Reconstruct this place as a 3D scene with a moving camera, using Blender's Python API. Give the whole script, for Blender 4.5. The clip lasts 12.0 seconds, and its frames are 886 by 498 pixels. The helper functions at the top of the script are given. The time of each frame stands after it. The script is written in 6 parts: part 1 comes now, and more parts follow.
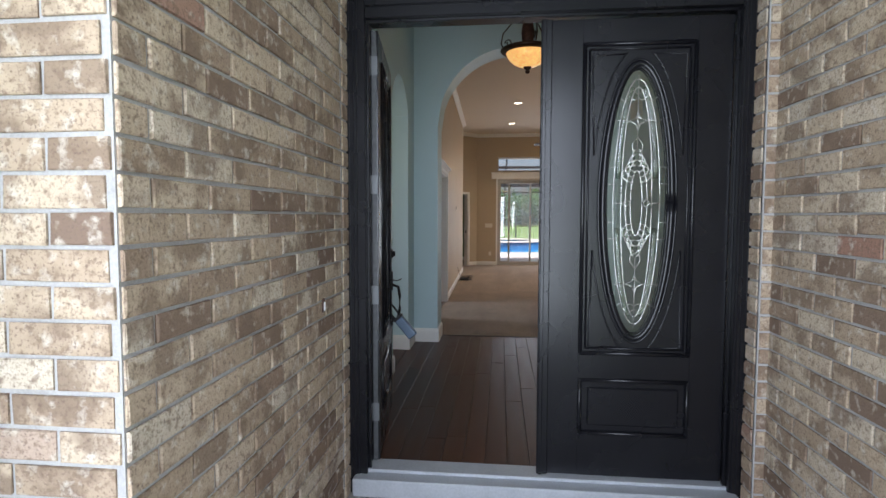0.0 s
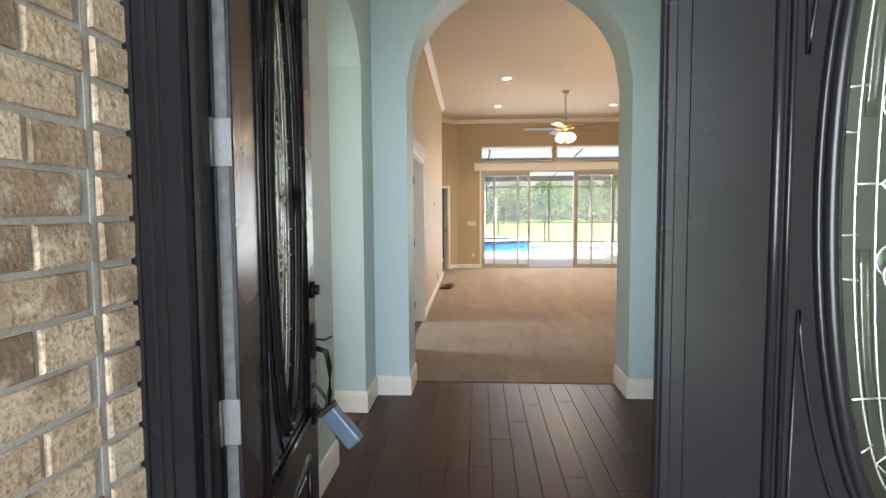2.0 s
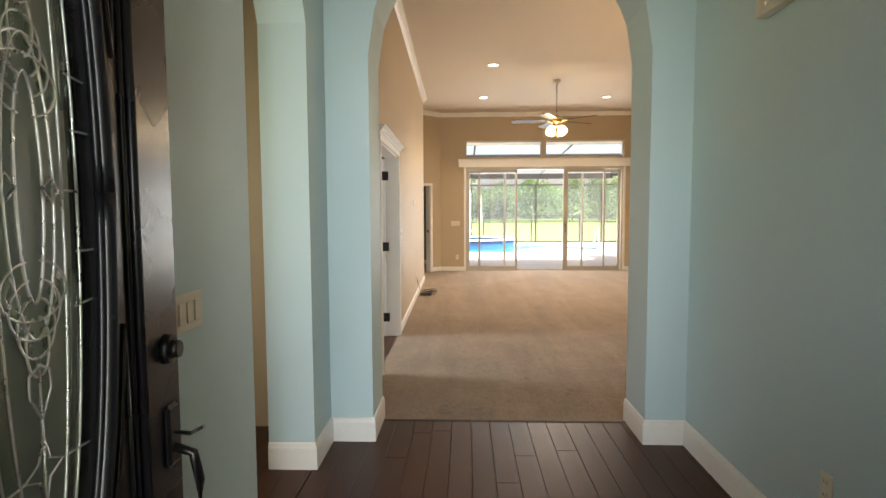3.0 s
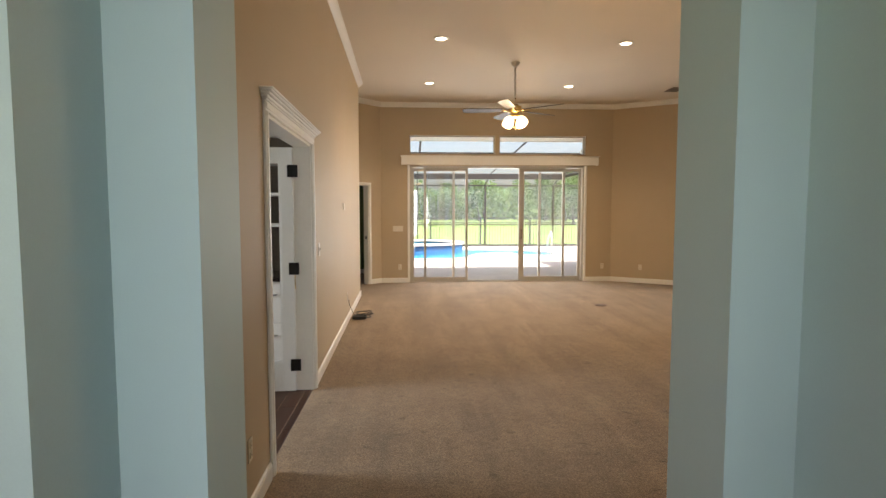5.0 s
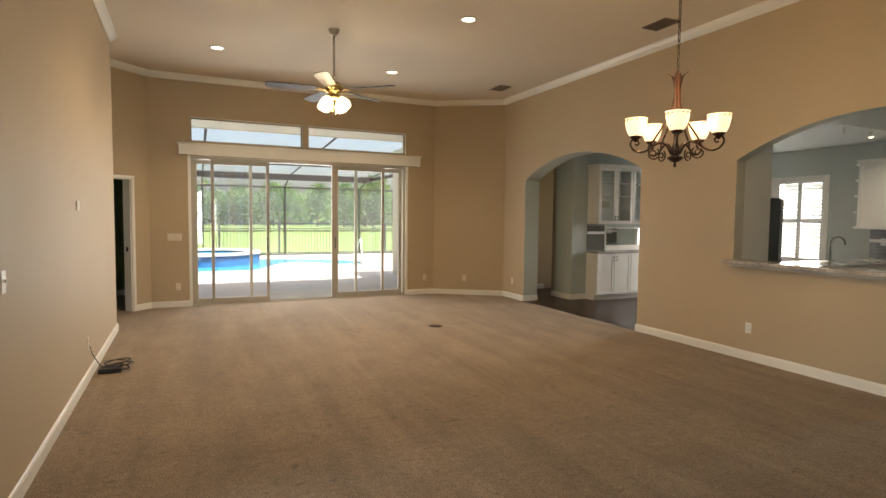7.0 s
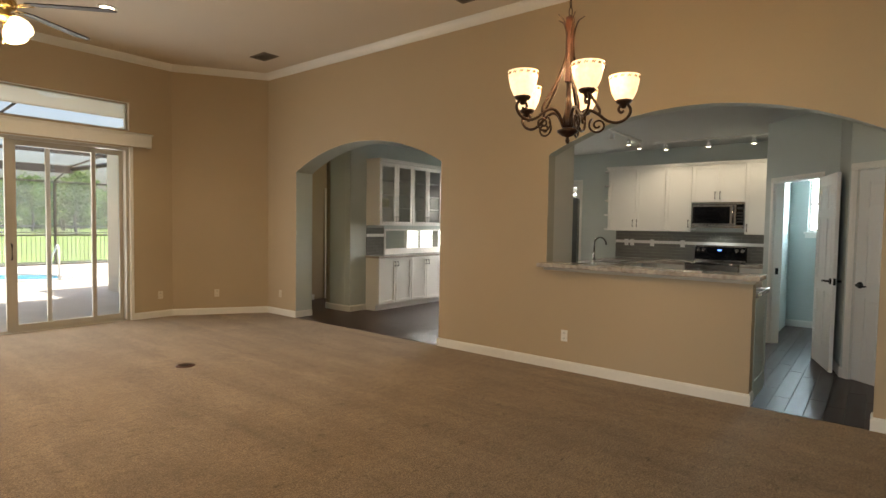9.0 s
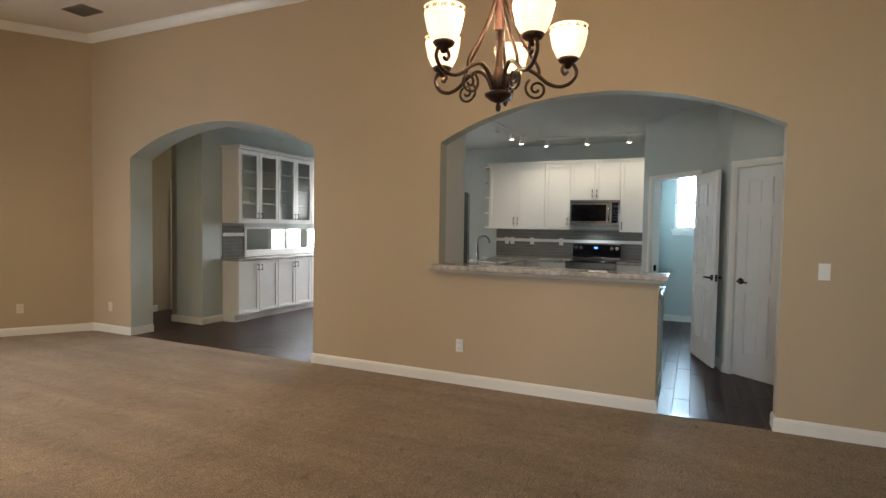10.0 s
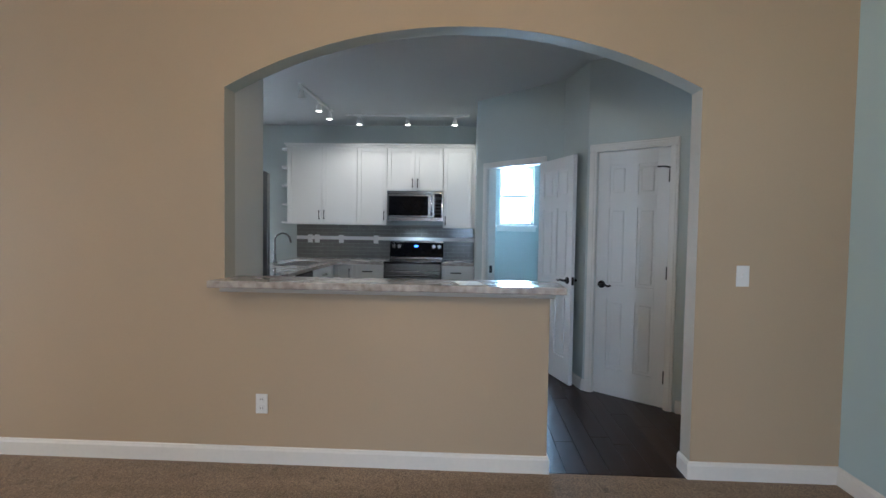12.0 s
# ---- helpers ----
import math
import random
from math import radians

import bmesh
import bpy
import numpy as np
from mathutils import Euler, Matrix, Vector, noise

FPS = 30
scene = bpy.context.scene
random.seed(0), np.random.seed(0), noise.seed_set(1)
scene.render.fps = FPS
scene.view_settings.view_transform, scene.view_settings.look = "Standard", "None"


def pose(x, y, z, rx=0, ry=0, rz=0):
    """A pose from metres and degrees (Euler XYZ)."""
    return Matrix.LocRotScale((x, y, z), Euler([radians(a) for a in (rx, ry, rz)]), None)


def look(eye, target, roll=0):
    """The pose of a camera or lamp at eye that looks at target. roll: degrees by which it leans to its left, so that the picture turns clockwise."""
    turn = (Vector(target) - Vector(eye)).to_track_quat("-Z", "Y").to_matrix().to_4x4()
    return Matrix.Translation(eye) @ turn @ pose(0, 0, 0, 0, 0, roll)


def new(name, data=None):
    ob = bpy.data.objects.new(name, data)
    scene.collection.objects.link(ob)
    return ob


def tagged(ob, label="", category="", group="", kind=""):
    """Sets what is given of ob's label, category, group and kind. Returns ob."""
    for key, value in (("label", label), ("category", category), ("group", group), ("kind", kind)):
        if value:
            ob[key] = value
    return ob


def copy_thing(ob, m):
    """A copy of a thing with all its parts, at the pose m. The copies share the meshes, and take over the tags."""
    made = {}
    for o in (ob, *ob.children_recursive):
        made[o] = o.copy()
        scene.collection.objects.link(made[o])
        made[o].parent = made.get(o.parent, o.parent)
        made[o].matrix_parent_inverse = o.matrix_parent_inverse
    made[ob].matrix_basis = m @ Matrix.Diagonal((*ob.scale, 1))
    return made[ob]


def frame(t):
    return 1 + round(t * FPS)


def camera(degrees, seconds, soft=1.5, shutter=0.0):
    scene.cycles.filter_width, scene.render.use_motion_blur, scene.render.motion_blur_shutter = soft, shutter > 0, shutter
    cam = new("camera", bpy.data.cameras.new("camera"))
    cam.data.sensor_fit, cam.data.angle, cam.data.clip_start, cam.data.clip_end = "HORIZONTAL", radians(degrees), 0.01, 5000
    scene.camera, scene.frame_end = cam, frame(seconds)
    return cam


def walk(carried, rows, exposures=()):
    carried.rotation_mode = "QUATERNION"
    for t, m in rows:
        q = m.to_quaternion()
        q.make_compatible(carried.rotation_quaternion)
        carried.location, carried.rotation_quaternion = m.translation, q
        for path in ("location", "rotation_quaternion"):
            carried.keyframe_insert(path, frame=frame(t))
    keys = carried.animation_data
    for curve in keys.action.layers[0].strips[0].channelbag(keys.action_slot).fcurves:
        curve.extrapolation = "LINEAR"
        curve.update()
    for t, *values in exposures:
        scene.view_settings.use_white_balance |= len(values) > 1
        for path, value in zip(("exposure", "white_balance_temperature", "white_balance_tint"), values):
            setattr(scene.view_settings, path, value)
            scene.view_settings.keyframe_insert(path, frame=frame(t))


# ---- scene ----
cam = camera(78.5, 12.0)
PATH = [
    (0, (0.087, 1.078, 1.408), (-0.123, 3.063, 1.287), 0.1),
    (0.5, (0.03, 1.554, 1.41), (-0.156, 3.542, 1.286), 0.1),
    (1, (0.003, 2.018, 1.417), (-0.158, 4.007, 1.289), -0.1),
    (1.5, (-0.015, 2.469, 1.444), (-0.162, 4.46, 1.314), -0.2),
    (2, (-0.058, 2.904, 1.427), (-0.191, 4.895, 1.293), -0.4),
    (2.5, (-0.065, 3.302, 1.427), (-0.174, 5.294, 1.289), -0.3),
    (3, (-0.029, 3.75, 1.441), (-0.109, 5.744, 1.301), -0.3),
    (5, (0.04, 5.357, 1.513), (0.155, 7.349, 1.373), -0.0),
    (5.5, (0.001, 5.796, 1.515), (0.302, 7.769, 1.384), 0.2),
    (6, (0.02, 6.216, 1.489), (0.525, 8.147, 1.366), 0.4),
    (6.5, (0.034, 6.618, 1.516), (0.692, 8.503, 1.396), 0.5),
    (8.5, (0.331, 8.138, 1.437), (1.729, 9.565, 1.341), 0.9),
    (9, (0.492, 8.493, 1.444), (2.051, 9.743, 1.354), 0.9),
    (9.5, (0.747, 8.803, 1.413), (2.451, 9.846, 1.327), 0.9),
    (10, (1.031, 9.036, 1.418), (2.845, 9.874, 1.333), 0.9),
    (10.5, (1.371, 9.296, 1.397), (3.271, 9.913, 1.315), 0.9),
    (11, (1.699, 9.469, 1.402), (3.655, 9.88, 1.318), 1.0),
    (11.5, (2.067, 9.623, 1.412), (4.052, 9.847, 1.331), 1.0),
    (12, (2.423, 9.729, 1.397), (4.419, 9.823, 1.311), 0.9),
]
EXPOSURES = [(0, 0.5, 6000, 17), (0.5, 0.98, 6000, 17), (1.0, 1.42, 6050, 16), (1.5, 1.70, 6200, 15), (2, 1.80, 6450, 14), (2.5, 1.8, 6900, 14), (5, 1.38, 6850, 14), (6.5, 1.22, 6850, 10),
             (8.5, 1.12, 6800, 10), (9.5, 1.08, 7000, 10), (10.0, 1.28, 6000, 10), (10.5, 1.42, 5050, 10), (11.5, 1.42, 4980, 10), (12, 1.32, 4980, 10)]
walk(cam, [(t, look(eye, target, roll)) for t, eye, target, roll in PATH], EXPOSURES)

# ---- sky, sun and large lights ----
SUN_ELEV, SUN_TURN = radians(68), radians(130)
world = bpy.data.worlds.new("sky")
scene.world = world
world.use_nodes = True
wn = world.node_tree.nodes
sky = wn.new("ShaderNodeTexSky")
sky.sky_type, sky.sun_disc = "NISHITA", False
sky.sun_elevation, sky.sun_rotation = SUN_ELEV, SUN_TURN
sky.dust_density = 5.0
world.node_tree.links.new(sky.outputs[0], wn["Background"].inputs[0])
wn["Background"].inputs[1].default_value = 0.15


def lamp(name, kind, energy, m, color=(1, 1, 1), **more):
    data = bpy.data.lights.new(name, kind)
    data.energy, data.color = energy if kind == "SUN" else 0.45 * energy, color
    if kind == "AREA":
        data.shape, data.size, data.size_y = "RECTANGLE", more["w"], more["h"]
        data.spread = radians(more.get("spread", 180))
    elif kind == "SUN":
        data.angle = more["angle"]
    else:
        data.shadow_soft_size = more["radius"]
        if kind == "SPOT":
            data.spot_size, data.spot_blend = radians(more["cone"]), 0.6
    ob = new(name, data)
    ob.matrix_world = m
    return ob


sun_way = Vector((math.sin(SUN_TURN) * math.cos(SUN_ELEV), math.cos(SUN_TURN) * math.cos(SUN_ELEV), math.sin(SUN_ELEV)))
lamp("sun", "SUN", 5.0, look(sun_way * 50, (0, 0, 0)), (1, 0.95, 0.88), angle=radians(0.53))
WARM, DAY = (1.0, 0.70, 0.40), (0.80, 0.91, 1.0)
lamp("slider_daylight", "AREA", 90, look((1.86, 16.98, 1.3), (1.86, 10, 1.0)), (0.93, 0.97, 1.0), w=3.5, h=2.3)
lamp("porch_daylight", "AREA", 100, look((-0.1, 0.85, 1.5), (0.3, 4, 1.4)), (0.86, 0.94, 1.0), w=2.0, h=2.5, spread=115)
lamp("laundry_daylight", "AREA", 150, look((10.32, 9.05, 1.83), (8, 9.05, 1.829)), (0.62, 0.85, 1.0), w=0.75, h=1.0)
lamp("nook_daylight", "AREA", 500, look((10.5, 13.85, 1.7), (7, 13.0, 1.2)), (1.0, 0.98, 0.95), w=2.0, h=1.7)
# Added fill lamp at an unseen opening, to brighten the side hall.
lamp("side_hall_fill", "AREA", 13, look((-2.34, 5.7, 1.6), (-1, 6.0, 1.2)), (1.0, 0.88, 0.74), w=1.0, h=1.2)
# Fill lamp added to lift the passage; its source is unseen.
lamp("passage_fill", "AREA", 6, look((8.28, 16.23, 1.25), (6, 16.2, 1.2)), (1.0, 0.93, 0.84), w=0.7, h=1.9)
# Office fill lamp, added at an assumed and unseen window opening.
lamp("office_fill", "AREA", 150, look((-4.95, 9.2, 1.6), (-1, 9.4, 1.0)), DAY, w=1.1, h=1.2)

# ---- materials ----


def mat(name, col, rough=0.6, metal=0.0, v=0.10, s=2.0, fine=70.0, b=0.08, rv=0.12, rnd=0.0, coat=0.0, emit=0.0, stretch=(1, 1, 1), tint=None, spec=0.5, bd=0.004):
    m = bpy.data.materials.new(name)
    m.use_nodes = True
    n, l = m.node_tree.nodes, m.node_tree.links
    p = n["Principled BSDF"]
    p.inputs["Metallic"].default_value = metal
    p.inputs["Coat Weight"].default_value = coat
    p.inputs["Specular IOR Level"].default_value = spec
    tc, mp = n.new("ShaderNodeTexCoord"), n.new("ShaderNodeMapping")
    mp.inputs["Scale"].default_value = stretch
    l.new(tc.outputs["Object"], mp.inputs[0])
    big, small = n.new("ShaderNodeTexNoise"), n.new("ShaderNodeTexNoise")
    for t, sc, det in ((big, s, 4), (small, fine, 3)):
        t.inputs["Scale"].default_value, t.inputs["Detail"].default_value = sc, det
        l.new(mp.outputs[0], t.inputs["Vector"])
    add = n.new("ShaderNodeMath")
    add.operation = "ADD"
    l.new(big.outputs["Fac"], add.inputs[0]), l.new(small.outputs["Fac"], add.inputs[1])
    last = add.outputs[0]
    if rnd:
        info, mul, a2 = n.new("ShaderNodeObjectInfo"), n.new("ShaderNodeMath"), n.new("ShaderNodeMath")
        mul.operation, mul.inputs[1].default_value = "MULTIPLY", rnd
        a2.operation = "ADD"
        l.new(info.outputs["Random"], mul.inputs[0])
        l.new(last, a2.inputs[0]), l.new(mul.outputs[0], a2.inputs[1])
        last = a2.outputs[0]
    rng = n.new("ShaderNodeMapRange")
    rng.inputs["From Min"].default_value, rng.inputs["From Max"].default_value = 0.5, 1.5 + rnd
    l.new(last, rng.inputs["Value"])
    mix = n.new("ShaderNodeMix")
    mix.data_type = "RGBA"
    dark = tint or tuple(c * (1 - 2 * v) for c in col)
    light = tuple(min(1, c * (1 + (v if not tint else 0.0))) for c in col)
    mix.inputs["A"].default_value, mix.inputs["B"].default_value = (*dark, 1), (*light, 1)
    l.new(rng.outputs[0], mix.inputs["Factor"])
    l.new(mix.outputs["Result"], p.inputs["Base Color"])
    r2 = n.new("ShaderNodeMapRange")
    r2.inputs["To Min"].default_value, r2.inputs["To Max"].default_value = max(0.02, rough - rv), min(1, rough + rv)
    l.new(big.outputs["Fac"], r2.inputs["Value"]), l.new(r2.outputs[0], p.inputs["Roughness"])
    if b:
        bump = n.new("ShaderNodeBump")
        bump.inputs["Strength"].default_value, bump.inputs["Distance"].default_value = b, bd
        l.new(small.outputs["Fac"], bump.inputs["Height"]), l.new(bump.outputs[0], p.inputs["Normal"])
    if emit:
        l.new(mix.outputs["Result"], p.inputs["Emission Color"])
        p.inputs["Emission Strength"].default_value = 0.5 * emit
    return m


def glass(name, tintc=(1, 1, 1), rough=0.02, gloss=1.0, wave=0.0):
    m = bpy.data.materials.new(name)
    m.use_nodes = True
    n, l = m.node_tree.nodes, m.node_tree.links
    n.remove(n["Principled BSDF"])
    t, g, f, x = n.new("ShaderNodeBsdfTransparent"), n.new("ShaderNodeBsdfGlossy"), n.new("ShaderNodeLayerWeight"), n.new("ShaderNodeMixShader")
    t.inputs[0].default_value = (*tintc, 1)
    g.inputs["Roughness"].default_value = rough
    f.inputs["Blend"].default_value = 0.5
    pw, sc = n.new("ShaderNodeMath"), n.new("ShaderNodeMath")
    pw.operation, pw.inputs[1].default_value = "POWER", 4.0
    sc.operation, sc.inputs[1].default_value, sc.inputs[2].default_value = "MULTIPLY_ADD", 0.75, 0.05 * gloss
    if wave:
        tx, bp = n.new("ShaderNodeTexNoise"), n.new("ShaderNodeBump")
        tx.inputs["Scale"].default_value = wave
        bp.inputs["Strength"].default_value = 0.5
        l.new(tx.outputs["Fac"], bp.inputs["Height"]), l.new(bp.outputs[0], g.inputs["Normal"])
    l.new(f.outputs["Facing"], pw.inputs[0]), l.new(pw.outputs[0], sc.inputs[0]), l.new(sc.outputs[0], x.inputs[0]), l.new(t.outputs[0], x.inputs[1]), l.new(g.outputs[0], x.inputs[2])
    l.new(x.outputs[0], n["Material Output"].inputs[0])
    return m


AQUA = mat("aqua_wall_paint", (0.475, 0.60, 0.615), 0.55, v=0.03, s=1.2, fine=220, b=0.12, bd=0.002)
TAN = mat("tan_wall_paint", (0.46, 0.362, 0.24), 0.6, v=0.03, s=1.2, fine=220, b=0.12, bd=0.002)
MIST = mat("mist_wall_paint", (0.51, 0.56, 0.535), 0.55, v=0.03, s=1.2, fine=220, b=0.12, bd=0.002)
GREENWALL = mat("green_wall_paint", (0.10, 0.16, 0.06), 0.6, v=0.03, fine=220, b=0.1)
CEIL = mat("ceiling_paint", (0.66, 0.58, 0.47), 0.8, v=0.03, s=1.0, fine=160, b=0.25, bd=0.003)
CEILW = mat("white_ceiling_paint", (0.66, 0.68, 0.68), 0.8, v=0.03, s=1.0, fine=160, b=0.25, bd=0.003)
TRIM = mat("white_trim_paint", (0.78, 0.76, 0.71), 0.35, v=0.03, s=3, fine=40, b=0.03)
CAB = mat("white_cabinet_lacquer", (0.78, 0.77, 0.74), 0.34, v=0.008, s=3, fine=40, b=0.01, rv=0.03)
DOORW = mat("white_door_paint", (0.76, 0.76, 0.74), 0.35, v=0.02, s=3, fine=60, b=0.05)
BLACK = mat("black_door_paint", (0.008, 0.008, 0.010), 0.27, v=0.15, s=3, fine=90, b=0.04, rv=0.06, spec=0.34)
IRON = mat("black_hardware", (0.012, 0.011, 0.010), 0.35, metal=0.6, v=0.15, s=20, fine=120, b=0.05)
BRONZE = mat("oil_rubbed_bronze", (0.055, 0.028, 0.016), 0.42, metal=0.7, v=0.35, s=14, fine=90, b=0.15)
RUST = mat("rust_bronze", (0.10, 0.042, 0.025), 0.5, metal=0.5, v=0.4, s=30, fine=120, b=0.2)
STEEL = mat("stainless_steel", (0.30, 0.29, 0.28), 0.20, metal=1.0, v=0.06, s=4, fine=200, b=0.04, stretch=(1, 1, 12))
NICKEL = mat("brushed_nickel", (0.62, 0.58, 0.52), 0.3, metal=1.0, v=0.05, s=8, fine=160, b=0.03)
BRASS = mat("antique_brass", (0.60, 0.42, 0.16), 0.28, metal=1.0, v=0.1, s=10, fine=100, b=0.03)
ZINC = mat("galvanised_hinge_steel", (0.13, 0.135, 0.14), 0.55, metal=0.5, v=0.12, s=30, fine=160, b=0.08)
LOCKBOX = mat("grey_lockbox_coating", (0.10, 0.14, 0.20), 0.45, metal=0.3, v=0.15, s=10, fine=150, b=0.08)
DARKGLASS = mat("black_appliance_glass", (0.004, 0.004, 0.005), 0.08, v=0.1, b=0.0, rv=0.03, spec=0.15)
RUBBER = mat("black_rubber", (0.015, 0.015, 0.015), 0.6, v=0.15, b=0.05)
PLATE = mat("ivory_plastic", (0.66, 0.60, 0.49), 0.35, v=0.02, b=0.0)
PLATEW = mat("white_plastic", (0.78, 0.78, 0.76), 0.35, v=0.02, b=0.0)
MORTAR = mat("grey_mortar", (0.40, 0.385, 0.37), 0.9, v=0.14, s=14, fine=130, b=0.5)
WOOD = mat("dark_plank", (0.075, 0.026, 0.012), 0.38, spec=0.25, s=2.2, fine=9, b=0.04, rnd=0.7, tint=(0.030, 0.012, 0.007), stretch=(9, 0.5, 9), coat=0.0, rv=0.08)
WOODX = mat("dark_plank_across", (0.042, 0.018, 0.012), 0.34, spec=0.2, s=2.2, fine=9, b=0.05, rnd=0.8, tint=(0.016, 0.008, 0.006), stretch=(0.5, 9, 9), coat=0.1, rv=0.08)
JOINT = mat("dark_joint", (0.012, 0.008, 0.006), 0.8, v=0.2, b=0.0)
GRANITE = mat("pale_granite", (0.66, 0.62, 0.57), 0.16, s=4.5, fine=22, b=0.02, tint=(0.15, 0.115, 0.095))
SPLASH = mat("grey_glass_tile", (0.17, 0.17, 0.155), 0.18, v=0.12, s=5, fine=40, b=0.02, rnd=0.5)
CONCRETE = mat("paver_concrete", (0.55, 0.52, 0.47), 0.85, v=0.12, s=2, fine=60, b=0.3)
SILL = mat("grey_threshold", (0.45, 0.47, 0.50), 0.5, metal=0.3, v=0.1, s=8, fine=90, b=0.08)
STUCCO = mat("cream_stucco", (0.66, 0.58, 0.45), 0.85, v=0.06, s=2, fine=80, b=0.4)
ALU = mat("almond_slider_frame", (0.42, 0.38, 0.31), 0.4, v=0.04, s=3, fine=60, b=0.02)
CAGE = mat("bronze_cage_aluminium", (0.045, 0.036, 0.03), 0.5, metal=0.0, v=0.08, b=0.02)
FENCE = mat("black_fence_paint", (0.02, 0.022, 0.02), 0.5, v=0.1, b=0.03)
GRASS = mat("lawn", (0.16, 0.26, 0.05), 0.9, v=0.2, s=0.15, fine=9, b=0.5, bd=0.05)


def leaf_material():
    m = mat("leaves", (0.15, 0.26, 0.07), 0.8, v=0.35, s=0.4, fine=3, b=0.0)
    n, l = m.node_tree.nodes, m.node_tree.links
    p = n["Principled BSDF"]
    t, x = n.new("ShaderNodeBsdfTranslucent"), n.new("ShaderNodeMixShader")
    x.inputs[0].default_value = 0.45
    l.new(p.inputs["Base Color"].links[0].from_socket, t.inputs[0])
    l.new(p.outputs[0], x.inputs[1]), l.new(t.outputs[0], x.inputs[2]), l.new(x.outputs[0], n["Material Output"].inputs[0])
    return m


LEAF = leaf_material()
BARK = mat("bark", (0.10, 0.08, 0.06), 0.9, v=0.3, s=2, fine=12, b=0.5, bd=0.03)
POOLTILE = mat("blue_pool_tile", (0.03, 0.16, 0.38), 0.2, v=0.25, s=6, fine=20, b=0.05)


def screen_material():
    m = bpy.data.materials.new("insect_screen")
    m.use_nodes = True
    n, l = m.node_tree.nodes, m.node_tree.links
    n.remove(n["Principled BSDF"])
    t, d, x = n.new("ShaderNodeBsdfTransparent"), n.new("ShaderNodeBsdfDiffuse"), n.new("ShaderNodeMixShader")
    d.inputs[0].default_value = (0.70, 0.74, 0.76, 1)
    x.inputs[0].default_value = 0.08
    l.new(t.outputs[0], x.inputs[1]), l.new(d.outputs[0], x.inputs[2]), l.new(x.outputs[0], n["Material Output"].inputs[0])
    return m


SCREEN = screen_material()
WATER = mat("pool_water", (0.07, 0.42, 0.68), 0.08, v=0.15, s=0.8, fine=3, b=0.25, bd=0.02, rv=0.03)
PANE = glass("clear_pane")
LEADGLASS = glass("obscure_bevelled_glass", (0.84, 0.86, 0.72), 0.3, 0.9, 60)
CABGLASS = glass("cabinet_glass", (0.95, 0.97, 0.97), 0.02, 1.4)
CAME = mat("silver_caming", (0.66, 0.67, 0.63), 0.30, metal=0.8, v=0.1, s=40, fine=150, b=0.05)
BEVEL = glass("bevelled_glass_strip", (0.80, 0.84, 0.78), 0.2, 1.6)
MIRROR = mat("mirror_silver", (0.86, 0.89, 0.89), 0.03, metal=1.0, v=0.01, b=0.0, rv=0.01)
GLOW = mat("lit_alabaster_glass", (1.0, 0.66, 0.36), 0.3, v=0.16, s=12, fine=60, b=0.0, emit=1.7)
GLOWAMBER = mat("lit_amber_glass", (1.0, 0.47, 0.13), 0.3, v=0.22, s=10, fine=50, b=0.0, emit=1.5)
GLOWFAN = mat("lit_frosted_glass", (1.0, 0.80, 0.50), 0.3, v=0.05, s=12, fine=60, b=0.0, emit=3.5)
GLOWCAN = mat("lit_downlight_lens", (1.0, 0.84, 0.60), 0.3, v=0.02, b=0.0, emit=10.0)


def carpet_material():
    m = mat("tan_carpet", (0.335, 0.247, 0.163), 0.95, s=2.2, fine=210, b=0.5, tint=(0.19, 0.132, 0.083), spec=0.1, bd=0.006)
    n, l = m.node_tree.nodes, m.node_tree.links
    p = n["Principled BSDF"]
    co = n.new("ShaderNodeTexCoord")
    last = p.inputs["Base Color"].links[0].from_socket

    def layer(scale, detail, rough, lo, hi, dark, light, stretch=(1, 1, 1), turn=0.0):
        """A noise that darkens and lightens the pile between two limits."""
        nonlocal last
        mp, t, r, x = n.new("ShaderNodeMapping"), n.new("ShaderNodeTexNoise"), n.new("ShaderNodeMapRange"), n.new("ShaderNodeMix")
        mp.inputs["Rotation"].default_value, mp.inputs["Scale"].default_value = (0, 0, turn), stretch
        t.inputs["Scale"].default_value, t.inputs["Detail"].default_value, t.inputs["Roughness"].default_value = scale, detail, rough
        r.inputs["From Min"].default_value, r.inputs["From Max"].default_value = lo, hi
        r.inputs["To Min"].default_value, r.inputs["To Max"].default_value = dark, light
        x.data_type, x.blend_type = "RGBA", "MULTIPLY"
        x.inputs["Factor"].default_value = 1
        l.new(co.outputs["Object"], mp.inputs[0]), l.new(mp.outputs[0], t.inputs["Vector"]), l.new(t.outputs["Fac"], r.inputs["Value"])
        l.new(last, x.inputs["A"]), l.new(r.outputs[0], x.inputs["B"])
        last = x.outputs["Result"]

    layer(1.0, 4, 0.6, 0.36, 0.64, 0.86, 1.10, (3.4, 0.30, 1), -0.5)    # vacuum swaths
    layer(1.6, 4, 0.6, 0.38, 0.62, 0.94, 1.06, (2.2, 0.5, 1), 0.6)      # swaths across
    layer(16, 6, 0.75, 0.36, 0.64, 0.84, 1.14)                           # trodden pile
    layer(75, 5, 0.75, 0.34, 0.66, 0.55, 1.42)                           # tufts
    layer(190, 3, 0.7, 0.36, 0.64, 0.70, 1.28)                           # yarn ends
    layer(7.5, 5, 0.65, 0.31, 0.40, 0.58, 1.0, (1, 1.9, 1), 0.5)        # scattered dents, their shade put in as darker colour
    l.new(last, p.inputs["Base Color"])
    p.inputs["Sheen Weight"].default_value = 0.15
    return m


CARPET = carpet_material()


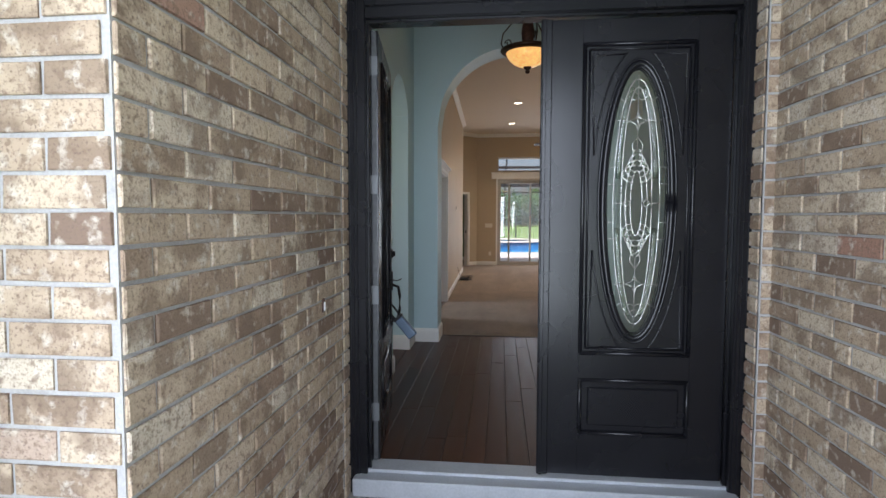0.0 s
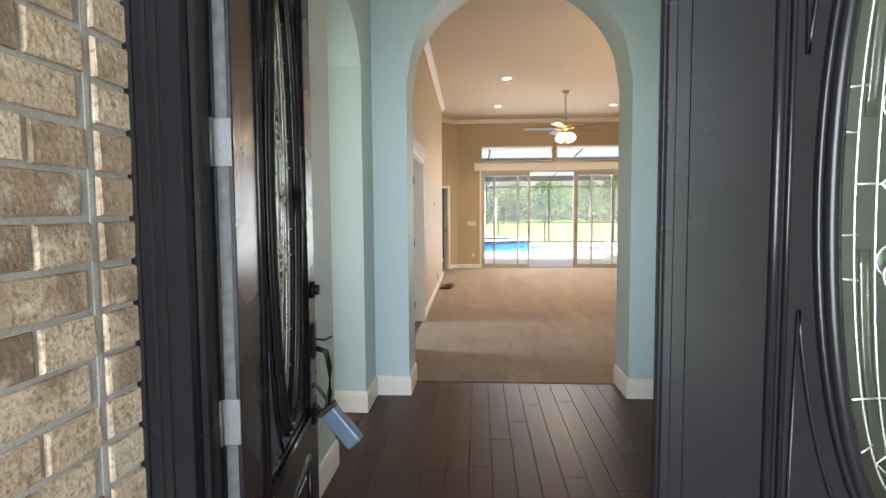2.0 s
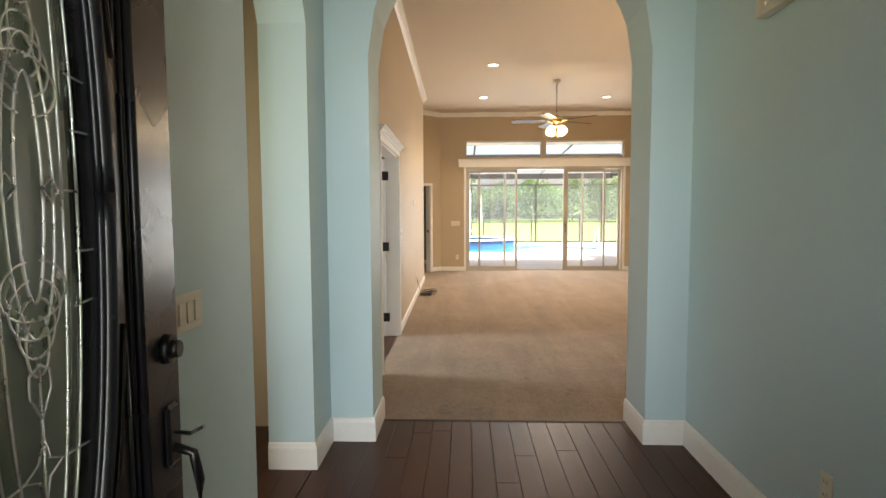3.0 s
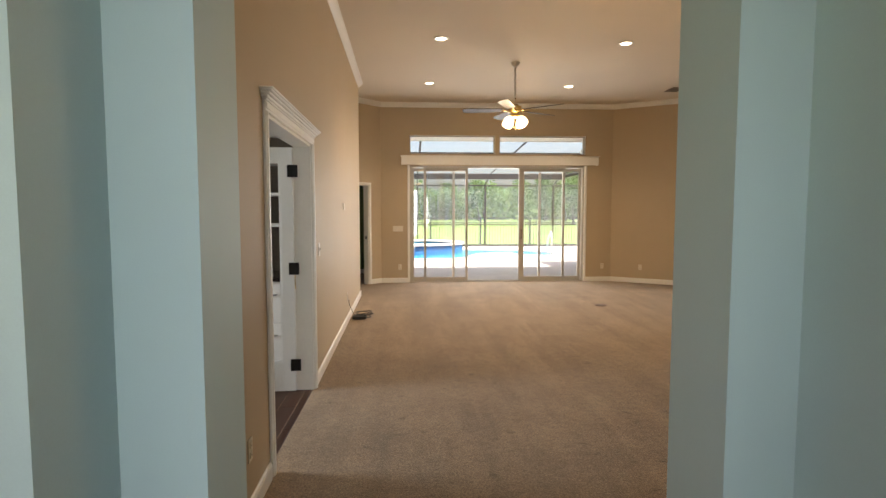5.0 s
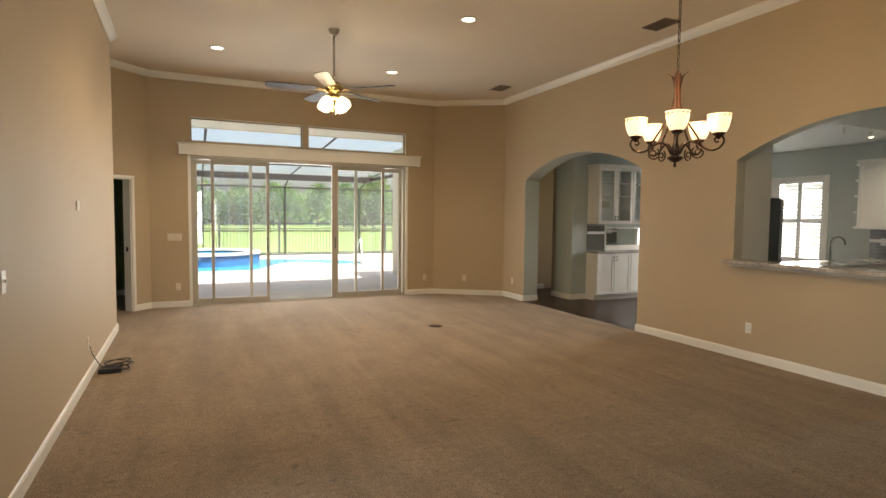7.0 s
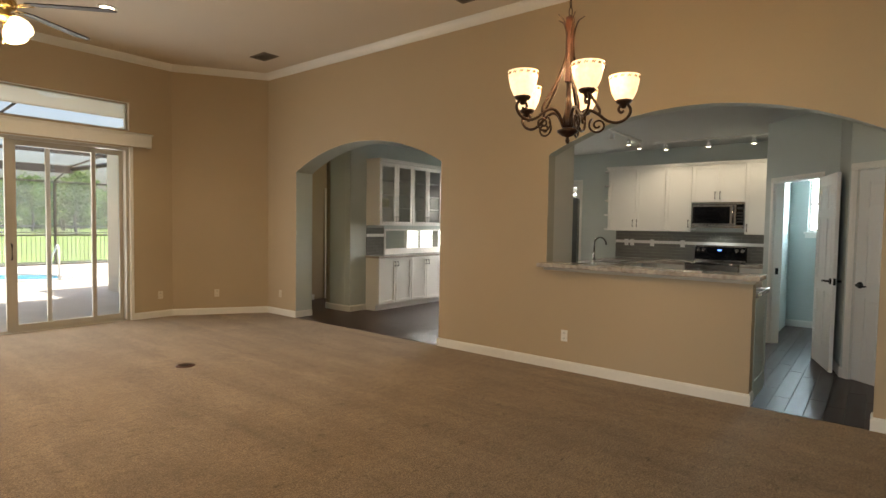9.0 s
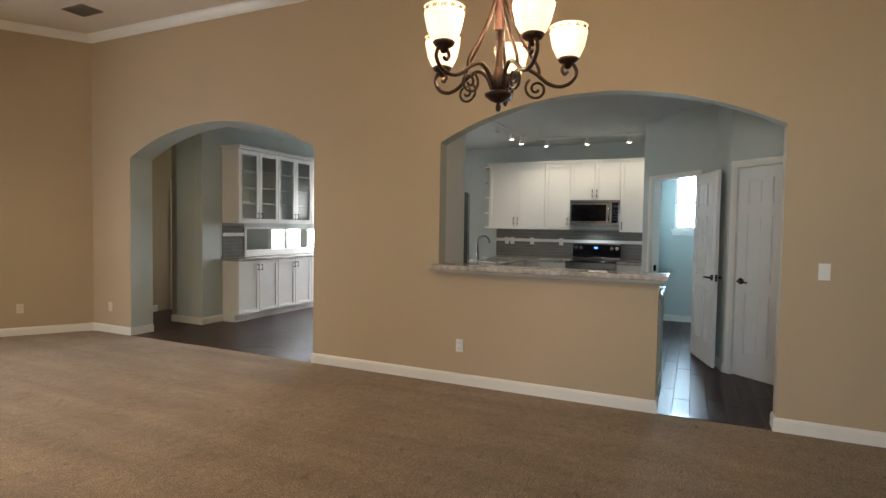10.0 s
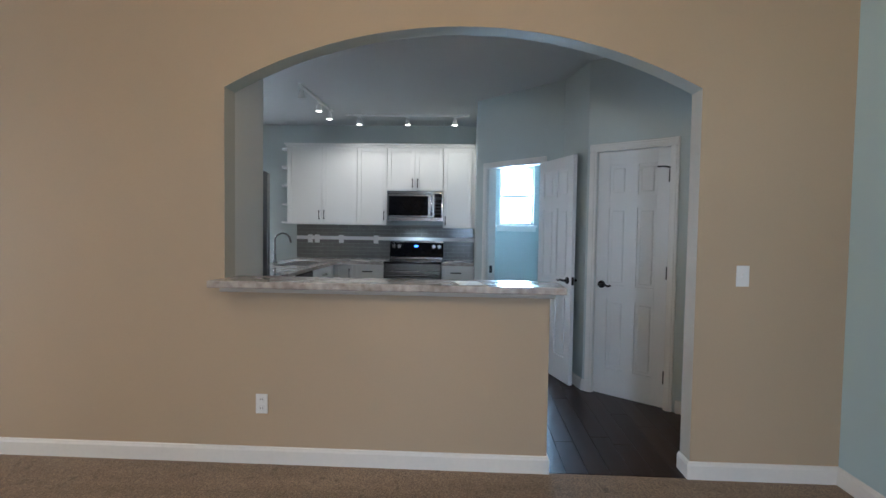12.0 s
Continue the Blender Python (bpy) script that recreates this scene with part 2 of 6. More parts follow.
def brick_material():
    m = mat("buff_brick", (0.5, 0.4, 0.3), 0.88, s=9, fine=95, b=0.6, bd=0.006, spec=0.2)
    n, l = m.node_tree.nodes, m.node_tree.links
    info, ramp = n.new("ShaderNodeObjectInfo"), n.new("ShaderNodeValToRGB")
    stops = ((0.0, (0.19, 0.13, 0.095)), (0.10, (0.27, 0.19, 0.135)), (0.22, (0.38, 0.285, 0.20)), (0.5, (0.47, 0.365, 0.26)), (0.8, (0.52, 0.42, 0.31)), (0.97, (0.53, 0.45, 0.35)), (1.0, (0.32, 0.18, 0.13)))
    while len(ramp.color_ramp.elements) < len(stops):
        ramp.color_ramp.elements.new(0.5)
    for e, (p, c) in zip(ramp.color_ramp.elements, stops):
        e.position, e.color = p, (*c, 1)
    l.new(info.outputs["Random"], ramp.inputs[0])
    co, shift, mul = n.new("ShaderNodeTexCoord"), n.new("ShaderNodeVectorMath"), n.new("ShaderNodeMath")
    mul.operation, mul.inputs[1].default_value = "MULTIPLY", 37.0
    shift.operation = "ADD"
    l.new(info.outputs["Random"], mul.inputs[0]), l.new(co.outputs["Object"], shift.inputs[0]), l.new(mul.outputs[0], shift.inputs[1])
    old = ramp.outputs[0]
    for sc, lo, hi, col in ((6, 0.50, 0.60, (0.17, 0.115, 0.08)), (26, 0.55, 0.70, (0.60, 0.53, 0.44)), (55, 0.53, 0.68, (0.19, 0.13, 0.09)), (150, 0.52, 0.70, (0.15, 0.105, 0.08))):
        t, r, x = n.new("ShaderNodeTexNoise"), n.new("ShaderNodeMapRange"), n.new("ShaderNodeMix")
        t.inputs["Scale"].default_value, t.inputs["Detail"].default_value = sc, 6
        r.inputs["From Min"].default_value, r.inputs["From Max"].default_value, r.inputs["To Max"].default_value = lo, hi, 0.7
        x.data_type = "RGBA"
        x.inputs["B"].default_value = (*col, 1)
        l.new(shift.outputs[0], t.inputs["Vector"]), l.new(t.outputs["Fac"], r.inputs["Value"]), l.new(r.outputs[0], x.inputs["Factor"]), l.new(old, x.inputs["A"])
        old = x.outputs["Result"]
    l.new(old, n["Principled BSDF"].inputs["Base Color"])
    return m


BRICK = brick_material()

# ---- building helpers ----


def link_mesh(name, bm, materials, parent=None):
    me = bpy.data.meshes.new(name)
    bm.normal_update()
    bm.to_mesh(me)
    bm.free()
    for m in materials if isinstance(materials, (list, tuple)) else [materials]:
        me.materials.append(m)
    ob = new(name, me)
    if parent:
        ob.parent = parent
    return ob


def part(name, bm, material, parent, label=""):
    return tagged(link_mesh(name, bm, material, parent), label)


def thing(name, label, category, m=None, group="", kind=""):
    ob = new(name)
    ob.empty_display_size = 0.1
    if m is not None:
        ob.matrix_world = m
    return tagged(ob, label, category, group, kind)


def structure(name, bm, material, label="", category=""):
    return tagged(link_mesh(name, bm, material), label, category, "", "structure")


def box(bm, x0, y0, z0, x1, y1, z1, bev=0.0, seg=1):
    lo, hi = Vector((min(x0, x1), min(y0, y1), min(z0, z1))), Vector((max(x0, x1), max(y0, y1), max(z0, z1)))
    r = bmesh.ops.create_cube(bm, size=1, matrix=Matrix.Translation((lo + hi) / 2) @ Matrix.Diagonal((*(hi - lo), 1)))
    if bev:
        es = list({e for v in r["verts"] for e in v.link_edges})
        bmesh.ops.bevel(bm, geom=es, offset=bev, segments=seg, affect="EDGES", profile=0.5)
    return bm


def boxed(*a, **k):
    return box(bmesh.new(), *a, **k)


def cyl(bm, p, q, r0, r1=None, n=16):
    p, q = Vector(p), Vector(q)
    d = q - p
    rot = d.to_track_quat("Z", "Y").to_matrix().to_4x4()
    r = bmesh.ops.create_cone(bm, cap_ends=True, segments=n, radius1=r0, radius2=r0 if r1 is None else r1, depth=d.length, matrix=Matrix.Translation((p + q) / 2) @ rot)
    for f in {f for v in r["verts"] for f in v.link_faces}:
        f.smooth = len(f.verts) == 4
    return bm


def lathe(bm, profile, n=24, m=Matrix()):
    """Turns (radius, height) pairs round z."""
    rings = []
    for r, z in profile:
        rings.append([bm.verts.new(m @ Vector((r * math.cos(2 * math.pi * i / n), r * math.sin(2 * math.pi * i / n), z))) for i in range(n)])
    for a, b in zip(rings, rings[1:]):
        for i in range(n):
            f = bm.faces.new((a[i], a[(i + 1) % n], b[(i + 1) % n], b[i]))
            f.smooth = True
    return bm


def tube(bm, pts, r, n=8, taper=None, flat=1.0):
    """A round rod along points."""
    pts = [Vector(p) for p in pts]
    rings = []
    up = Vector((0, 1, 0)) if max(p.y for p in pts) - min(p.y for p in pts) < 1e-6 else Vector((0, 0, 1))
    for i, p in enumerate(pts):
        d = (pts[min(i + 1, len(pts) - 1)] - pts[max(i - 1, 0)]).normalized()
        a = d.cross(up)
        if a.length < 0.05:
            a = d.cross(Vector((1, 0, 0)))
        a.normalize()
        b = a.cross(d)
        rr = r if taper is None else r * (1 + (taper - 1) * i / (len(pts) - 1))
        rings.append([bm.verts.new(p + a * rr * math.cos(2 * math.pi * k / n) + b * rr * flat * math.sin(2 * math.pi * k / n)) for k in range(n)])
    for a, b in zip(rings, rings[1:]):
        for k in range(n):
            f = bm.faces.new((a[k], a[(k + 1) % n], b[(k + 1) % n], b[k]))
            f.smooth = True
    bm.faces.new(rings[0][::-1]), bm.faces.new(rings[-1])
    return bm


def prism(bm, outline, m, depth):
    """Extrudes a 2D outline (u, v) placed by m, along m's z."""
    a = [bm.verts.new(m @ Vector((u, v, 0))) for u, v in outline]
    b = [bm.verts.new(m @ Vector((u, v, depth))) for u, v in outline]
    n = len(a)
    bm.faces.new(a[::-1]), bm.faces.new(b)
    for i in range(n):
        bm.faces.new((a[i], a[(i + 1) % n], b[(i + 1) % n], b[i]))
    return bm


def along(p0, p1, z=0.0):
    """A frame at p0 whose x runs to p1, z up, and y to the left of the way."""
    d = Vector((p1[0] - p0[0], p1[1] - p0[1], 0)).normalized()
    return Matrix(((d.x, -d.y, 0, p0[0]), (d.y, d.x, 0, p0[1]), (0, 0, 1, z), (0, 0, 0, 1)))


def wall(name, p0, p1, thick, z0, z1, openings=(), front=None, back=None, reveal=None, label="", segs=28):
    """A wall whose front lies on the line p0-p1 and which grows to the left of it. Openings: s0, s1, low, spring, rise."""
    front = front or TAN
    m = along(p0, p1)
    length = math.hypot(p1[0] - p0[0], p1[1] - p0[1])
    cuts = {0.0, length}
    for s0, s1, lo, hi, rise in openings:
        k = segs if rise else 1
        cuts |= {s0 + (s1 - s0) * i / k for i in range(k + 1)}
    cuts = sorted(c for c in cuts if -1e-6 <= c <= length + 1e-6)
    bm = bmesh.new()

    def top(o, s):
        s0, s1, lo, hi, rise = o
        if not rise:
            return hi
        h, c = (s1 - s0) / 2, (s0 + s1) / 2
        r = (h * h + rise * rise) / (2 * rise)
        return hi + math.sqrt(max(0, r * r - (s - c) ** 2)) - (r - rise)

    def quad(mi, *c):
        f = bm.faces.new([bm.verts.new(m @ Vector(v)) for v in c])
        f.material_index = mi

    for a, b in zip(cuts, cuts[1:]):
        if b - a < 1e-5:
            continue
        mid = (a + b) / 2
        inside = [o for o in openings if o[0] < mid < o[1]]
        spans, za, zb = [], z0, z0
        for o in sorted(inside, key=lambda q: q[2]):
            if o[2] > z0 + 1e-4:
                spans.append((za, zb, o[2], o[2]))
                quad(2, (a, 0, o[2]), (b, 0, o[2]), (b, thick, o[2]), (a, thick, o[2]))
            za, zb = top(o, a), top(o, b)
            quad(2, (a, 0, za), (a, thick, za), (b, thick, zb), (b, 0, zb))
        spans.append((za, zb, z1, z1))
        for la, lb, ha, hb in spans:
            quad(0, (a, 0, la), (b, 0, lb), (b, 0, hb), (a, 0, ha))
            quad(1, (a, thick, la), (a, thick, ha), (b, thick, hb), (b, thick, lb))
    for s0, s1, lo, hi, rise in openings:
        quad(2, (s0, 0, lo), (s0, thick, lo), (s0, thick, hi), (s0, 0, hi))
        quad(2, (s1, 0, lo), (s1, 0, hi), (s1, thick, hi), (s1, thick, lo))
    for s in (0.0, length):
        if not any(abs(o[0] - s) < 1e-4 or abs(o[1] - s) < 1e-4 for o in openings):
            quad(2, (s, 0, z0), (s, thick, z0), (s, thick, z1), (s, 0, z1))
    quad(2, (0, 0, z1), (length, 0, z1), (length, thick, z1), (0, thick, z1))
    bmesh.ops.remove_doubles(bm, verts=bm.verts, dist=1e-5)
    return structure(name, bm, [front, back or front, reveal or front], label, "wall")


BASE = ((0, 0), (0.016, 0), (0.016, 0.105), (0.012, 0.118), (0.011, 0.126), (0.005, 0.133), (0, 0.133))
CROWN = ((0, 0), (0.012, 0), (0.016, 0.012), (0.03, 0.022), (0.055, 0.05), (0.07, 0.075), (0.078, 0.092), (0.09, 0.096), (0.09, 0.11), (0, 0.11))


def run(bm, pts, profile, z):
    """A moulding along a line of points on the floor plan; the profile grows to the right of the way, mitred at the bends."""
    pts = [Vector((x, y)) for x, y in pts]
    rings = []
    for i, p in enumerate(pts):
        ds = []
        if i:
            ds.append((p - pts[i - 1]).normalized())
        if i < len(pts) - 1:
            ds.append((pts[i + 1] - p).normalized())
        ns = [Vector((d.y, -d.x)) for d in ds]
        n = sum(ns, Vector((0, 0))).normalized()
        n /= max(0.3, n.dot(ns[0]))
        rings.append([bm.verts.new((p.x + n.x * u, p.y + n.y * u, z + v)) for u, v in profile])
    k = len(profile)
    for a, b in zip(rings, rings[1:]):
        for i in range(k):
            bm.faces.new((a[i], b[i], b[(i + 1) % k], a[(i + 1) % k]))
    bm.faces.new(rings[0]), bm.faces.new(rings[-1][::-1])
    bmesh.ops.recalc_face_normals(bm, faces=bm.faces)
    return bm


def baseboard(pts, h=0.74, prof=BASE):
    return structure("baseboard", run(bmesh.new(), pts, [(u, v * h) for u, v in prof], 0.0), TRIM, "white painted moulded baseboard along the wall", "baseboard")


def casing(parent, w, h, y=0.0, t=0.018, cw=0.07, head=0.0, face=-1):
    """Door casing round an opening from x 0 to w and up to h, in the parent's frame, proud of the plane y towards face."""
    y1 = y + face * t
    for x0, x1 in ((-cw, 0), (w, w + cw)):
        bm = boxed(x0, y, 0, x1, y1, h, bev=0.004)
        box(bm, x0 + cw * 0.25, y, 0, x1 - cw * 0.25, y + face * (t + 0.006), h - 0.002, bev=0.003)
        part("casing", bm, TRIM, parent)
    bm = boxed(-cw, y, h, w + cw, y1, h + cw, bev=0.004)
    box(bm, -cw + 0.002, y, h + cw * 0.25, w + cw - 0.002, y + face * (t + 0.006), h + cw * 0.75, bev=0.003)
    if head:
        for k, (d, zz, hh) in enumerate(((0.028, 0.0, 0.02), (0.036, 0.02, 0.03), (0.05, 0.05, 0.025), (0.064, 0.075, 0.02), (0.075, 0.095, 0.018))):
            box(bm, -cw - d + 0.018, y, h + cw + zz * head, w + cw + d - 0.018, y + face * d, h + cw + (zz + hh) * head - 0.001, bev=0.003)
    part("head_casing", bm, TRIM, parent)


H = 3.75
KH = 2.80

# ---- shell of the house ----
wall("wall_entry", (-0.875, 7.05), (1.32, 7.05), 0.39, 0, H, [(0.27, 1.95, 0, 2.385, 0.84)], AQUA, TAN, AQUA, "aqua painted wall with a tall round-headed arch", 40)
wall("wall_foyer_east", (1.32, 4.1), (1.32, 7.44), -0.15, 0, H, (), AQUA, AQUA, AQUA, "aqua painted foyer wall")
wall("wall_foyer_west", (-0.87, 7.05), (-0.87, 4.1), -0.26, 0, H, [(0.38, 1.21, 0, 2.44, 0.30)], AQUA, AQUA, AQUA, "aqua painted foyer wall with an arched opening")
# This wall's opening is unseen, added only for the fill lamp behind it.
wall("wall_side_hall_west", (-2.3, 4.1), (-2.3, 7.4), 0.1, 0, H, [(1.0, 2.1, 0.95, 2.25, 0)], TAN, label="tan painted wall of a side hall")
wall("wall_side_hall_north", (-2.3, 7.28), (-1.13, 7.28), 0.08, 0, H, (), TAN, label="tan painted wall of a side hall")
wall("wall_front_west", (-3.0, 4.06), (-0.735, 4.06), 0.1, -0.1, H, (), MORTAR, TAN, MORTAR, "front wall beside the entrance")
wall("wall_front_east", (1.335, 4.06), (3.4, 4.06), 0.1, -0.1, H, (), MORTAR, AQUA, MORTAR, "front wall beside the entrance")
wall("wall_front_over_door", (-0.735, 4.06), (1.335, 4.06), 0.1, 2.54, H, (), MORTAR, AQUA, MORTAR, "front wall over the entrance doors")
WW0, WW1 = (-0.751, 7.44), (-0.88, 15.05)   # the living room's west wall
wall("wall_living_west", WW0, WW1, 0.14, 0, H, [(1.01, 2.50, 0, 2.06, 0)], TAN, TAN, TAN, "tan painted wall with a cased double doorway")
wall("wall_living_south", (5.475, 7.66), (1.5, 7.66), 0.14, 0, H, (), AQUA, AQUA, AQUA, "pale blue painted wall")
wall("wall_living_south_return", (1.5, 7.66), (1.5, 7.44), 0.14, 0, H, (), TAN, label="tan painted return of the wall")
wall("wall_living_north", (-0.60, 16.805), (4.32, 16.805), 0.2, 0, H, [(0.60, 4.33, 0, 2.46, 0), (0.60, 2.40, 2.70, 3.09, 0), (2.49, 4.33, 2.70, 3.09, 0)], TAN, STUCCO, TRIM, "tan painted wall with sliding doors and transom windows")
wall("wall_living_northeast", (4.32, 16.805), (5.475, 16.05), 0.15, 0, H, (), TAN, STUCCO, label="tan painted angled wall")
wall("wall_living_northwest", (-1.95, 15.455), (-0.60, 16.805), 0.14, 0, H, [(0.76, 1.57, 0, 2.03, 0)], TAN, TAN, TRIM, "tan painted angled wall with a cased doorway")
wall("wall_hall_south", (-1.02, 15.05), (-2.05, 15.05), 0.1, 0, H, (), TAN, label="tan painted wall of the hall")
wall("wall_hall_west", (-2.0, 15.05), (-2.0, 15.46), 0.1, 0, H, (), TAN, label="tan painted wall of the hall")
wall("wall_living_east_arch", (5.475, 16.05), (5.475, 11.9), 0.30, 0, H, [(0.72, 3.515, 0, 2.19, 0.35)], TAN, MIST, MIST, "tan painted wall with a wide flat arch")


def hatch_wall():
    """The wall between living room and kitchen: one flat arch over both the serving hatch and the walkway."""
    p0, p1, th, a0, a1, step = (5.475, 11.9), (5.475, 7.52), 0.14, 0.77, 3.43, 2.633
    m = along(p0, p1)
    bm = bmesh.new()
    h, c, rise, spring = (a1 - a0) / 2, (a0 + a1) / 2, 0.335, 2.165
    r = (h * h + rise * rise) / (2 * rise)
    n = 44
    ss = sorted({a0 + (a1 - a0) * i / n for i in range(n + 1)} | {step})
    zt = [spring + math.sqrt(max(0, r * r - (s - c) ** 2)) - (r - rise) for s in ss]
    length = p0[1] - p1[1]

    def quad(mi, *c):
        f = bm.faces.new([bm.verts.new(m @ Vector(v)) for v in c])
        f.material_index = mi

    def slab(a, b, la, lb, ha, hb):
        quad(0, (a, 0, la), (b, 0, lb), (b, 0, hb), (a, 0, ha))
        quad(1, (a, th, la), (a, th, ha), (b, th, hb), (b, th, lb))

    slab(0, a0, 0, 0, H, H), slab(a1, length, 0, 0, H, H), slab(a0, step, 0, 0, 1.02, 1.02)
    for a, b, za, zb in zip(ss, ss[1:], zt, zt[1:]):
        slab(a, b, za, zb, H, H)
        quad(2, (a, 0, za), (a, th, za), (b, th, zb), (b, 0, zb))
    quad(3, (a0, 0, 1.02), (a0, th, 1.02), (a0, th, spring), (a0, 0, spring))
    quad(3, (a1, 0, 0), (a1, 0, spring), (a1, th, spring), (a1, th, 0))
    quad(0, (step, 0, 0), (step, th, 0), (step, th, 1.02), (step, 0, 1.02))
    quad(2, (a0, 0, 1.02), (step, 0, 1.02), (step, th, 1.02), (a0, th, 1.02))
    bmesh.ops.remove_doubles(bm, verts=bm.verts, dist=1e-5)
    # Greige jambs: the mist paint with their stronger light put into the colour.
    structure("wall_living_east", bm, [TAN, MIST, MIST, mat("greige_trim_and_lit_jamb", (0.52, 0.49, 0.42), 0.6, v=0.03, s=1.2, fine=220, b=0.12, bd=0.002)], "tan painted wall with an arched serving hatch and walkway", "wall")


hatch_wall()

# kitchen, laundry and breakfast nook
K1, K2, K3, K4, K5 = (8.60, 9.65), (7.66, 8.84), (7.10, 8.73), (6.55, 8.10), (6.50, 7.5)
wall("wall_kitchen_range_return", (10.13, 9.65), K1, 0.11, 0, KH, (), MIST, label="pale grey-green wall return")
wall("wall_laundry", K1, K2, 0.11, 0, KH, [(0.19, 0.97, 0, 2.03, 0)], MIST, MIST, TRIM, "pale grey-green wall with a doorway")
wall("wall_kitchen_corner", K2, K3, 0.11, 0, KH, (), MIST, label="pale grey-green wall")
wall("wall_pantry", K3, K4, 0.11, 0, KH, [(0.09, 0.70, 0, 2.03, 0)], MIST, MIST, TRIM, "pale grey-green angled wall with a pantry door")
wall("wall_kitchen_south", K4, K5, 0.11, 0, KH, (), MIST, label="pale grey-green wall")
wall("wall_house_south", (10.3, 7.45), (5.4, 7.45), 0.1, 0, KH, (), MIST, label="pale wall closing the laundry")
wall("wall_kitchen_east", (10.13, 15.3), (10.13, 9.54), 0.15, 0, KH, [(0.55, 1.40, 0.78, 2.25, 0), (1.52, 2.36, 0.78, 2.25, 0)], MIST, STUCCO, TRIM, "pale grey-green wall with shuttered windows")
wall("wall_laundry_east", (10.13, 9.54), (10.13, 7.5), 0.15, 0, KH, [(0.23, 0.72, 1.42, 2.24, 0)], MIST, STUCCO, TRIM, "pale blue-lit wall with a window")
wall("wall_nook_north", (6.40, 15.16), (10.13, 15.16), 0.12, 0, KH, (), MIST, label="pale grey-green wall behind the buffet")
wall("wall_pier", (6.40, 15.76), (6.40, 15.282), 0.12, 0, KH, (), MIST, label="pale grey-green pier beside the passage")
wall("wall_passage_north", (5.6, 16.70), (8.2, 16.70), 0.12, 0, KH, (), TAN, TAN, TRIM, "tan wall at the end of the passage")
wall("wall_passage_south", (8.2, 15.76), (6.40, 15.76), 0.1, 0, KH, (), TAN, label="tan wall of the passage")
wall("wall_passage_west", (5.70, 16.0), (5.70, 16.8), 0.1, 0, KH, (), TAN, label="tan wall of the passage")
# East opening is made up, out of view, to let fill light in.
wall("wall_passage_east", (8.2, 16.8), (8.2, 15.7), 0.1, 0, KH, [(0.15, 0.98, 0.05, 2.15, 0)], TAN, label="tan wall of the passage")
wall("wall_fridge_panel", (5.617, 11.131), (6.06, 11.131), 0.05, 0, KH, (), mat("satin_white_panel", (0.72, 0.70, 0.66), 0.6, v=0.02, b=0.02), label="white tall panel beside the refrigerator")

# The porch ceiling is unseen; it reaches south to shade the brick.
for nm, x0, y0, x1, y1, z, mtl in (
    ("ceiling_living", -2.2, 7.3, 5.7, 17.0, H, CEIL), ("ceiling_foyer", -2.5, 4.05, 1.5, 7.299, H, CEIL),
    ("ceiling_kitchen", 5.56, 7.4, 10.3, 16.9, KH, CEILW), ("porch_shade_ceiling", -3.0, -1.8, 3.4, 4.05, 3.2, CEILW),
    ("ceiling_office", -5.0, 7.3, -0.90, 15.0, H - 0.2, CEILW)):
    structure(nm, boxed(x0, y0, z, x1, y1, z + 0.12), mtl, "smooth painted ceiling", "ceiling")

bm = bmesh.new()
bmesh.ops.create_grid(bm, x_segments=60, y_segments=80, size=1, matrix=Matrix.Translation((1.69, 12.228, 0.0)) @ Matrix.Diagonal((3.785, 4.822, 1, 1)))
structure("carpet", bm, CARPET, "tan cut-pile carpet with vacuum marks", "carpet")
# Unseen slab, added to stop sun leaking between the ceilings.
structure("gap_cover_slab", boxed(-5.3, 0.2, H + 0.2, 10.6, 17.1, H + 0.3), CEILW, "added unseen slab that shuts sun out of ceiling gaps", "roof")
structure("floor_slab", boxed(-5.2, 4.0, -0.3, 10.4, 17.0, -0.012), JOINT, "dark subfloor under the boards", "floor")

CROWNLINE = [WW0, WW1, (-1.95, 15.05)]
CROWN = [(u * 0.85, v * 0.85) for u, v in CROWN]
crown_z = H - 0.0935
structure("crown_moulding", run(bmesh.new(), CROWNLINE, CROWN, crown_z), TRIM, "white crown moulding under the ceiling", "trim")
structure("crown_moulding_far", run(bmesh.new(), [(-1.95, 15.455), (-0.60, 16.805), (4.32, 16.805), (5.475, 16.05), (5.475, 7.66), (1.5, 7.66), (1.5, 7.44)], CROWN, crown_z), TRIM, "white crown moulding under the ceiling", "trim")

WESTX = lambda y: WW0[0] + (WW1[0] - WW0[0]) * (y - WW0[1]) / (WW1[1] - WW0[1])
baseboard([WW0, (WESTX(8.38), 8.38)])
baseboard([(WESTX(10.0), 10.0), WW1, (-2.0, 15.05)])
baseboard([(-0.797, 16.608), (-0.60, 16.805), (-0.04, 16.805)])
baseboard([(3.77, 16.805), (4.32, 16.805), (5.475, 16.05), (5.475, 15.33), (5.775, 15.33)])
baseboard([(5.775, 12.535), (5.475, 12.535), (5.475, 9.267), (5.615, 9.267)])
baseboard([(5.615, 8.47), (5.475, 8.47), (5.475, 7.66), (1.5, 7.66)])
baseboard([(-1.13, 6.67), (-0.87, 6.67), (-0.87, 7.05), (-0.605, 7.05), (-0.605, 7.44)], 1.15)
baseboard([(1.075, 7.44), (1.075, 7.05), (1.32, 7.05), (1.32, 4.1)], 1.15)
baseboard([(-0.87, 4.75), (-0.87, 5.84), (-1.13, 5.84)], 1.15)
baseboard([(6.40, 15.76), (6.40, 15.16), (6.745, 15.16)])
baseboard([(5.7, 16.70), (6.88, 16.70)])
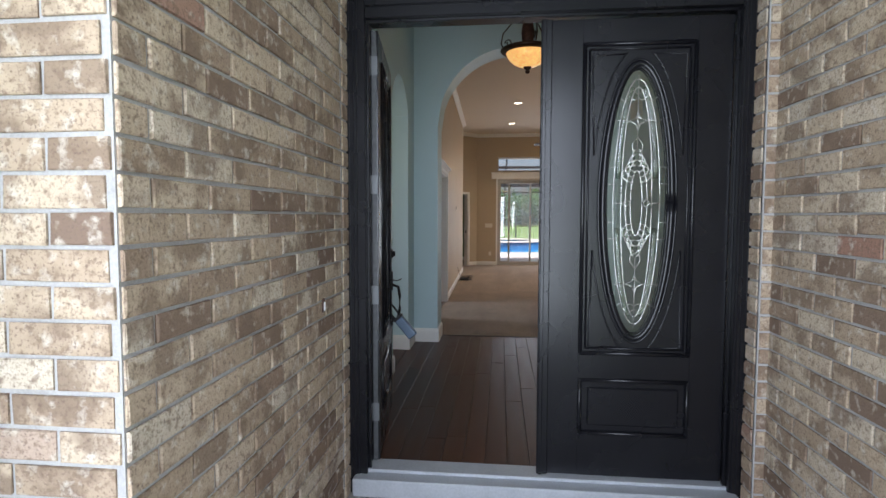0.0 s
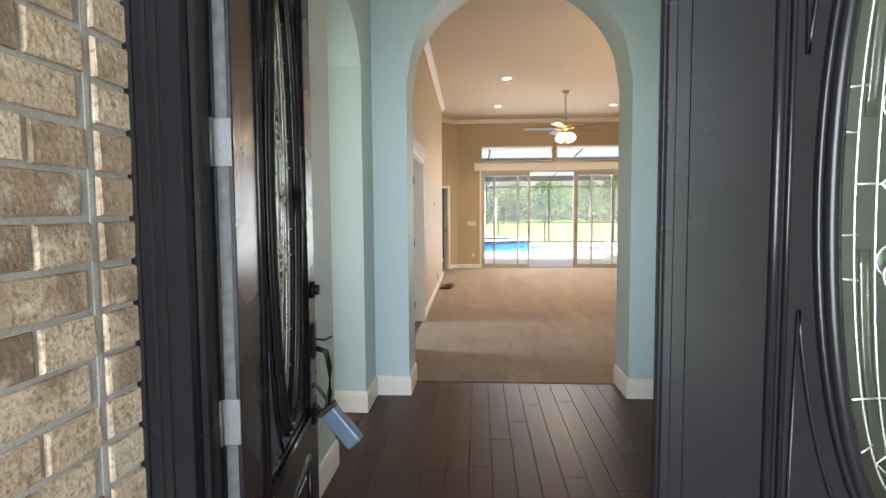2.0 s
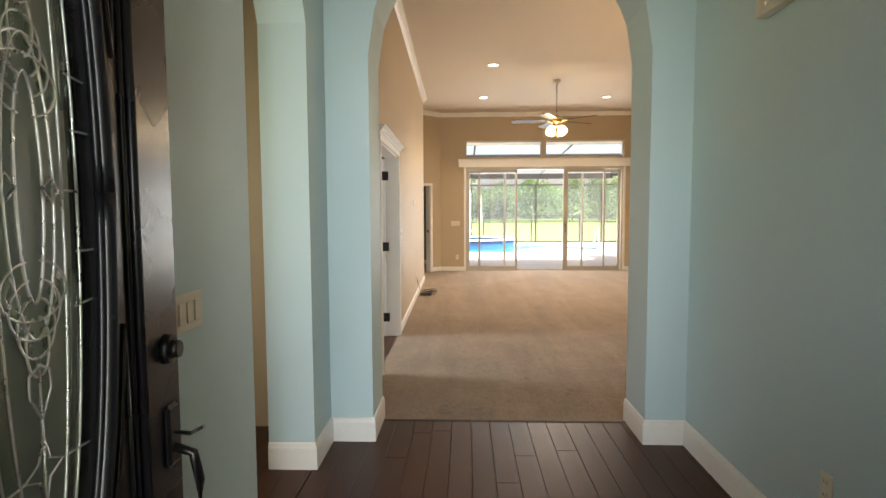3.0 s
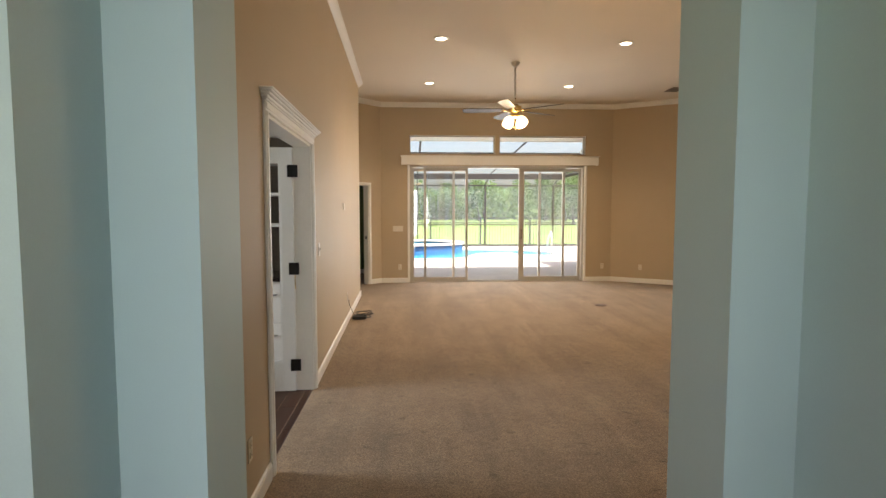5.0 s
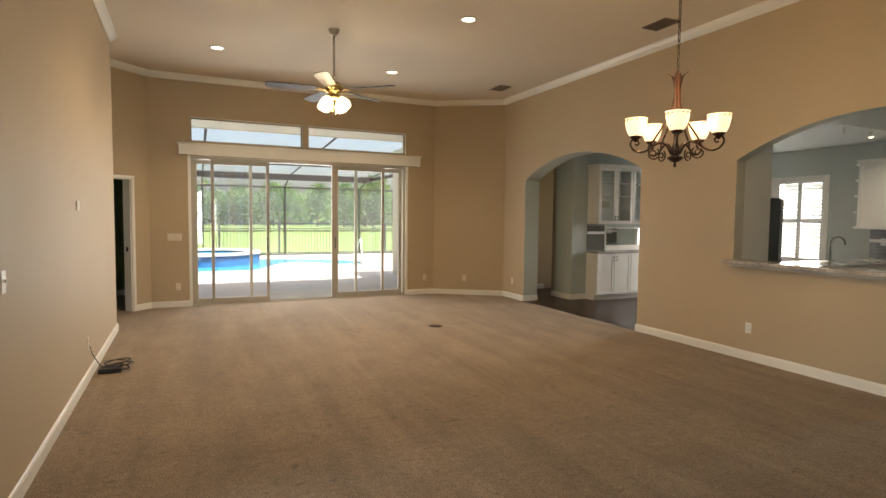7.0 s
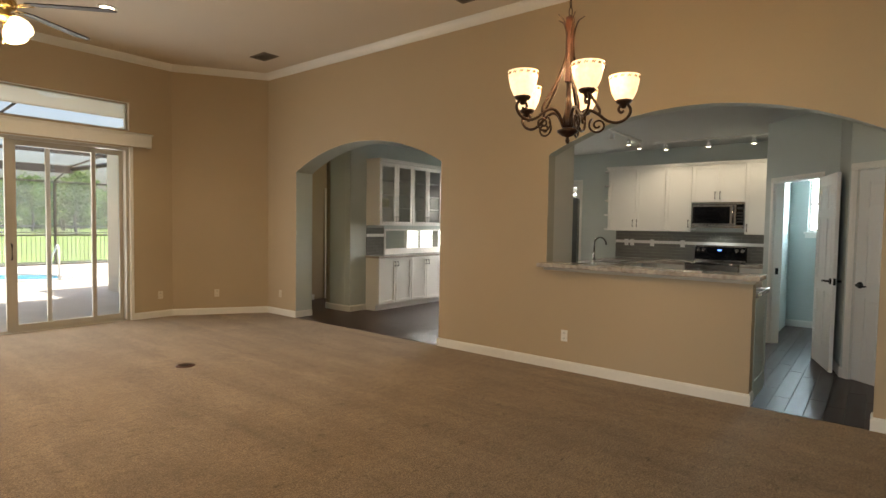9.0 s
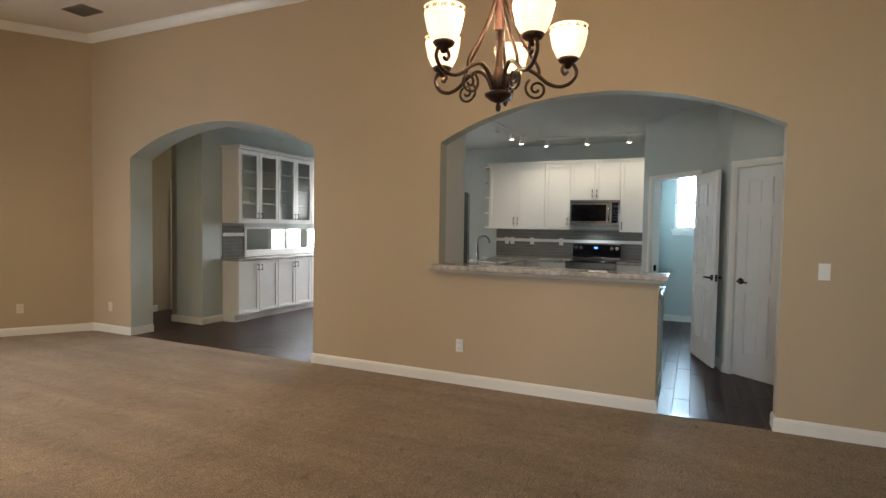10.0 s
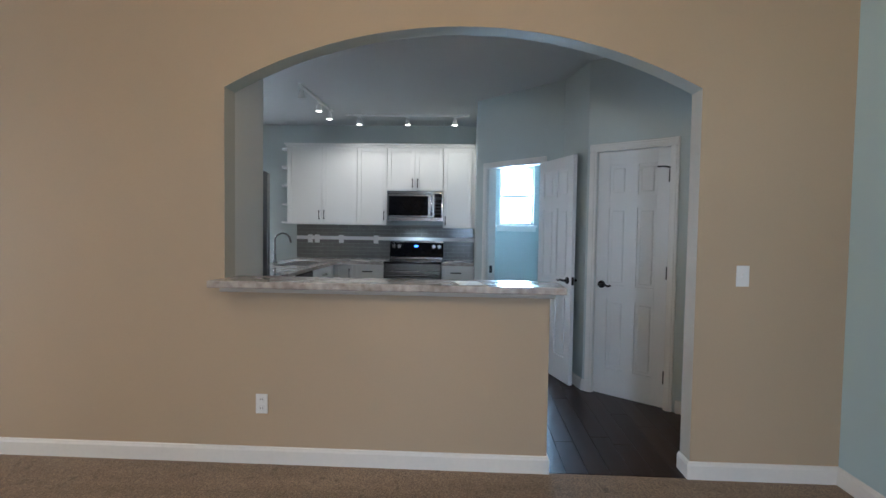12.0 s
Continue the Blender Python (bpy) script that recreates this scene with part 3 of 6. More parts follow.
baseboard([(10.13, 9.54), (10.13, 7.6)])
baseboard([K1, (8.60 - 0.06, 9.65 - 0.052)])
baseboard([(7.64, 8.836), K3, (7.08, 8.707)])
baseboard([(6.58, 8.135), K4, K5])

# ---- porch and entrance ----
# Porch concrete is coloured darker to cut the light bounced onto the brick.
structure("porch_floor", boxed(-3.0, -2.0, -0.25, 3.4, 4.06, -0.11, bev=0.005), mat("low_bounce_paver_concrete", (0.27, 0.25, 0.22), 0.85, v=0.14, s=2, fine=60, b=0.3), "concrete paver porch floor, darkened to cut bounce light", "floor")
ground = structure("ground", boxed(-400, -300, -0.5, 400, 600, -0.26), GRASS, "mown green lawn running to the woods", "ground")


def ring(cx, cz, a, b, y, n=48, a0=0.0, a1=2 * math.pi):
    return [(cx + a * math.cos(a0 + (a1 - a0) * i / n), y, cz + b * math.sin(a0 + (a1 - a0) * i / n)) for i in range(n + 1)]


def rect_tube(bm, x0, z0, x1, z1, y, r):
    for p, q in (((x0, z0), (x1, z0)), ((x1, z0), (x1, z1)), ((x1, z1), (x0, z1)), ((x0, z1), (x0, z0))):
        cyl(bm, (p[0], y, p[1]), (q[0], y, q[1]), r, n=8)
    for x, z in ((x0, z0), (x1, z0), (x1, z1), (x0, z1)):
        bmesh.ops.create_icosphere(bm, subdivisions=1, radius=r, matrix=Matrix.Translation((x, y, z)))
    return bm


def entrance_leaf(name, label, m, handle):
    w, h, t = 0.925, 2.41, 0.045
    door = thing(name, label, "door", m, kind="structure")
    cx, cz, a, b = w / 2 + 0.005, 1.465, 0.158, 0.695
    px0, px1, pz0, pz1 = cx - 0.285, cx + 0.285, 0.66, 2.29
    bm = bmesh.new()
    n = 64
    inner, outer = [], []
    for i in range(n):
        g = 2 * math.pi * (i + 0.5) / n
        u, v = math.cos(g), math.sin(g)
        inner.append((cx + a * u, cz + b * v))
        k = min((0.285 / abs(u)) if abs(u) > 1e-6 else 9, ((pz1 - pz0) / 2 / abs(v)) if abs(v) > 1e-6 else 9)
        outer.append((cx + k * u, (pz0 + pz1) / 2 + k * v))
    for y, flip in ((0.006, False), (t - 0.006, True)):
        vi = [bm.verts.new((x, y, z)) for x, z in inner]
        vo = [bm.verts.new((x, y, z)) for x, z in outer]
        for i in range(n):
            q = (vo[i], vo[(i + 1) % n], vi[(i + 1) % n], vi[i])
            bm.faces.new(q[::-1] if flip else q)
    for i in range(n):
        (x0, z0), (x1, z1) = inner[i], inner[(i + 1) % n]
        bm.faces.new([bm.verts.new(c) for c in ((x0, 0.006, z0), (x1, 0.006, z1), (x1, t - 0.006, z1), (x0, t - 0.006, z0))])
    cut = 0.04
    for sx, sz in ((px0, pz0), (px1, pz0), (px0, pz1), (px1, pz1)):
        box(bm, sx - cut, 0.0045, sz - cut, sx + cut, t - 0.0045, sz + cut)
    part("panel_field", bm, BLACK, door)
    bm = bmesh.new()
    box(bm, 0, 0, 0, px0, t, h, bev=0.002), box(bm, px1, 0, 0, w, t, h, bev=0.002)
    box(bm, px0, 0, 0, px1, t, 0.225), box(bm, px0, 0, 0.53, px1, t, pz0), box(bm, px0, 0, pz1, px1, t, h)
    box(bm, px0, 0.012, 0.225, px1, t - 0.012, 0.53)
    part("stiles_and_rails", bm, BLACK, door)
    for y in (0.0, t):
        s = 1 if y else -1
        bm = rect_tube(bmesh.new(), px0 + 0.008, pz0 + 0.008, px1 - 0.008, pz1 - 0.008, y, 0.011)
        rect_tube(bm, px0 + 0.034, pz0 + 0.034, px1 - 0.034, pz1 - 0.034, y - s * 0.004, 0.006)
        part("upper_moulding", bm, BLACK, door)
        bm = rect_tube(bmesh.new(), px0 + 0.008, 0.233, px1 - 0.008, 0.522, y, 0.011)
        box(bm, px0 + 0.05, y, 0.275, px1 - 0.05, y - s * 0.010, 0.48, bev=0.006)
        part("lower_panel", bm, BLACK, door)
        bm = tube(bmesh.new(), ring(cx, cz, a + 0.016, b + 0.018, y, 72), 0.016)
        tube(bm, ring(cx, cz, a + 0.038, b + 0.04, y - s * 0.002, 72), 0.008)
        tube(bm, ring(cx, cz, a + 0.001, b + 0.002, y - s * 0.004, 72), 0.008)
        part("oval_moulding", bm, BLACK, door)
        bm = bmesh.new()
        for sx in (-1, 1):
            for sz in (-1, 1):
                arc = [(cx + sx * 0.235 * math.cos(g), y - s * 0.004, cz + sz * 0.80 * math.sin(g)) for g in [radians(18 + 57 * i / 14) for i in range(15)]]
                tube(bm, arc, 0.0045, 6)
                tube(bm, [arc[0], (cx + sx * 0.235, y - s * 0.004, cz + sz * 0.76), (cx + sx * 0.07, y - s * 0.004, cz + sz * 0.765)], 0.0045, 6)
        part("spandrel_moulding", bm, BLACK, door)
    bm = bmesh.new()
    vs = [bm.verts.new((cx + a * math.cos(2 * math.pi * i / 64), t / 2, cz + b * math.sin(2 * math.pi * i / 64))) for i in range(64)]
    bm.faces.new(vs)
    pane = part("oval_pane", bm, LEADGLASS, door, "obscure bevelled oval glass pane")
    pane.visible_shadow = False
    came, strip = bmesh.new(), bmesh.new()
    for y in (t / 2 - 0.004,):
        for aa, bb in ((0.118, 0.64), (0.078, 0.60), (0.03, 0.17), (0.056, 0.225)):
            tube(came, ring(cx, cz, aa, bb, y, 56), 0.0025, 6)
        for sg in (-1, 1):
            band = [(cx + 0.098 * math.cos(g), y, cz + sg * 0.62 * math.sin(g)) for g in [radians(12 + 62 * i / 16) for i in range(17)]]
            tube(strip, band, 0.012, 6, flat=0.25)
            tube(strip, [(2 * cx - p[0], p[1], p[2]) for p in band], 0.012, 6, flat=0.25)
            z = lambda k: cz + sg * k
            tube(came, [(cx, y, z(0.27)), (cx, y, z(0.66))], 0.0022, 6)
            for k in range(4):
                r0, zz = 0.022 + 0.016 * k, 0.235 - 0.028 * k
                for sx in (-1, 1):
                    tube(came, [(cx + sx * (0.004 + r0 * math.sin(g)), y, z(zz + 0.045 * math.cos(g))) for g in [radians(170 * i / 10) for i in range(11)]], 0.0023, 6)
                    tube(strip, [(cx + sx * (0.004 + (r0 - 0.008) * math.sin(g)), y, z(zz + 0.034 * math.cos(g))) for g in [radians(20 + 120 * i / 8) for i in range(9)]], 0.007, 6, flat=0.3)
            tip = [(0.0, 0.345), (0.026, 0.305), (0.024, 0.275), (0.0, 0.262)]
            tube(came, [(cx + u, y, z(v)) for u, v in tip] + [(cx - u, y, z(v)) for u, v in tip[::-1]], 0.0022, 6)
            star = [(0, 0.475), (0.012, 0.44), (0.045, 0.425), (0.012, 0.41), (0, 0.375)]
            tube(came, [(cx + u, y, z(v)) for u, v in star] + [(cx - u, y, z(v)) for u, v in star[::-1]], 0.0022, 6)
            for sx in (-1, 1):
                tube(came, [(cx + sx * 0.045, y, z(0.425)), (cx + sx * 0.118, y, z(0.43))], 0.0022, 6)
                tube(came, [(cx + sx * 0.10, y, z(0.19)), (cx + sx * 0.15, y, z(0.185))], 0.0022, 6)
                tube(came, [(cx + sx * 0.11, y, z(0.10)), (cx + sx * 0.157, y, z(0.10))], 0.0022, 6)
                tube(came, [(cx, y, z(0.56)), (cx + sx * 0.03, y, z(0.585)), (cx + sx * 0.055, y, z(0.56)), (cx + sx * 0.02, y, z(0.53)), (cx, y, z(0.545))], 0.0022, 6)
                tube(came, [(cx + sx * 0.06, y, z(0.52)), (cx + sx * 0.10, y, z(0.55))], 0.0022, 6)
        for sx in (-1, 1):
            tube(came, [(cx + sx * 0.03, y, cz), (cx + sx * 0.05, y, cz + 0.02), (cx + sx * 0.07, y, cz), (cx + sx * 0.05, y, cz - 0.02), (cx + sx * 0.03, y, cz)], 0.0025, 6)
            tube(came, [(cx + sx * 0.07, y, cz), (cx + sx * 0.118, y, cz)], 0.0022, 6)
    part("caming", came, CAME, pane, "bright silver leaded glass pattern")
    part("bevel_strip", strip, BEVEL, pane, "thick bevelled glass strips")
    if handle:
        hx = w - 0.062
        for z, y, r in ((1.125, 0.0, 0.034), (1.125, t, 0.034)):
            s = 1 if y else -1
            part("deadbolt", cyl(cyl(bmesh.new(), (hx, y, z), (hx, y + s * 0.014, z), r, r * 0.92, 24), (hx, y + s * 0.014, z), (hx, y + s * 0.03, z), r * 0.62, r * 0.55, 20), IRON, door, "round black deadbolt")
        bm = boxed(hx - 0.03, -0.012, 0.86, hx + 0.03, 0, 1.0, bev=0.008)
        box(bm, hx - 0.024, -0.012, 0.60, hx + 0.024, 0, 0.67, bev=0.008)
        tube(bm, [(hx, -0.01, 0.90), (hx, -0.05, 0.885), (hx, -0.062, 0.82), (hx, -0.060, 0.72), (hx, -0.045, 0.65), (hx, -0.01, 0.64)], 0.011, 10)
        tube(bm, [(hx, -0.01, 0.935), (hx, -0.045, 0.93), (hx, -0.075, 0.945)], 0.008, 8, flat=0.5)
        part("grip_handle", bm, IRON, door, "black grip handle with thumb latch")
        part("lever_plate", tube(boxed(hx - 0.03, t, 0.86, hx + 0.03, t + 0.012, 1.0, bev=0.006), [(hx, t, 0.93), (hx, t + 0.05, 0.93), (hx - 0.1, t + 0.055, 0.925)], 0.009, 8), IRON, door, "black inside lever")
        for z in (0.28, 0.95, 1.57, 2.22):
            bm = boxed(-0.004, 0.002, z - 0.052, 0.0, t - 0.002, z + 0.052, bev=0.001)
            cyl(bm, (-0.008, t, z - 0.052), (-0.008, t, z + 0.052), 0.007, n=10)
            for k in range(4):
                cyl(bm, (-0.006, 0.014 + 0.016 * (k % 2), z - 0.036 + 0.024 * k), (-0.003, 0.014 + 0.016 * (k % 2), z - 0.036 + 0.024 * k), 0.004, n=8)
            part("hinge", bm, ZINC, door, "galvanised butt hinge with screws")
        part("hinge_edge", boxed(-0.002, 0.010, 0.003, 0.0, t - 0.010, h - 0.003), mat("worn_grey_edge", (0.06, 0.062, 0.065), 0.6, v=0.4, s=5, fine=40, b=0.3), door, "worn grey weatherstripped door edge")
    else:
        bm = boxed(-0.035, -0.018, 0.0, 0.022, 0.0, h, bev=0.004)
        box(bm, -0.028, -0.026, 0.0, -0.008, -0.018, h, bev=0.003)
        part("astragal", bm, BLACK, door, "black moulded astragal at the meeting edge")
    return door


entrance_leaf("door_1", "black panelled entrance door with an oval leaded glass, closed", pose(0.325, 4.0, 0.012), False)
entrance_leaf("door_2", "black panelled entrance door swung open, worn hinge edge", pose(-0.590, 4.06, 0.012, 0, 0, 97.0), True)

frame_thing = thing("entrance_frame", "black moulded frame round the double entrance doors", "door frame", kind="structure")
for x0, x1, s in ((-0.735, -0.632, 1), (1.262, 1.335, -1)):
    bm = boxed(x0, 3.93, -0.11, x1, 4.10, 2.55, bev=0.003)
    e = x0 if s > 0 else x1
    for k, (d, y) in enumerate(((0.022, 3.905), (0.045, 3.915), (0.062, 3.922))):
        box(bm, e, y, -0.11, e + s * d, 3.94, 2.548 - 0.001 * k, bev=0.004)
    box(bm, (x1 if s > 0 else x0), 3.965, -0.02, (x1 if s > 0 else x0) + s * 0.014, 3.99, 2.45, bev=0.002)
    part("jamb", bm, BLACK, frame_thing)
bm = boxed(-0.631, 3.93, 2.445, 1.261, 4.10, 2.55, bev=0.003)
box(bm, -0.63, 3.91, 2.50, 1.26, 3.93, 2.548, bev=0.004), box(bm, -0.63, 3.965, 2.43, 1.26, 3.99, 2.445, bev=0.002)
part("head", bm, BLACK, frame_thing)
bm = boxed(-0.70, 3.86, -0.11, 1.30, 4.11, -0.012, bev=0.006)
box(bm, -0.69, 3.95, -0.012, 1.29, 4.09, 0.006, bev=0.004)
structure("threshold", bm, SILL, "pale grey metal entrance threshold", "threshold")

lock = thing("lockbox", "grey-blue key lockbox hanging from the door handle", "lockbox", pose(-0.645, 4.93, 0.665, 0, -40, 0))
bm = boxed(-0.036, -0.026, -0.17, 0.036, 0.026, 0.0, bev=0.012, seg=3)
part("body", bm, LOCKBOX, lock)
part("cap", boxed(-0.038, -0.028, -0.004, 0.038, 0.028, 0.016, bev=0.006, seg=2), RUBBER, lock, "black rubber cap")
part("shackle", tube(bmesh.new(), [(0.022, 0, 0.01), (0.026, 0, 0.07)] + [(0.026 * math.cos(g), 0, 0.10 + 0.06 * math.sin(g)) for g in [radians(180 * i / 12) for i in range(13)]] + [(-0.026, 0, 0.07), (-0.022, 0, 0.01)], 0.0075, 10), RUBBER, lock, "black rubber-sleeved shackle")

bracket = thing("bell_bracket", "small white and rusted bell bracket on brick", "bracket", pose(-0.716, 3.46, 1.0))
part("plate", boxed(0, -0.012, -0.032, 0.006, 0.012, 0.032, bev=0.002), RUST, bracket)
part("button", boxed(0.006, -0.007, -0.024, 0.012, 0.007, 0.018, bev=0.003), PLATEW, bracket, "white plastic button")

# ---- foyer ----


def wall_plate(m, w=0.07, h=0.115, kind="switch", n=1, mtl=None):
    names = {"switch": ("light_switch", "light switch"), "outlet": ("power_outlet", "power outlet")}
    col = mtl or PLATE
    word = "ivory" if col is PLATE else "white"
    th = thing(names[kind][0], word + " plastic " + (("switch plate with a toggle switch" if n == 1 else "switch plate with rocker switches") if kind == "switch" else "double power outlet on the wall"), names[kind][1], m, "wall plates")
    part("plate", boxed(-w / 2, -0.006, -h / 2, w / 2, 0, h / 2, bev=0.003, seg=2), col, th)
    for k in range(n):
        x = (k - (n - 1) / 2) * 0.046
        if kind == "switch":
            if n == 1:
                part("toggle", boxed(x - 0.005, -0.018, -0.004, x + 0.005, -0.005, 0.013, bev=0.002), col, th)
                part("collar", boxed(x - 0.009, -0.0075, -0.016, x + 0.009, -0.005, 0.016, bev=0.001), col, th)
                continue
            part("rocker", boxed(x - 0.016, -0.010, -0.033, x + 0.016, -0.005, 0.033, bev=0.002), col, th)
        else:
            for z in (-0.025, 0.025):
                bm = boxed(x - 0.016, -0.009, z - 0.016, x + 0.016, -0.005, z + 0.016, bev=0.004, seg=2)
                part("socket", bm, col, th)
                part("slot", box(boxed(x - 0.008, -0.0095, z - 0.004, x - 0.005, -0.0088, z + 0.006), x + 0.005, -0.0095, z - 0.004, x + 0.008, -0.0088, z + 0.006), RUBBER, th)
    return th


WEST = lambda x, y, z: pose(x, y, z, 0, 0, 90)     # plates on walls that face +x
EAST = lambda x, y, z: pose(x, y, z, 0, 0, -90)    # plates on walls that face -x
SOUTHF = lambda x, y, z: pose(x, y, z)             # plates on walls that face -y
wall_plate(WEST(-0.87, 5.345, 1.14), 0.165, 0.115, "switch", 3)
wall_plate(EAST(1.32, 5.76, 0.40), kind="outlet")
chime = thing("door_chime", "cream plastic door chime box high on the wall", "door chime", EAST(1.32, 6.17, 2.36))
part("cover", boxed(-0.12, -0.055, -0.075, 0.12, 0, 0.075, bev=0.008, seg=2), PLATE, chime)
bm = bmesh.new()
for k in range(5):
    box(bm, -0.09 + k * 0.04, -0.058, -0.05, -0.07 + k * 0.04, -0.055, 0.05, bev=0.001)
part("grille", bm, PLATE, chime)

side = thing("side_hall_casing", "white door casing in the side hall", "door casing", pose(-1.22, 7.275, 0, 0, 0, 0), kind="structure")
part("casing", boxed(-0.09, -0.02, 0, -0.02, 0, 2.1, bev=0.004), TRIM, side)


def scroll(cx, cz, r0, r1, turns, start, n=26):
    """A flat spiral in x and z."""
    return [(cx + (r0 + (r1 - r0) * i / n) * math.cos(start + turns * 2 * math.pi * i / n), 0, cz + (r0 + (r1 - r0) * i / n) * math.sin(start + turns * 2 * math.pi * i / n)) for i in range(n + 1)]


def chain(bm, z0, z1, step=0.042):
    z, k = z0, 0
    while z < z1 - 0.02:
        pts = [((0.009 * math.cos(g)) if k % 2 else 0, 0 if k % 2 else 0.009 * math.cos(g), z + 0.024 + 0.024 * math.sin(g)) for g in [2 * math.pi * i / 10 for i in range(11)]]
        tube(bm, pts, 0.0028, 5)
        z, k = z + step, k + 1
    return bm


pend = thing("pendant_lamp", "bronze foyer pendant lamp with a lit amber glass bowl", "pendant lamp", pose(0.29, 5.5, 0))
part("bowl", lathe(bmesh.new(), [(0.004, 2.585), (0.06, 2.592), (0.11, 2.615), (0.15, 2.655), (0.172, 2.70), (0.168, 2.70), (0.10, 2.63), (0.01, 2.60)], 36), GLOWAMBER, pend, "lit amber alabaster glass bowl")
part("rim", lathe(bmesh.new(), [(0.165, 2.695), (0.20, 2.70), (0.215, 2.712), (0.212, 2.725), (0.19, 2.735), (0.06, 2.77), (0.03, 2.79), (0.0, 2.79)], 36), BRONZE, pend)
part("finial", lathe(bmesh.new(), [(0, 2.535), (0.014, 2.54), (0.02, 2.555), (0.012, 2.567), (0.03, 2.575), (0.032, 2.59), (0, 2.592)], 16), BRONZE, pend)
part("column", lathe(bmesh.new(), [(0.03, 2.78), (0.045, 2.80), (0.052, 2.86), (0.04, 2.93), (0.026, 2.99), (0.03, 3.0), (0.012, 3.02), (0, 3.02)], 20), RUST, pend, "amber-brown turned column")
for k in range(3):
    g = 2 * math.pi * k / 3 + 2.9
    bm = bmesh.new()
    pts = [(0.19, 0, 2.74), (0.215, 0, 2.79), (0.20, 0, 2.87), (0.13, 0, 2.94), (0.06, 0, 2.99), (0.02, 0, 3.05), (0.01, 0, 3.1)]
    tube(bm, pts, 0.006, 6), tube(bm, scroll(0.155, 2.79, 0.03, 0.008, 1.2, 0.0), 0.005, 6)
    bm.transform(Matrix.Rotation(g, 4, "Z"))
    part("scroll_arm", bm, BRONZE, pend)
part("chain", chain(bmesh.new(), 3.08, H - 0.03), BRONZE, pend)
part("canopy", lathe(bmesh.new(), [(0, H - 0.05), (0.03, H - 0.045), (0.065, H - 0.01), (0.068, H)], 20), BRONZE, pend)
lamp("pendant_light", "POINT", 40, Matrix.Translation((0.29, 5.5, 2.86)), WARM, radius=0.06)

# ---- living room: doors and windows ----


def panel_door(name, label, m, w=0.71, h=2.02, t=0.035, knob=None, mirror=False):
    door = thing(name, label, "door", m, kind="structure")
    st, mid = 0.105, 0.09
    cols = ((st, w / 2 - mid / 2), (w / 2 + mid / 2, w - st))
    rows = ((0.22, 0.80), (0.92, 1.56), (1.66, h - 0.11))
    bm = boxed(0, 0, 0, st, t, h, bev=0.002)
    box(bm, w - st, 0, 0, w, t, h, bev=0.002)
    for z0, z1 in rows:
        box(bm, w / 2 - mid / 2, 0, z0, w / 2 + mid / 2, t, z1)
    for z0, z1 in ((0, 0.22), (0.80, 0.92), (1.56, 1.66), (h - 0.11, h)):
        box(bm, st, 0, z0, w - st, t, z1)
    part("stiles_and_rails", bm, DOORW, door)
    for x0, x1 in cols:
        for z0, z1 in rows:
            bm = boxed(x0, 0.012, z0, x1, t - 0.012, z1)
            for y0, y1 in ((0.004, 0.013), (t - 0.013, t - 0.004)):
                box(bm, x0 + 0.025, y0, z0 + 0.025, x1 - 0.025, y1, z1 - 0.025, bev=0.007)
            part("panel", bm, DOORW, door)
    if knob is not None:
        for y, s in ((0, -1), (t, 1)):
            bm = cyl(bmesh.new(), (knob, y, 0.92), (knob, y + s * 0.012, 0.92), 0.032, 0.028, 20)
            cyl(bm, (knob, y, 0.92), (knob, y + s * 0.05, 0.92), 0.010, n=12)
            d = 1 if knob < w / 2 else -1
            tube(bm, [(knob, y + s * 0.048, 0.92), (knob + d * 0.04, y + s * 0.052, 0.925), (knob + d * 0.085, y + s * 0.052, 0.912), (knob + d * 0.105, y + s * 0.052, 0.92)], 0.010, 10, taper=0.7)
            part("lever_handle", bm, IRON, door, "oil-rubbed black lever handle")
        e = 0.0 if knob < w / 2 else w
        part("latch_plate", boxed(e - 0.002, 0.006, 0.885, e + 0.002, t - 0.006, 0.955), IRON, door)
    return door


def hinge_at(parent, x, y, z, w=0.035, h=0.09):
    bm = boxed(x - w, y - 0.003, z - h / 2, x + w, y, z + h / 2, bev=0.005, seg=2)
    cyl(bm, (x, y - 0.006, z - h / 2), (x, y - 0.006, z + h / 2), 0.007, n=10)
    part("hinge", bm, IRON, parent, "black butt hinge")


# cased double doorway to the office, with a glazed leaf folded back
WESTTURN = math.degrees(math.atan2(WW1[1] - WW0[1], WW1[0] - WW0[0]))
ONWEST = lambda y, z: pose(WESTX(y), y, z, 0, 0, WESTTURN)   # things on the west wall
OFF = ONWEST(8.45, 0)
office = thing("office_door_casing", "white fluted casing with a stepped head over the doorway", "door casing", OFF, kind="structure")
casing(office, 1.49, 2.06, 0, 0.02, 0.055, 0.55)
for x0, x1 in ((-0.0, 0.02), (1.47, 1.49)):
    part("jamb", boxed(x0, 0.0, 0, x1, 0.14, 2.06), TRIM, office)
part("head_jamb", boxed(0.02, 0, 2.04, 1.47, 0.14, 2.06), TRIM, office)


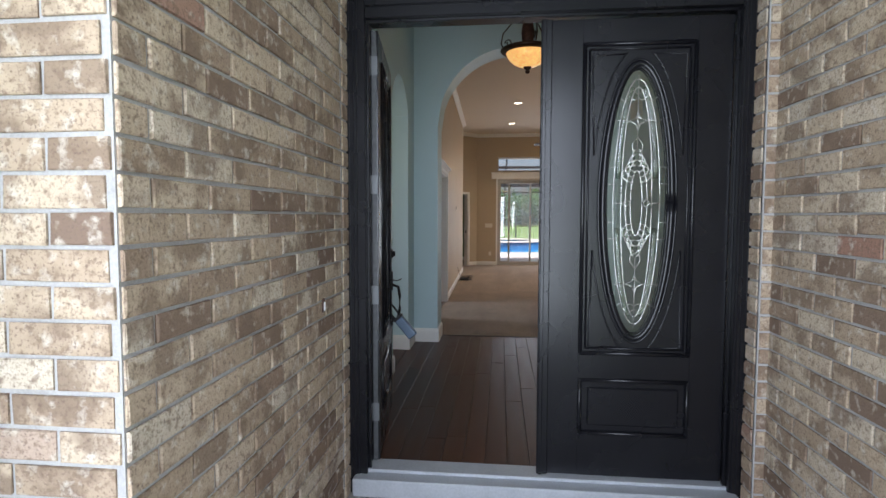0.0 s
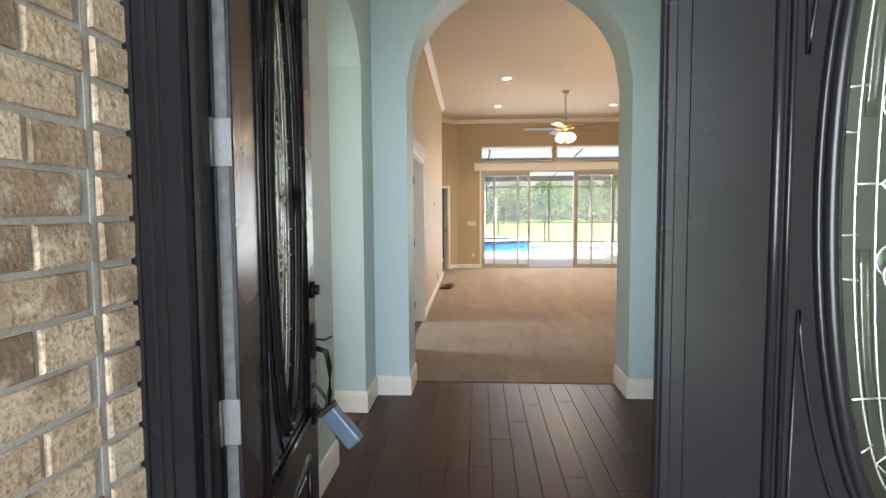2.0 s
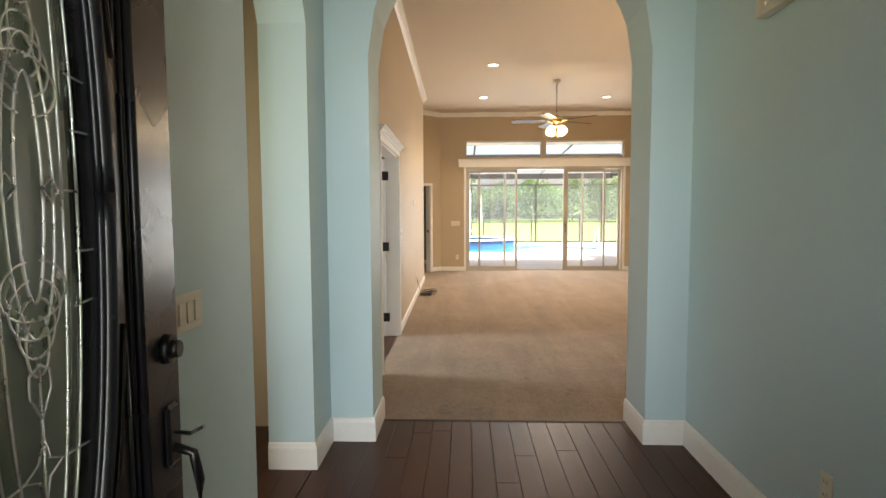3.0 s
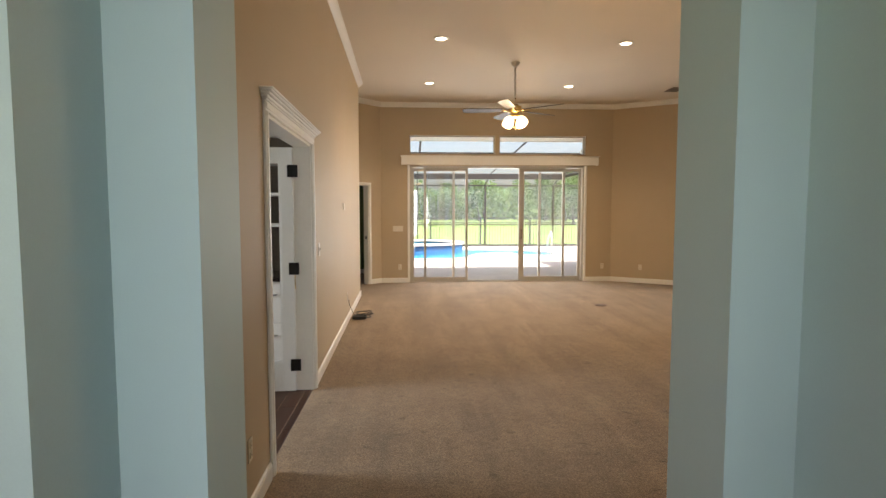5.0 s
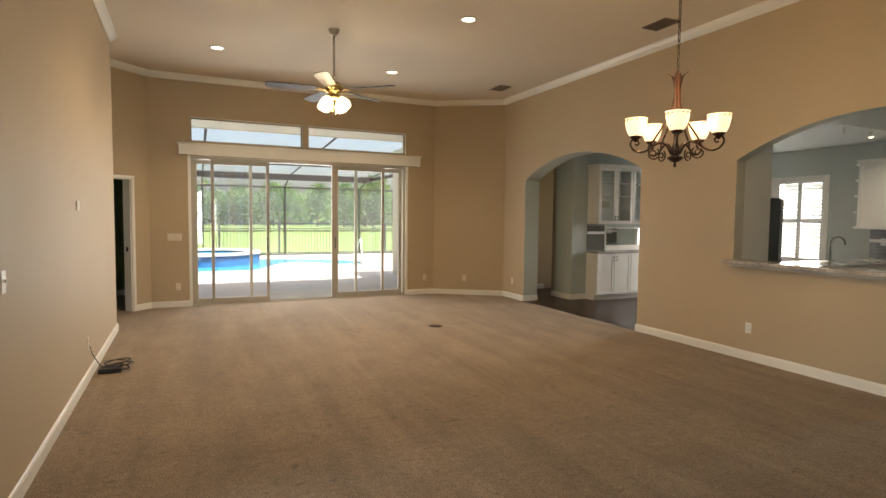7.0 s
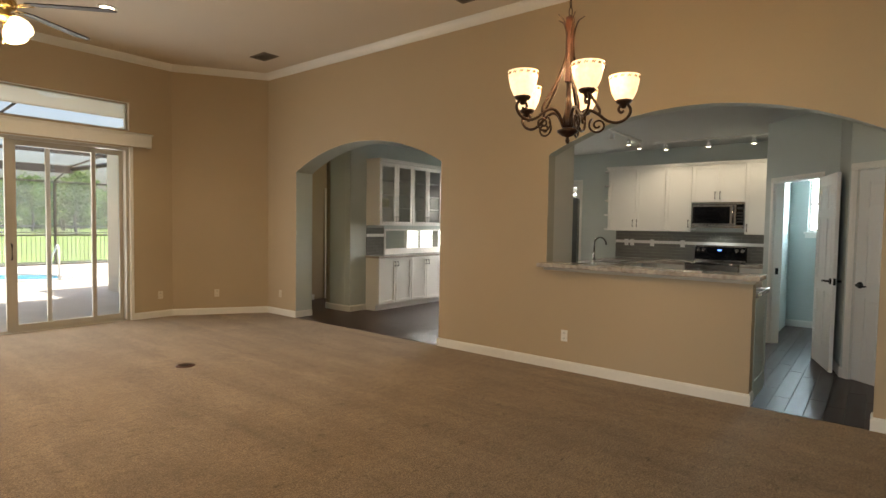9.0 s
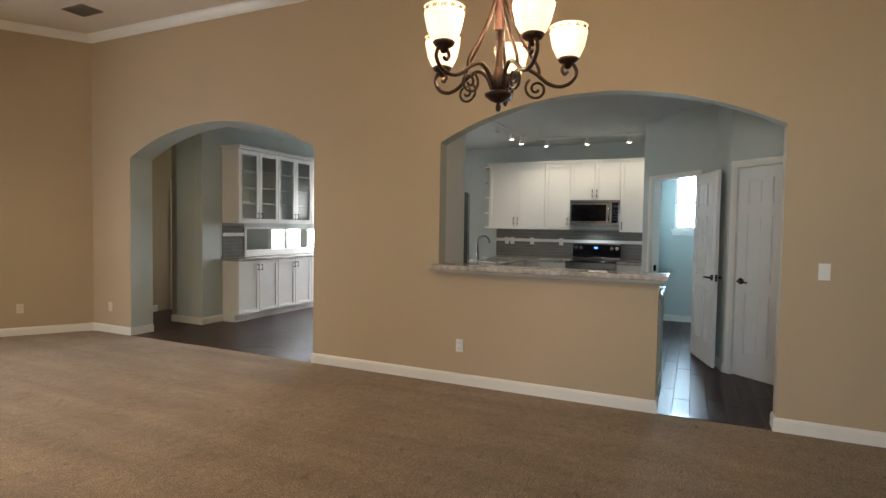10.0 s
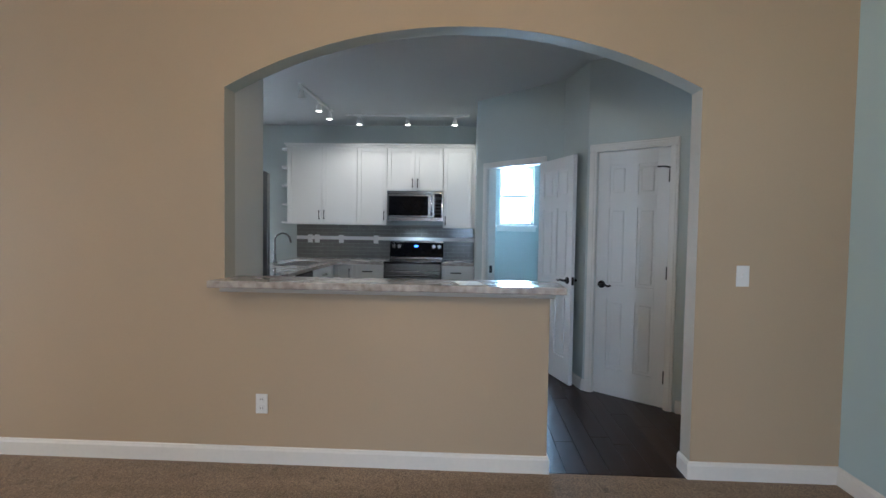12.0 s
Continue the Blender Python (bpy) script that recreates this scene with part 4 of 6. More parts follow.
def french_leaf(m):
    w, h, t = 0.70, 2.02, 0.038
    door = thing("door_3", "white glazed office door standing open, black hinges", "door", m, kind="structure")
    bm = boxed(0, 0, 0, 0.10, t, h, bev=0.002)
    box(bm, w - 0.10, 0, 0, w, t, h, bev=0.002), box(bm, 0.10, 0, 0, w - 0.10, t, 0.24), box(bm, 0.10, 0, h - 0.11, w - 0.10, t, h)
    part("stiles_and_rails", bm, DOORW, door)
    bm = bmesh.new()
    for y in (0.004, t - 0.012):
        box(bm, 0.10, y, 0.24, 0.115, y + 0.008, h - 0.11), box(bm, w - 0.115, y, 0.24, w - 0.10, y + 0.008, h - 0.11)
        box(bm, 0.115, y, 0.24, w - 0.115, y + 0.008, 0.255), box(bm, 0.115, y, h - 0.125, w - 0.115, y + 0.008, h - 0.11)
    part("glazing_bead", bm, DOORW, door)
    g = part("glass_pane", boxed(0.10, t / 2 - 0.002, 0.24, w - 0.10, t / 2 + 0.002, h - 0.11), PANE, door)
    g.visible_shadow = False
    for z in (0.22, 1.03, 1.83):
        hinge_at(door, 0.0, t + 0.004, z, 0.042, 0.10)
    part("flush_bolt", boxed(-0.006, 0.010, 0.86, 0.0, 0.026, 0.99, bev=0.002), BRASS, door, "brass flush bolt")
    return door


french_leaf(pose(-0.932, 9.915, 0.008, 0, 0, 182))


def bookcase():
    b = thing("built_in_bookcase", "white built-in bookcase with drawers and a dark top", "bookcase", pose(-3.0, 10.42, 0))
    w = 2.0
    bm = boxed(0, 0.06, 0, w, 0.6, 0.08)
    box(bm, 0, 0.02, 0.08, w, 0.6, 0.86, bev=0.002)
    part("base", bm, CAB, b)
    part("worktop", boxed(-0.01, -0.02, 0.86, w + 0.01, 0.62, 0.90, bev=0.004), mat("dark_desk_top", (0.03, 0.022, 0.02), 0.25, v=0.2), b, "dark polished worktop")
    for k in range(4):
        x = 0.02 + k * 0.49
        for z0, z1 in ((0.10, 0.46), (0.48, 0.84)):
            d = part("drawer", boxed(x, 0, z0, x + 0.47, 0.02, z1, bev=0.003), CAB, b)
            part("handle", tube(bmesh.new(), [(x + 0.17, 0, z1 - 0.1), (x + 0.17, -0.03, z1 - 0.1), (x + 0.30, -0.03, z1 - 0.1), (x + 0.30, 0, z1 - 0.1)], 0.006, 8), IRON, d, "black bar handle")
    for k in range(5):
        x = k * (w - 0.03) / 4
        part("upright", boxed(x, 0.25, 0.90, x + 0.03, 0.6, 2.45, bev=0.002), CAB, b)
    # The shade behind the shelves is put into the back's dark colour.
    part("back", boxed(0, 0.585, 0.90, w, 0.6, 2.45), mat("shaded_bookcase_back", (0.14, 0.12, 0.10), 0.6, v=0.1), b, "back panel with shelf shade in its colour")
    for z in (1.36, 1.66, 1.97, 2.25):
        part("shelf", boxed(0.0, 0.255, z, w, 0.584, z + 0.028, bev=0.002), CAB, b)
    part("cornice", boxed(-0.01, 0.22, 2.45, w + 0.01, 0.6, 2.52, bev=0.006), CAB, b)


bookcase()
wall("wall_office_north", (-0.93, 11.04), (-4.9, 11.04), -0.1, 0, H - 0.2, (), TAN, label="tan painted office wall")
# Assumed opening, out of view, cut for the office fill lamp.
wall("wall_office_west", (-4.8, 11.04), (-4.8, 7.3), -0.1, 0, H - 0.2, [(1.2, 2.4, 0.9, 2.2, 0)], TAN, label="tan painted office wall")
wall("wall_office_south", (-4.9, 7.36), (-0.93, 7.36), -0.1, 0, H - 0.2, (), TAN, label="tan painted office wall")

wall_plate(ONWEST(10.305, 1.165), 0.07, 0.115, "switch", 1)
wall_plate(ONWEST(12.75, 0.33), kind="outlet")
wall_plate(ONWEST(8.0, 0.34), kind="outlet")
stat = thing("thermostat", "small ivory thermostat on the tan wall", "thermostat", ONWEST(12.40, 1.57))
part("case", boxed(-0.055, -0.012, -0.04, 0.055, 0, 0.04, bev=0.004, seg=2), PLATE, stat)
part("display", boxed(-0.03, -0.0135, -0.008, 0.03, -0.012, 0.022), PLATE, stat)
wall_plate(SOUTHF(-0.25, 16.805, 1.14), 0.21, 0.115, "switch", 4)
wall_plate(SOUTHF(-0.21, 16.805, 0.33), kind="outlet")
wall_plate(SOUTHF(4.14, 16.805, 0.33), kind="outlet")
diag = along((4.32, 16.805), (5.475, 16.05))
wall_plate(diag @ pose(0.62, 0, 0.33), kind="outlet")
wall_plate(EAST(5.475, 15.72, 0.33), kind="outlet")
wall_plate(EAST(5.475, 10.91, 0.35), kind="outlet", mtl=PLATEW)
wall_plate(EAST(5.475, 8.22, 1.145), mtl=PLATEW)


def cables():
    c = thing("cable_box", "black cable modem with tangled cords on the carpet", "cable box", pose(-0.70, 12.95, 0.0))
    part("case", boxed(-0.09, -0.07, 0.004, 0.10, 0.07, 0.045, bev=0.008, seg=2), RUBBER, c)
    rnd = random.Random(5)
    for k in range(3):
        pts = []
        for i in range(30):
            g = i * 0.42 + k
            pts.append((0.06 + 0.13 * math.cos(g) * (0.7 + 0.3 * k / 2) + rnd.uniform(-0.01, 0.01), 0.05 + 0.10 * math.sin(g) + rnd.uniform(-0.01, 0.01), 0.012 + 0.012 * k + 0.03 * abs(math.sin(g * 0.5 + k)) + (0.05 if k == 1 else 0) * abs(math.sin(g * 0.31))))
        part("cord", tube(bmesh.new(), pts, 0.005, 6), RUBBER, c)
    part("lead", tube(bmesh.new(), [(-0.05, 0.03, 0.03), (-0.08, -0.05, 0.10), (-0.118, -0.14, 0.22), (-0.124, -0.20, 0.30)], 0.004, 6), RUBBER, c)


cables()

door_hall = thing("hall_door_casing", "white door casing in the angled wall", "door casing", along((-1.95, 15.455), (-0.60, 16.805)) @ pose(0.76, 0, 0), kind="structure")
casing(door_hall, 0.81, 2.03, 0, 0.018, 0.06)
part("jamb", boxed(0.795, 0.0, 0, 0.81, 0.14, 2.03), TRIM, door_hall)
part("strike_plate", boxed(0.792, 0.05, 0.93, 0.795, 0.09, 1.0), IRON, door_hall)
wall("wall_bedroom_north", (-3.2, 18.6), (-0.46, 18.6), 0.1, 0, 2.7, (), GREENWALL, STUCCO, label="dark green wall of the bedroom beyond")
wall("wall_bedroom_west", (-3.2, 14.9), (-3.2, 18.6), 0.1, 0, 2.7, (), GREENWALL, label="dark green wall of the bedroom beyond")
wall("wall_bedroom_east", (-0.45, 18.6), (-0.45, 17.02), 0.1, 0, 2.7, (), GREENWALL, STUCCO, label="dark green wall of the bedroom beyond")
baseboard([(-3.2, 18.6), (-0.45, 18.6)])
BED = [(-3.3, 14.9), (-2.1, 15.50), (-0.72, 16.88), (-0.46, 17.03), (-0.46, 18.7), (-3.3, 18.7)]
structure("ceiling_bedroom", prism(bmesh.new(), BED, pose(0, 0, 2.7), 0.1), CEILW, "painted ceiling", "ceiling")
structure("floor_bedroom", prism(bmesh.new(), BED, pose(0, 0, -0.1), 0.094), CARPET, "tan carpet", "floor")


def slider():
    s = thing("window_1", "almond-framed sliding glass doors stacked open at the middle", "sliding door", pose(0, 16.805, 0), kind="structure")
    part("outer_frame", box(box(boxed(0.0, 0.03, 0, 0.04, 0.18, 2.46), 3.69, 0.03, 0, 3.73, 0.18, 2.46), 0.04, 0.03, 2.42, 3.69, 0.18, 2.46), ALU, s)
    bm = boxed(0.04, 0.02, -0.004, 3.69, 0.19, 0.012)
    for y in (0.05, 0.10, 0.15):
        box(bm, 0.04, y, 0.012, 3.69, y + 0.006, 0.022)
    part("sill_track", bm, ALU, s)
    for x0, x1, y, hx in ((0.04, 0.96, 0.135, None), (0.30, 1.235, 0.085, 1.19), (2.33, 3.33, 0.085, 2.385), (2.77, 3.69, 0.135, None)):
        bm = boxed(x0, y, 0.022, x0 + (0.115 if x0 == 2.33 else 0.05), y + 0.04, 2.42, bev=0.003)
        box(bm, x1 - 0.05, y, 0.022, x1, y + 0.04, 2.42, bev=0.003)
        box(bm, x0 + 0.05, y + 0.002, 0.022, x1 - 0.05, y + 0.038, 0.10), box(bm, x0 + 0.05, y + 0.002, 2.35, x1 - 0.05, y + 0.038, 2.42)
        p = part("sash", bm, ALU, s)
        g = part("glass_pane", boxed(x0 + 0.05, y + 0.017, 0.10, x1 - 0.05, y + 0.023, 2.35), PANE, p)
        g.visible_shadow = False
        if hx:
            part("pull_handle", tube(bmesh.new(), [(hx, y, 0.92), (hx, y - 0.04, 0.93), (hx, y - 0.04, 1.11), (hx, y, 1.12)], 0.009, 8), IRON, p, "black pull handle")
    for n, (x0, x1) in enumerate(((0.0, 1.80), (1.89, 3.73))):
        bm = boxed(x0, 0.06, 2.70, x0 + 0.022, 0.12, 3.09)
        box(bm, x1 - 0.022, 0.06, 2.70, x1, 0.12, 3.09), box(bm, x0 + 0.022, 0.06, 2.70, x1 - 0.022, 0.12, 2.722), box(bm, x0 + 0.022, 0.06, 3.068, x1 - 0.022, 0.12, 3.09)
        w = tagged(thing("window_%d" % (n + 2), "fixed transom window over the sliding doors", "window", pose(0, 16.805, 0)), kind="structure")
        part("window_frame", bm, ALU, w)
        g = part("glass_pane", boxed(x0 + 0.022, 0.087, 2.722, x1 - 0.022, 0.093, 3.068), PANE, w)
        g.visible_shadow = False
    trim = thing("slider_trim", "cream trim boards beside the sliding doors", "trim", pose(0, 16.805, 0), kind="structure")
    part("trim_board", boxed(-0.045, -0.012, 0, 0.0, 0, 2.47, bev=0.003), TRIM, trim)
    part("trim_board", boxed(3.73, -0.012, 0, 3.775, 0, 2.47, bev=0.003), TRIM, trim)
    v = thing("blind_valance", "cream boxed valance over the sliding doors", "valance", pose(-0.17, 16.805, 2.47))
    bm = boxed(0, -0.13, 0, 4.15, -0.115, 0.155, bev=0.003)
    box(bm, 0, -0.115, 0, 0.015, 0, 0.155), box(bm, 4.135, -0.115, 0, 4.15, 0, 0.155), box(bm, 0, -0.13, 0.155, 4.15, 0, 0.165)
    part("board", bm, TRIM, v)
    part("cornice", box(boxed(-0.012, -0.142, 0.165, 4.162, 0, 0.178, bev=0.003), -0.02, -0.152, 0.178, 4.17, 0, 0.19, bev=0.004), TRIM, v)


slider()

# ---- living room: ceiling fittings ----


def downlight(x, y, z, group):
    d = thing("recessed_downlight", "lit round recessed downlight with a white trim", "downlight", pose(x, y, z), group)
    part("trim_ring", lathe(bmesh.new(), [(0.072, -0.001), (0.098, -0.002), (0.10, -0.006), (0.095, -0.010), (0.074, -0.012), (0.070, -0.004)], 32), TRIM, d)
    part("lens", lathe(bmesh.new(), [(0.0, -0.006), (0.04, -0.008), (0.072, -0.004)], 32), GLOWCAN, d, "glowing lens")
    return d


first = downlight(0.36, 15.03, H, "ceiling downlights")
spots = [(0.36, 15.03), (0.43, 12.56), (2.91, 12.62), (2.87, 15.14)]
for x, y in spots[1:]:
    copy_thing(first, pose(x, y, H))
for x, y in spots:
    lamp("downlight_beam", "SPOT", 95, look((x, y, H - 0.03), (x, y, 0)), (1, 0.78, 0.52), radius=0.07, cone=125)


def ceiling_vent(x, y, w, l):
    v = thing("ceiling_vent", "dark louvred air vent in the ceiling", "air vent", pose(x, y, H), "ceiling vents")
    bm = boxed(-w / 2, -l / 2, -0.008, w / 2, -l / 2 + 0.02, 0, bev=0.002)
    box(bm, -w / 2, l / 2 - 0.02, -0.008, w / 2, l / 2, 0, bev=0.002), box(bm, -w / 2, -l / 2 + 0.02, -0.008, -w / 2 + 0.02, l / 2 - 0.02, 0), box(bm, w / 2 - 0.02, -l / 2 + 0.02, -0.008, w / 2, l / 2 - 0.02, 0)
    g = mat("brown_vent_paint", (0.16, 0.12, 0.085), 0.6, v=0.15)
    part("frame", bm, g, v)
    # Black sheet stands in for the dark duct above the slats.
    part("backing", boxed(-w / 2 + 0.02, -l / 2 + 0.02, -0.002, w / 2 - 0.02, l / 2 - 0.02, -0.001), RUBBER, v)
    for k in range(7):
        xx = -w / 2 + 0.03 + k * (w - 0.06) / 6
        part("slat", boxed(xx - 0.008, -l / 2 + 0.02, -0.007, xx + 0.008, l / 2 - 0.02, -0.004), g, v)


ceiling_vent(4.97, 11.79, 0.24, 0.36)
ceiling_vent(4.90, 15.28, 0.24, 0.36)


def ceiling_fan():
    f = thing("ceiling_fan", "brass and dark brown five-blade ceiling fan with lit glass shades", "ceiling fan", pose(1.615, 13.65, 0))
    part("canopy", lathe(bmesh.new(), [(0.0, H - 0.075), (0.03, H - 0.07), (0.06, H - 0.03), (0.068, H)], 24), NICKEL, f)
    part("downrod", cyl(bmesh.new(), (0, 0, 3.12), (0, 0, H - 0.06), 0.013), NICKEL, f)
    part("motor", lathe(bmesh.new(), [(0, 3.13), (0.05, 3.125), (0.06, 3.10), (0.10, 3.095), (0.105, 3.05), (0.10, 3.01), (0.075, 3.0), (0.06, 2.97), (0.07, 2.95), (0.05, 2.92), (0, 2.92)], 28), BRASS, f, "polished brass motor housing")
    blade_m = mat("dark_brown_blade", (0.034, 0.025, 0.024), 0.5, spec=0.2, v=0.12, s=4, fine=40, b=0.05, stretch=(1, 8, 1))
    for k in range(5):
        g = radians(30 + 72 * k)
        bm = bmesh.new()
        out = [(0.19, -0.055), (0.23, -0.066), (0.69, -0.082), (0.765, -0.072), (0.79, -0.045), (0.795, 0.0), (0.79, 0.045), (0.765, 0.072), (0.69, 0.082), (0.23, 0.066), (0.19, 0.055)]
        prism(bm, out, pose(0, 0, 3.035, 11, 0, 0), 0.008)
        bm.transform(Matrix.Rotation(g, 4, "Z"))
        part("blade", bm, blade_m, f)
        bm = tube(bmesh.new(), [(0.09, 0, 3.02), (0.15, 0.02, 3.025), (0.22, 0.03, 3.033)], 0.009, 6, flat=0.5)
        tube(bm, [(0.09, 0, 3.02), (0.15, -0.02, 3.025), (0.22, -0.03, 3.033)], 0.009, 6, flat=0.5)
        bm.transform(Matrix.Rotation(g, 4, "Z"))
        part("blade_iron", bm, BRASS, f)
    for k in range(4):
        g = radians(40 + 90 * k)
        mm = Matrix.Rotation(g, 4, "Z") @ pose(0.10, 0, 2.93, 0, 150, 0)
        part("lamp_socket", lathe(bmesh.new(), [(0, -0.03), (0.022, -0.025), (0.026, 0.0), (0.0, 0.002)], 14, mm), BRASS, f)
        part("glass_shade", lathe(bmesh.new(), [(0.026, 0.0), (0.05, 0.022), (0.072, 0.06), (0.08, 0.10), (0.074, 0.135), (0.05, 0.15), (0, 0.155)], 20, mm), GLOWFAN, f, "lit frosted glass shade")
    for x, l in ((0.02, 0.16), (-0.02, 0.12)):
        part("pull_chain", cyl(cyl(bmesh.new(), (x, 0, 2.92 - l), (x, 0, 2.92), 0.0018, n=6), (x, 0, 2.90 - l), (x, 0, 2.925 - l), 0.006, n=8), BRASS, f)


ceiling_fan()
lamp("fan_light", "POINT", 48, Matrix.Translation((1.615, 13.65, 2.76)), (1, 0.80, 0.52), radius=0.12)


def smooth(pts, n=5):
    """More points along a soft curve through the given ones."""
    p = [Vector(q) for q in pts]
    p = [2 * p[0] - p[1]] + p + [2 * p[-1] - p[-2]]
    out = []
    for a, b, c, d in zip(p, p[1:], p[2:], p[3:]):
        for i in range(n):
            t = i / n
            out.append(0.5 * (2 * b + (c - a) * t + (2 * a - 5 * b + 4 * c - d) * t * t + (3 * b - a - 3 * c + d) * t ** 3))
    return [tuple(q) for q in out + [p[-2]]]


def chandelier():
    c = thing("chandelier", "bronze five-arm chandelier with lit scalloped glass shades", "chandelier", pose(3.03, 9.735, 0))
    part("finial", lathe(bmesh.new(), [(0, 1.90), (0.008, 1.903), (0.012, 1.92), (0.006, 1.935), (0.03, 1.945), (0.055, 1.965), (0.058, 1.975), (0.03, 1.985), (0.02, 2.0), (0, 2.0)], 20), BRONZE, c)
    part("hub", lathe(bmesh.new(), [(0.0, 1.985), (0.03, 1.99), (0.034, 2.03), (0.022, 2.07), (0.016, 2.09), (0.012, 2.30), (0, 2.30)], 16), BRONZE, c)
    bm = boxed(-0.018, -0.018, 2.24, 0.018, 0.018, 2.60, bev=0.004)
    lathe(bm, [(0.016, 2.36), (0.019, 2.40), (0.016, 2.48), (0.019, 2.53), (0.012, 2.56)], 10)
    part("column", bm, RUST, c, "reddish rusted column")
    part("loop", tube(bmesh.new(), [(0.016 * math.cos(g), 0, 2.585 + 0.022 * math.sin(g)) for g in [2 * math.pi * i / 14 for i in range(15)]], 0.004, 6), BRONZE, c)
    part("chain", chain(bmesh.new(), 2.49, H - 0.03), BRONZE, c)
    part("canopy", lathe(bmesh.new(), [(0, H - 0.05), (0.03, H - 0.045), (0.065, H - 0.01), (0.068, H)], 20), BRONZE, c)
    for k in range(5):
        rot = Matrix.Rotation(radians(224 + 72 * k), 4, "Z")
        bm = bmesh.new()
        arm = [(0.03, 0, 2.0), (0.06, 0, 2.06), (0.10, 0, 2.085), (0.15, 0, 2.065), (0.20, 0, 2.025), (0.25, 0, 2.012), (0.295, 0, 2.03), (0.318, 0, 2.07), (0.305, 0, 2.105), (0.275, 0, 2.11), (0.258, 0, 2.085), (0.27, 0, 2.065), (0.285, 0, 2.075)]
        tube(bm, smooth(arm), 0.0095, 8, taper=0.75)
        tube(bm, scroll(0.155, 2.0, 0.048, 0.008, 1.6, 2.2), 0.006, 6)
        bm.transform(rot)
        part("arm", bm, BRONZE, c)
        bm = tube(bmesh.new(), smooth([(0.014, 0, 2.47), (0.028, 0, 2.36), (0.085, 0, 2.22), (0.155, 0, 2.10), (0.165, 0, 2.06)]), 0.0075, 6)
        tube(bm, smooth([(0.016, 0, 2.43), (0.020, 0, 2.50), (0.04, 0, 2.57), (0.075, 0, 2.60)]), 0.007, 6, taper=0.45)
        bm.transform(rot)
        part("brace", bm, BRONZE, c)
        at = rot @ Matrix.Translation((0.283, 0, 0))
        part("cup", lathe(bmesh.new(), [(0.0, 2.085), (0.012, 2.09), (0.016, 2.105), (0.034, 2.115), (0.044, 2.128), (0.04, 2.133), (0, 2.133)], 18, at), BRONZE, c)
        part("glass_shade", lathe(bmesh.new(), [(0.034, 2.125), (0.05, 2.145), (0.064, 2.178), (0.073, 2.22), (0.078, 2.262), (0.074, 2.262), (0.068, 2.22), (0.058, 2.18), (0.03, 2.135)], 28, at), GLOW, c, "lit cream glass shade with a patterned rim")
        band = bmesh.new()
        for i in range(14):
            g = 2 * math.pi * i / 14
            tube(band, [at @ Vector((0.0785 * math.cos(g + d), 0.0785 * math.sin(g + d), 2.248 + dz)) for d, dz in ((-0.1, -0.006), (-0.04, 0.006), (0.04, -0.006), (0.11, 0.005))], 0.0028, 5)
        part("rim_band", band, mat("amber_rim_pattern", (0.42, 0.22, 0.06), 0.5, v=0.3, b=0) if k == 0 else bpy.data.materials["amber_rim_pattern"], c, "amber painted rim pattern")
        lamp("chandelier_light", "POINT", 10.5, Matrix.Translation((3.03, 9.735, 2.27)) @ rot @ Matrix.Translation((0.283, 0, 0)), WARM, radius=0.04)
    low = Matrix.Translation((0, 0, 0.15)) @ Matrix.Diagonal((0.94, 0.94, 0.9, 1))
    for o in c.children:
        if o.name.split(".")[0] not in ("chain", "canopy"):
            o.data.transform(low)


chandelier()

plug = thing("floor_outlet_cover", "small round brown floor outlet cover in the carpet", "floor outlet", pose(3.065, 13.82, 0))
part("ring", lathe(bmesh.new(), [(0.045, 0.002), (0.07, 0.010), (0.085, 0.006), (0.09, 0.0)], 28), RUST, plug)
part("lid", lathe(bmesh.new(), [(0.0, 0.007), (0.046, 0.006)], 28), BRONZE, plug)

# ---- kitchen ----


def shaker(parent, x0, z0, x1, z1, y=0.0, glassed=False, handle=None, t=0.02, rail=0.055):
    """A shaker door or drawer front in the parent's frame, its face towards -y. handle: (x, z, length, upright)."""
    bm = boxed(x0, y - t, z0, x0 + rail, y, z1, bev=0.002)
    box(bm, x1 - rail, y - t, z0, x1, y, z1, bev=0.002)
    box(bm, x0 + rail, y - t + 0.0005, z0, x1 - rail, y, z0 + rail), box(bm, x0 + rail, y - t + 0.0005, z1 - rail, x1 - rail, y, z1)
    if not glassed:
        box(bm, x0 + rail, y - t + 0.010, z0 + rail, x1 - rail, y, z1 - rail)
    d = part("door_front", bm, CAB, parent)
    if glassed:
        part("glass_pane", boxed(x0 + rail, y - 0.012, z0 + rail, x1 - rail, y - 0.008, z1 - rail), CABGLASS, d).visible_shadow = False
    if handle:
        hx, hz, ln, up = handle
        a, b = ((hx, hz - ln / 2), (hx, hz + ln / 2)) if up else ((hx - ln / 2, hz), (hx + ln / 2, hz))
        yy = y - t
        bm = tube(bmesh.new(), [(a[0], yy, a[1]), (a[0], yy - 0.028, a[1]), (b[0], yy - 0.028, b[1]), (b[0], yy, b[1])], 0.008, 6)
        part("handle", bm, IRON, d, "black bar handle")
    return d


# the range wall's own frame: x runs along the wall from its north end southwards, y into the wall
RW = lambda y, z=0.0: pose(9.80, y, z, 0, 0, -90)


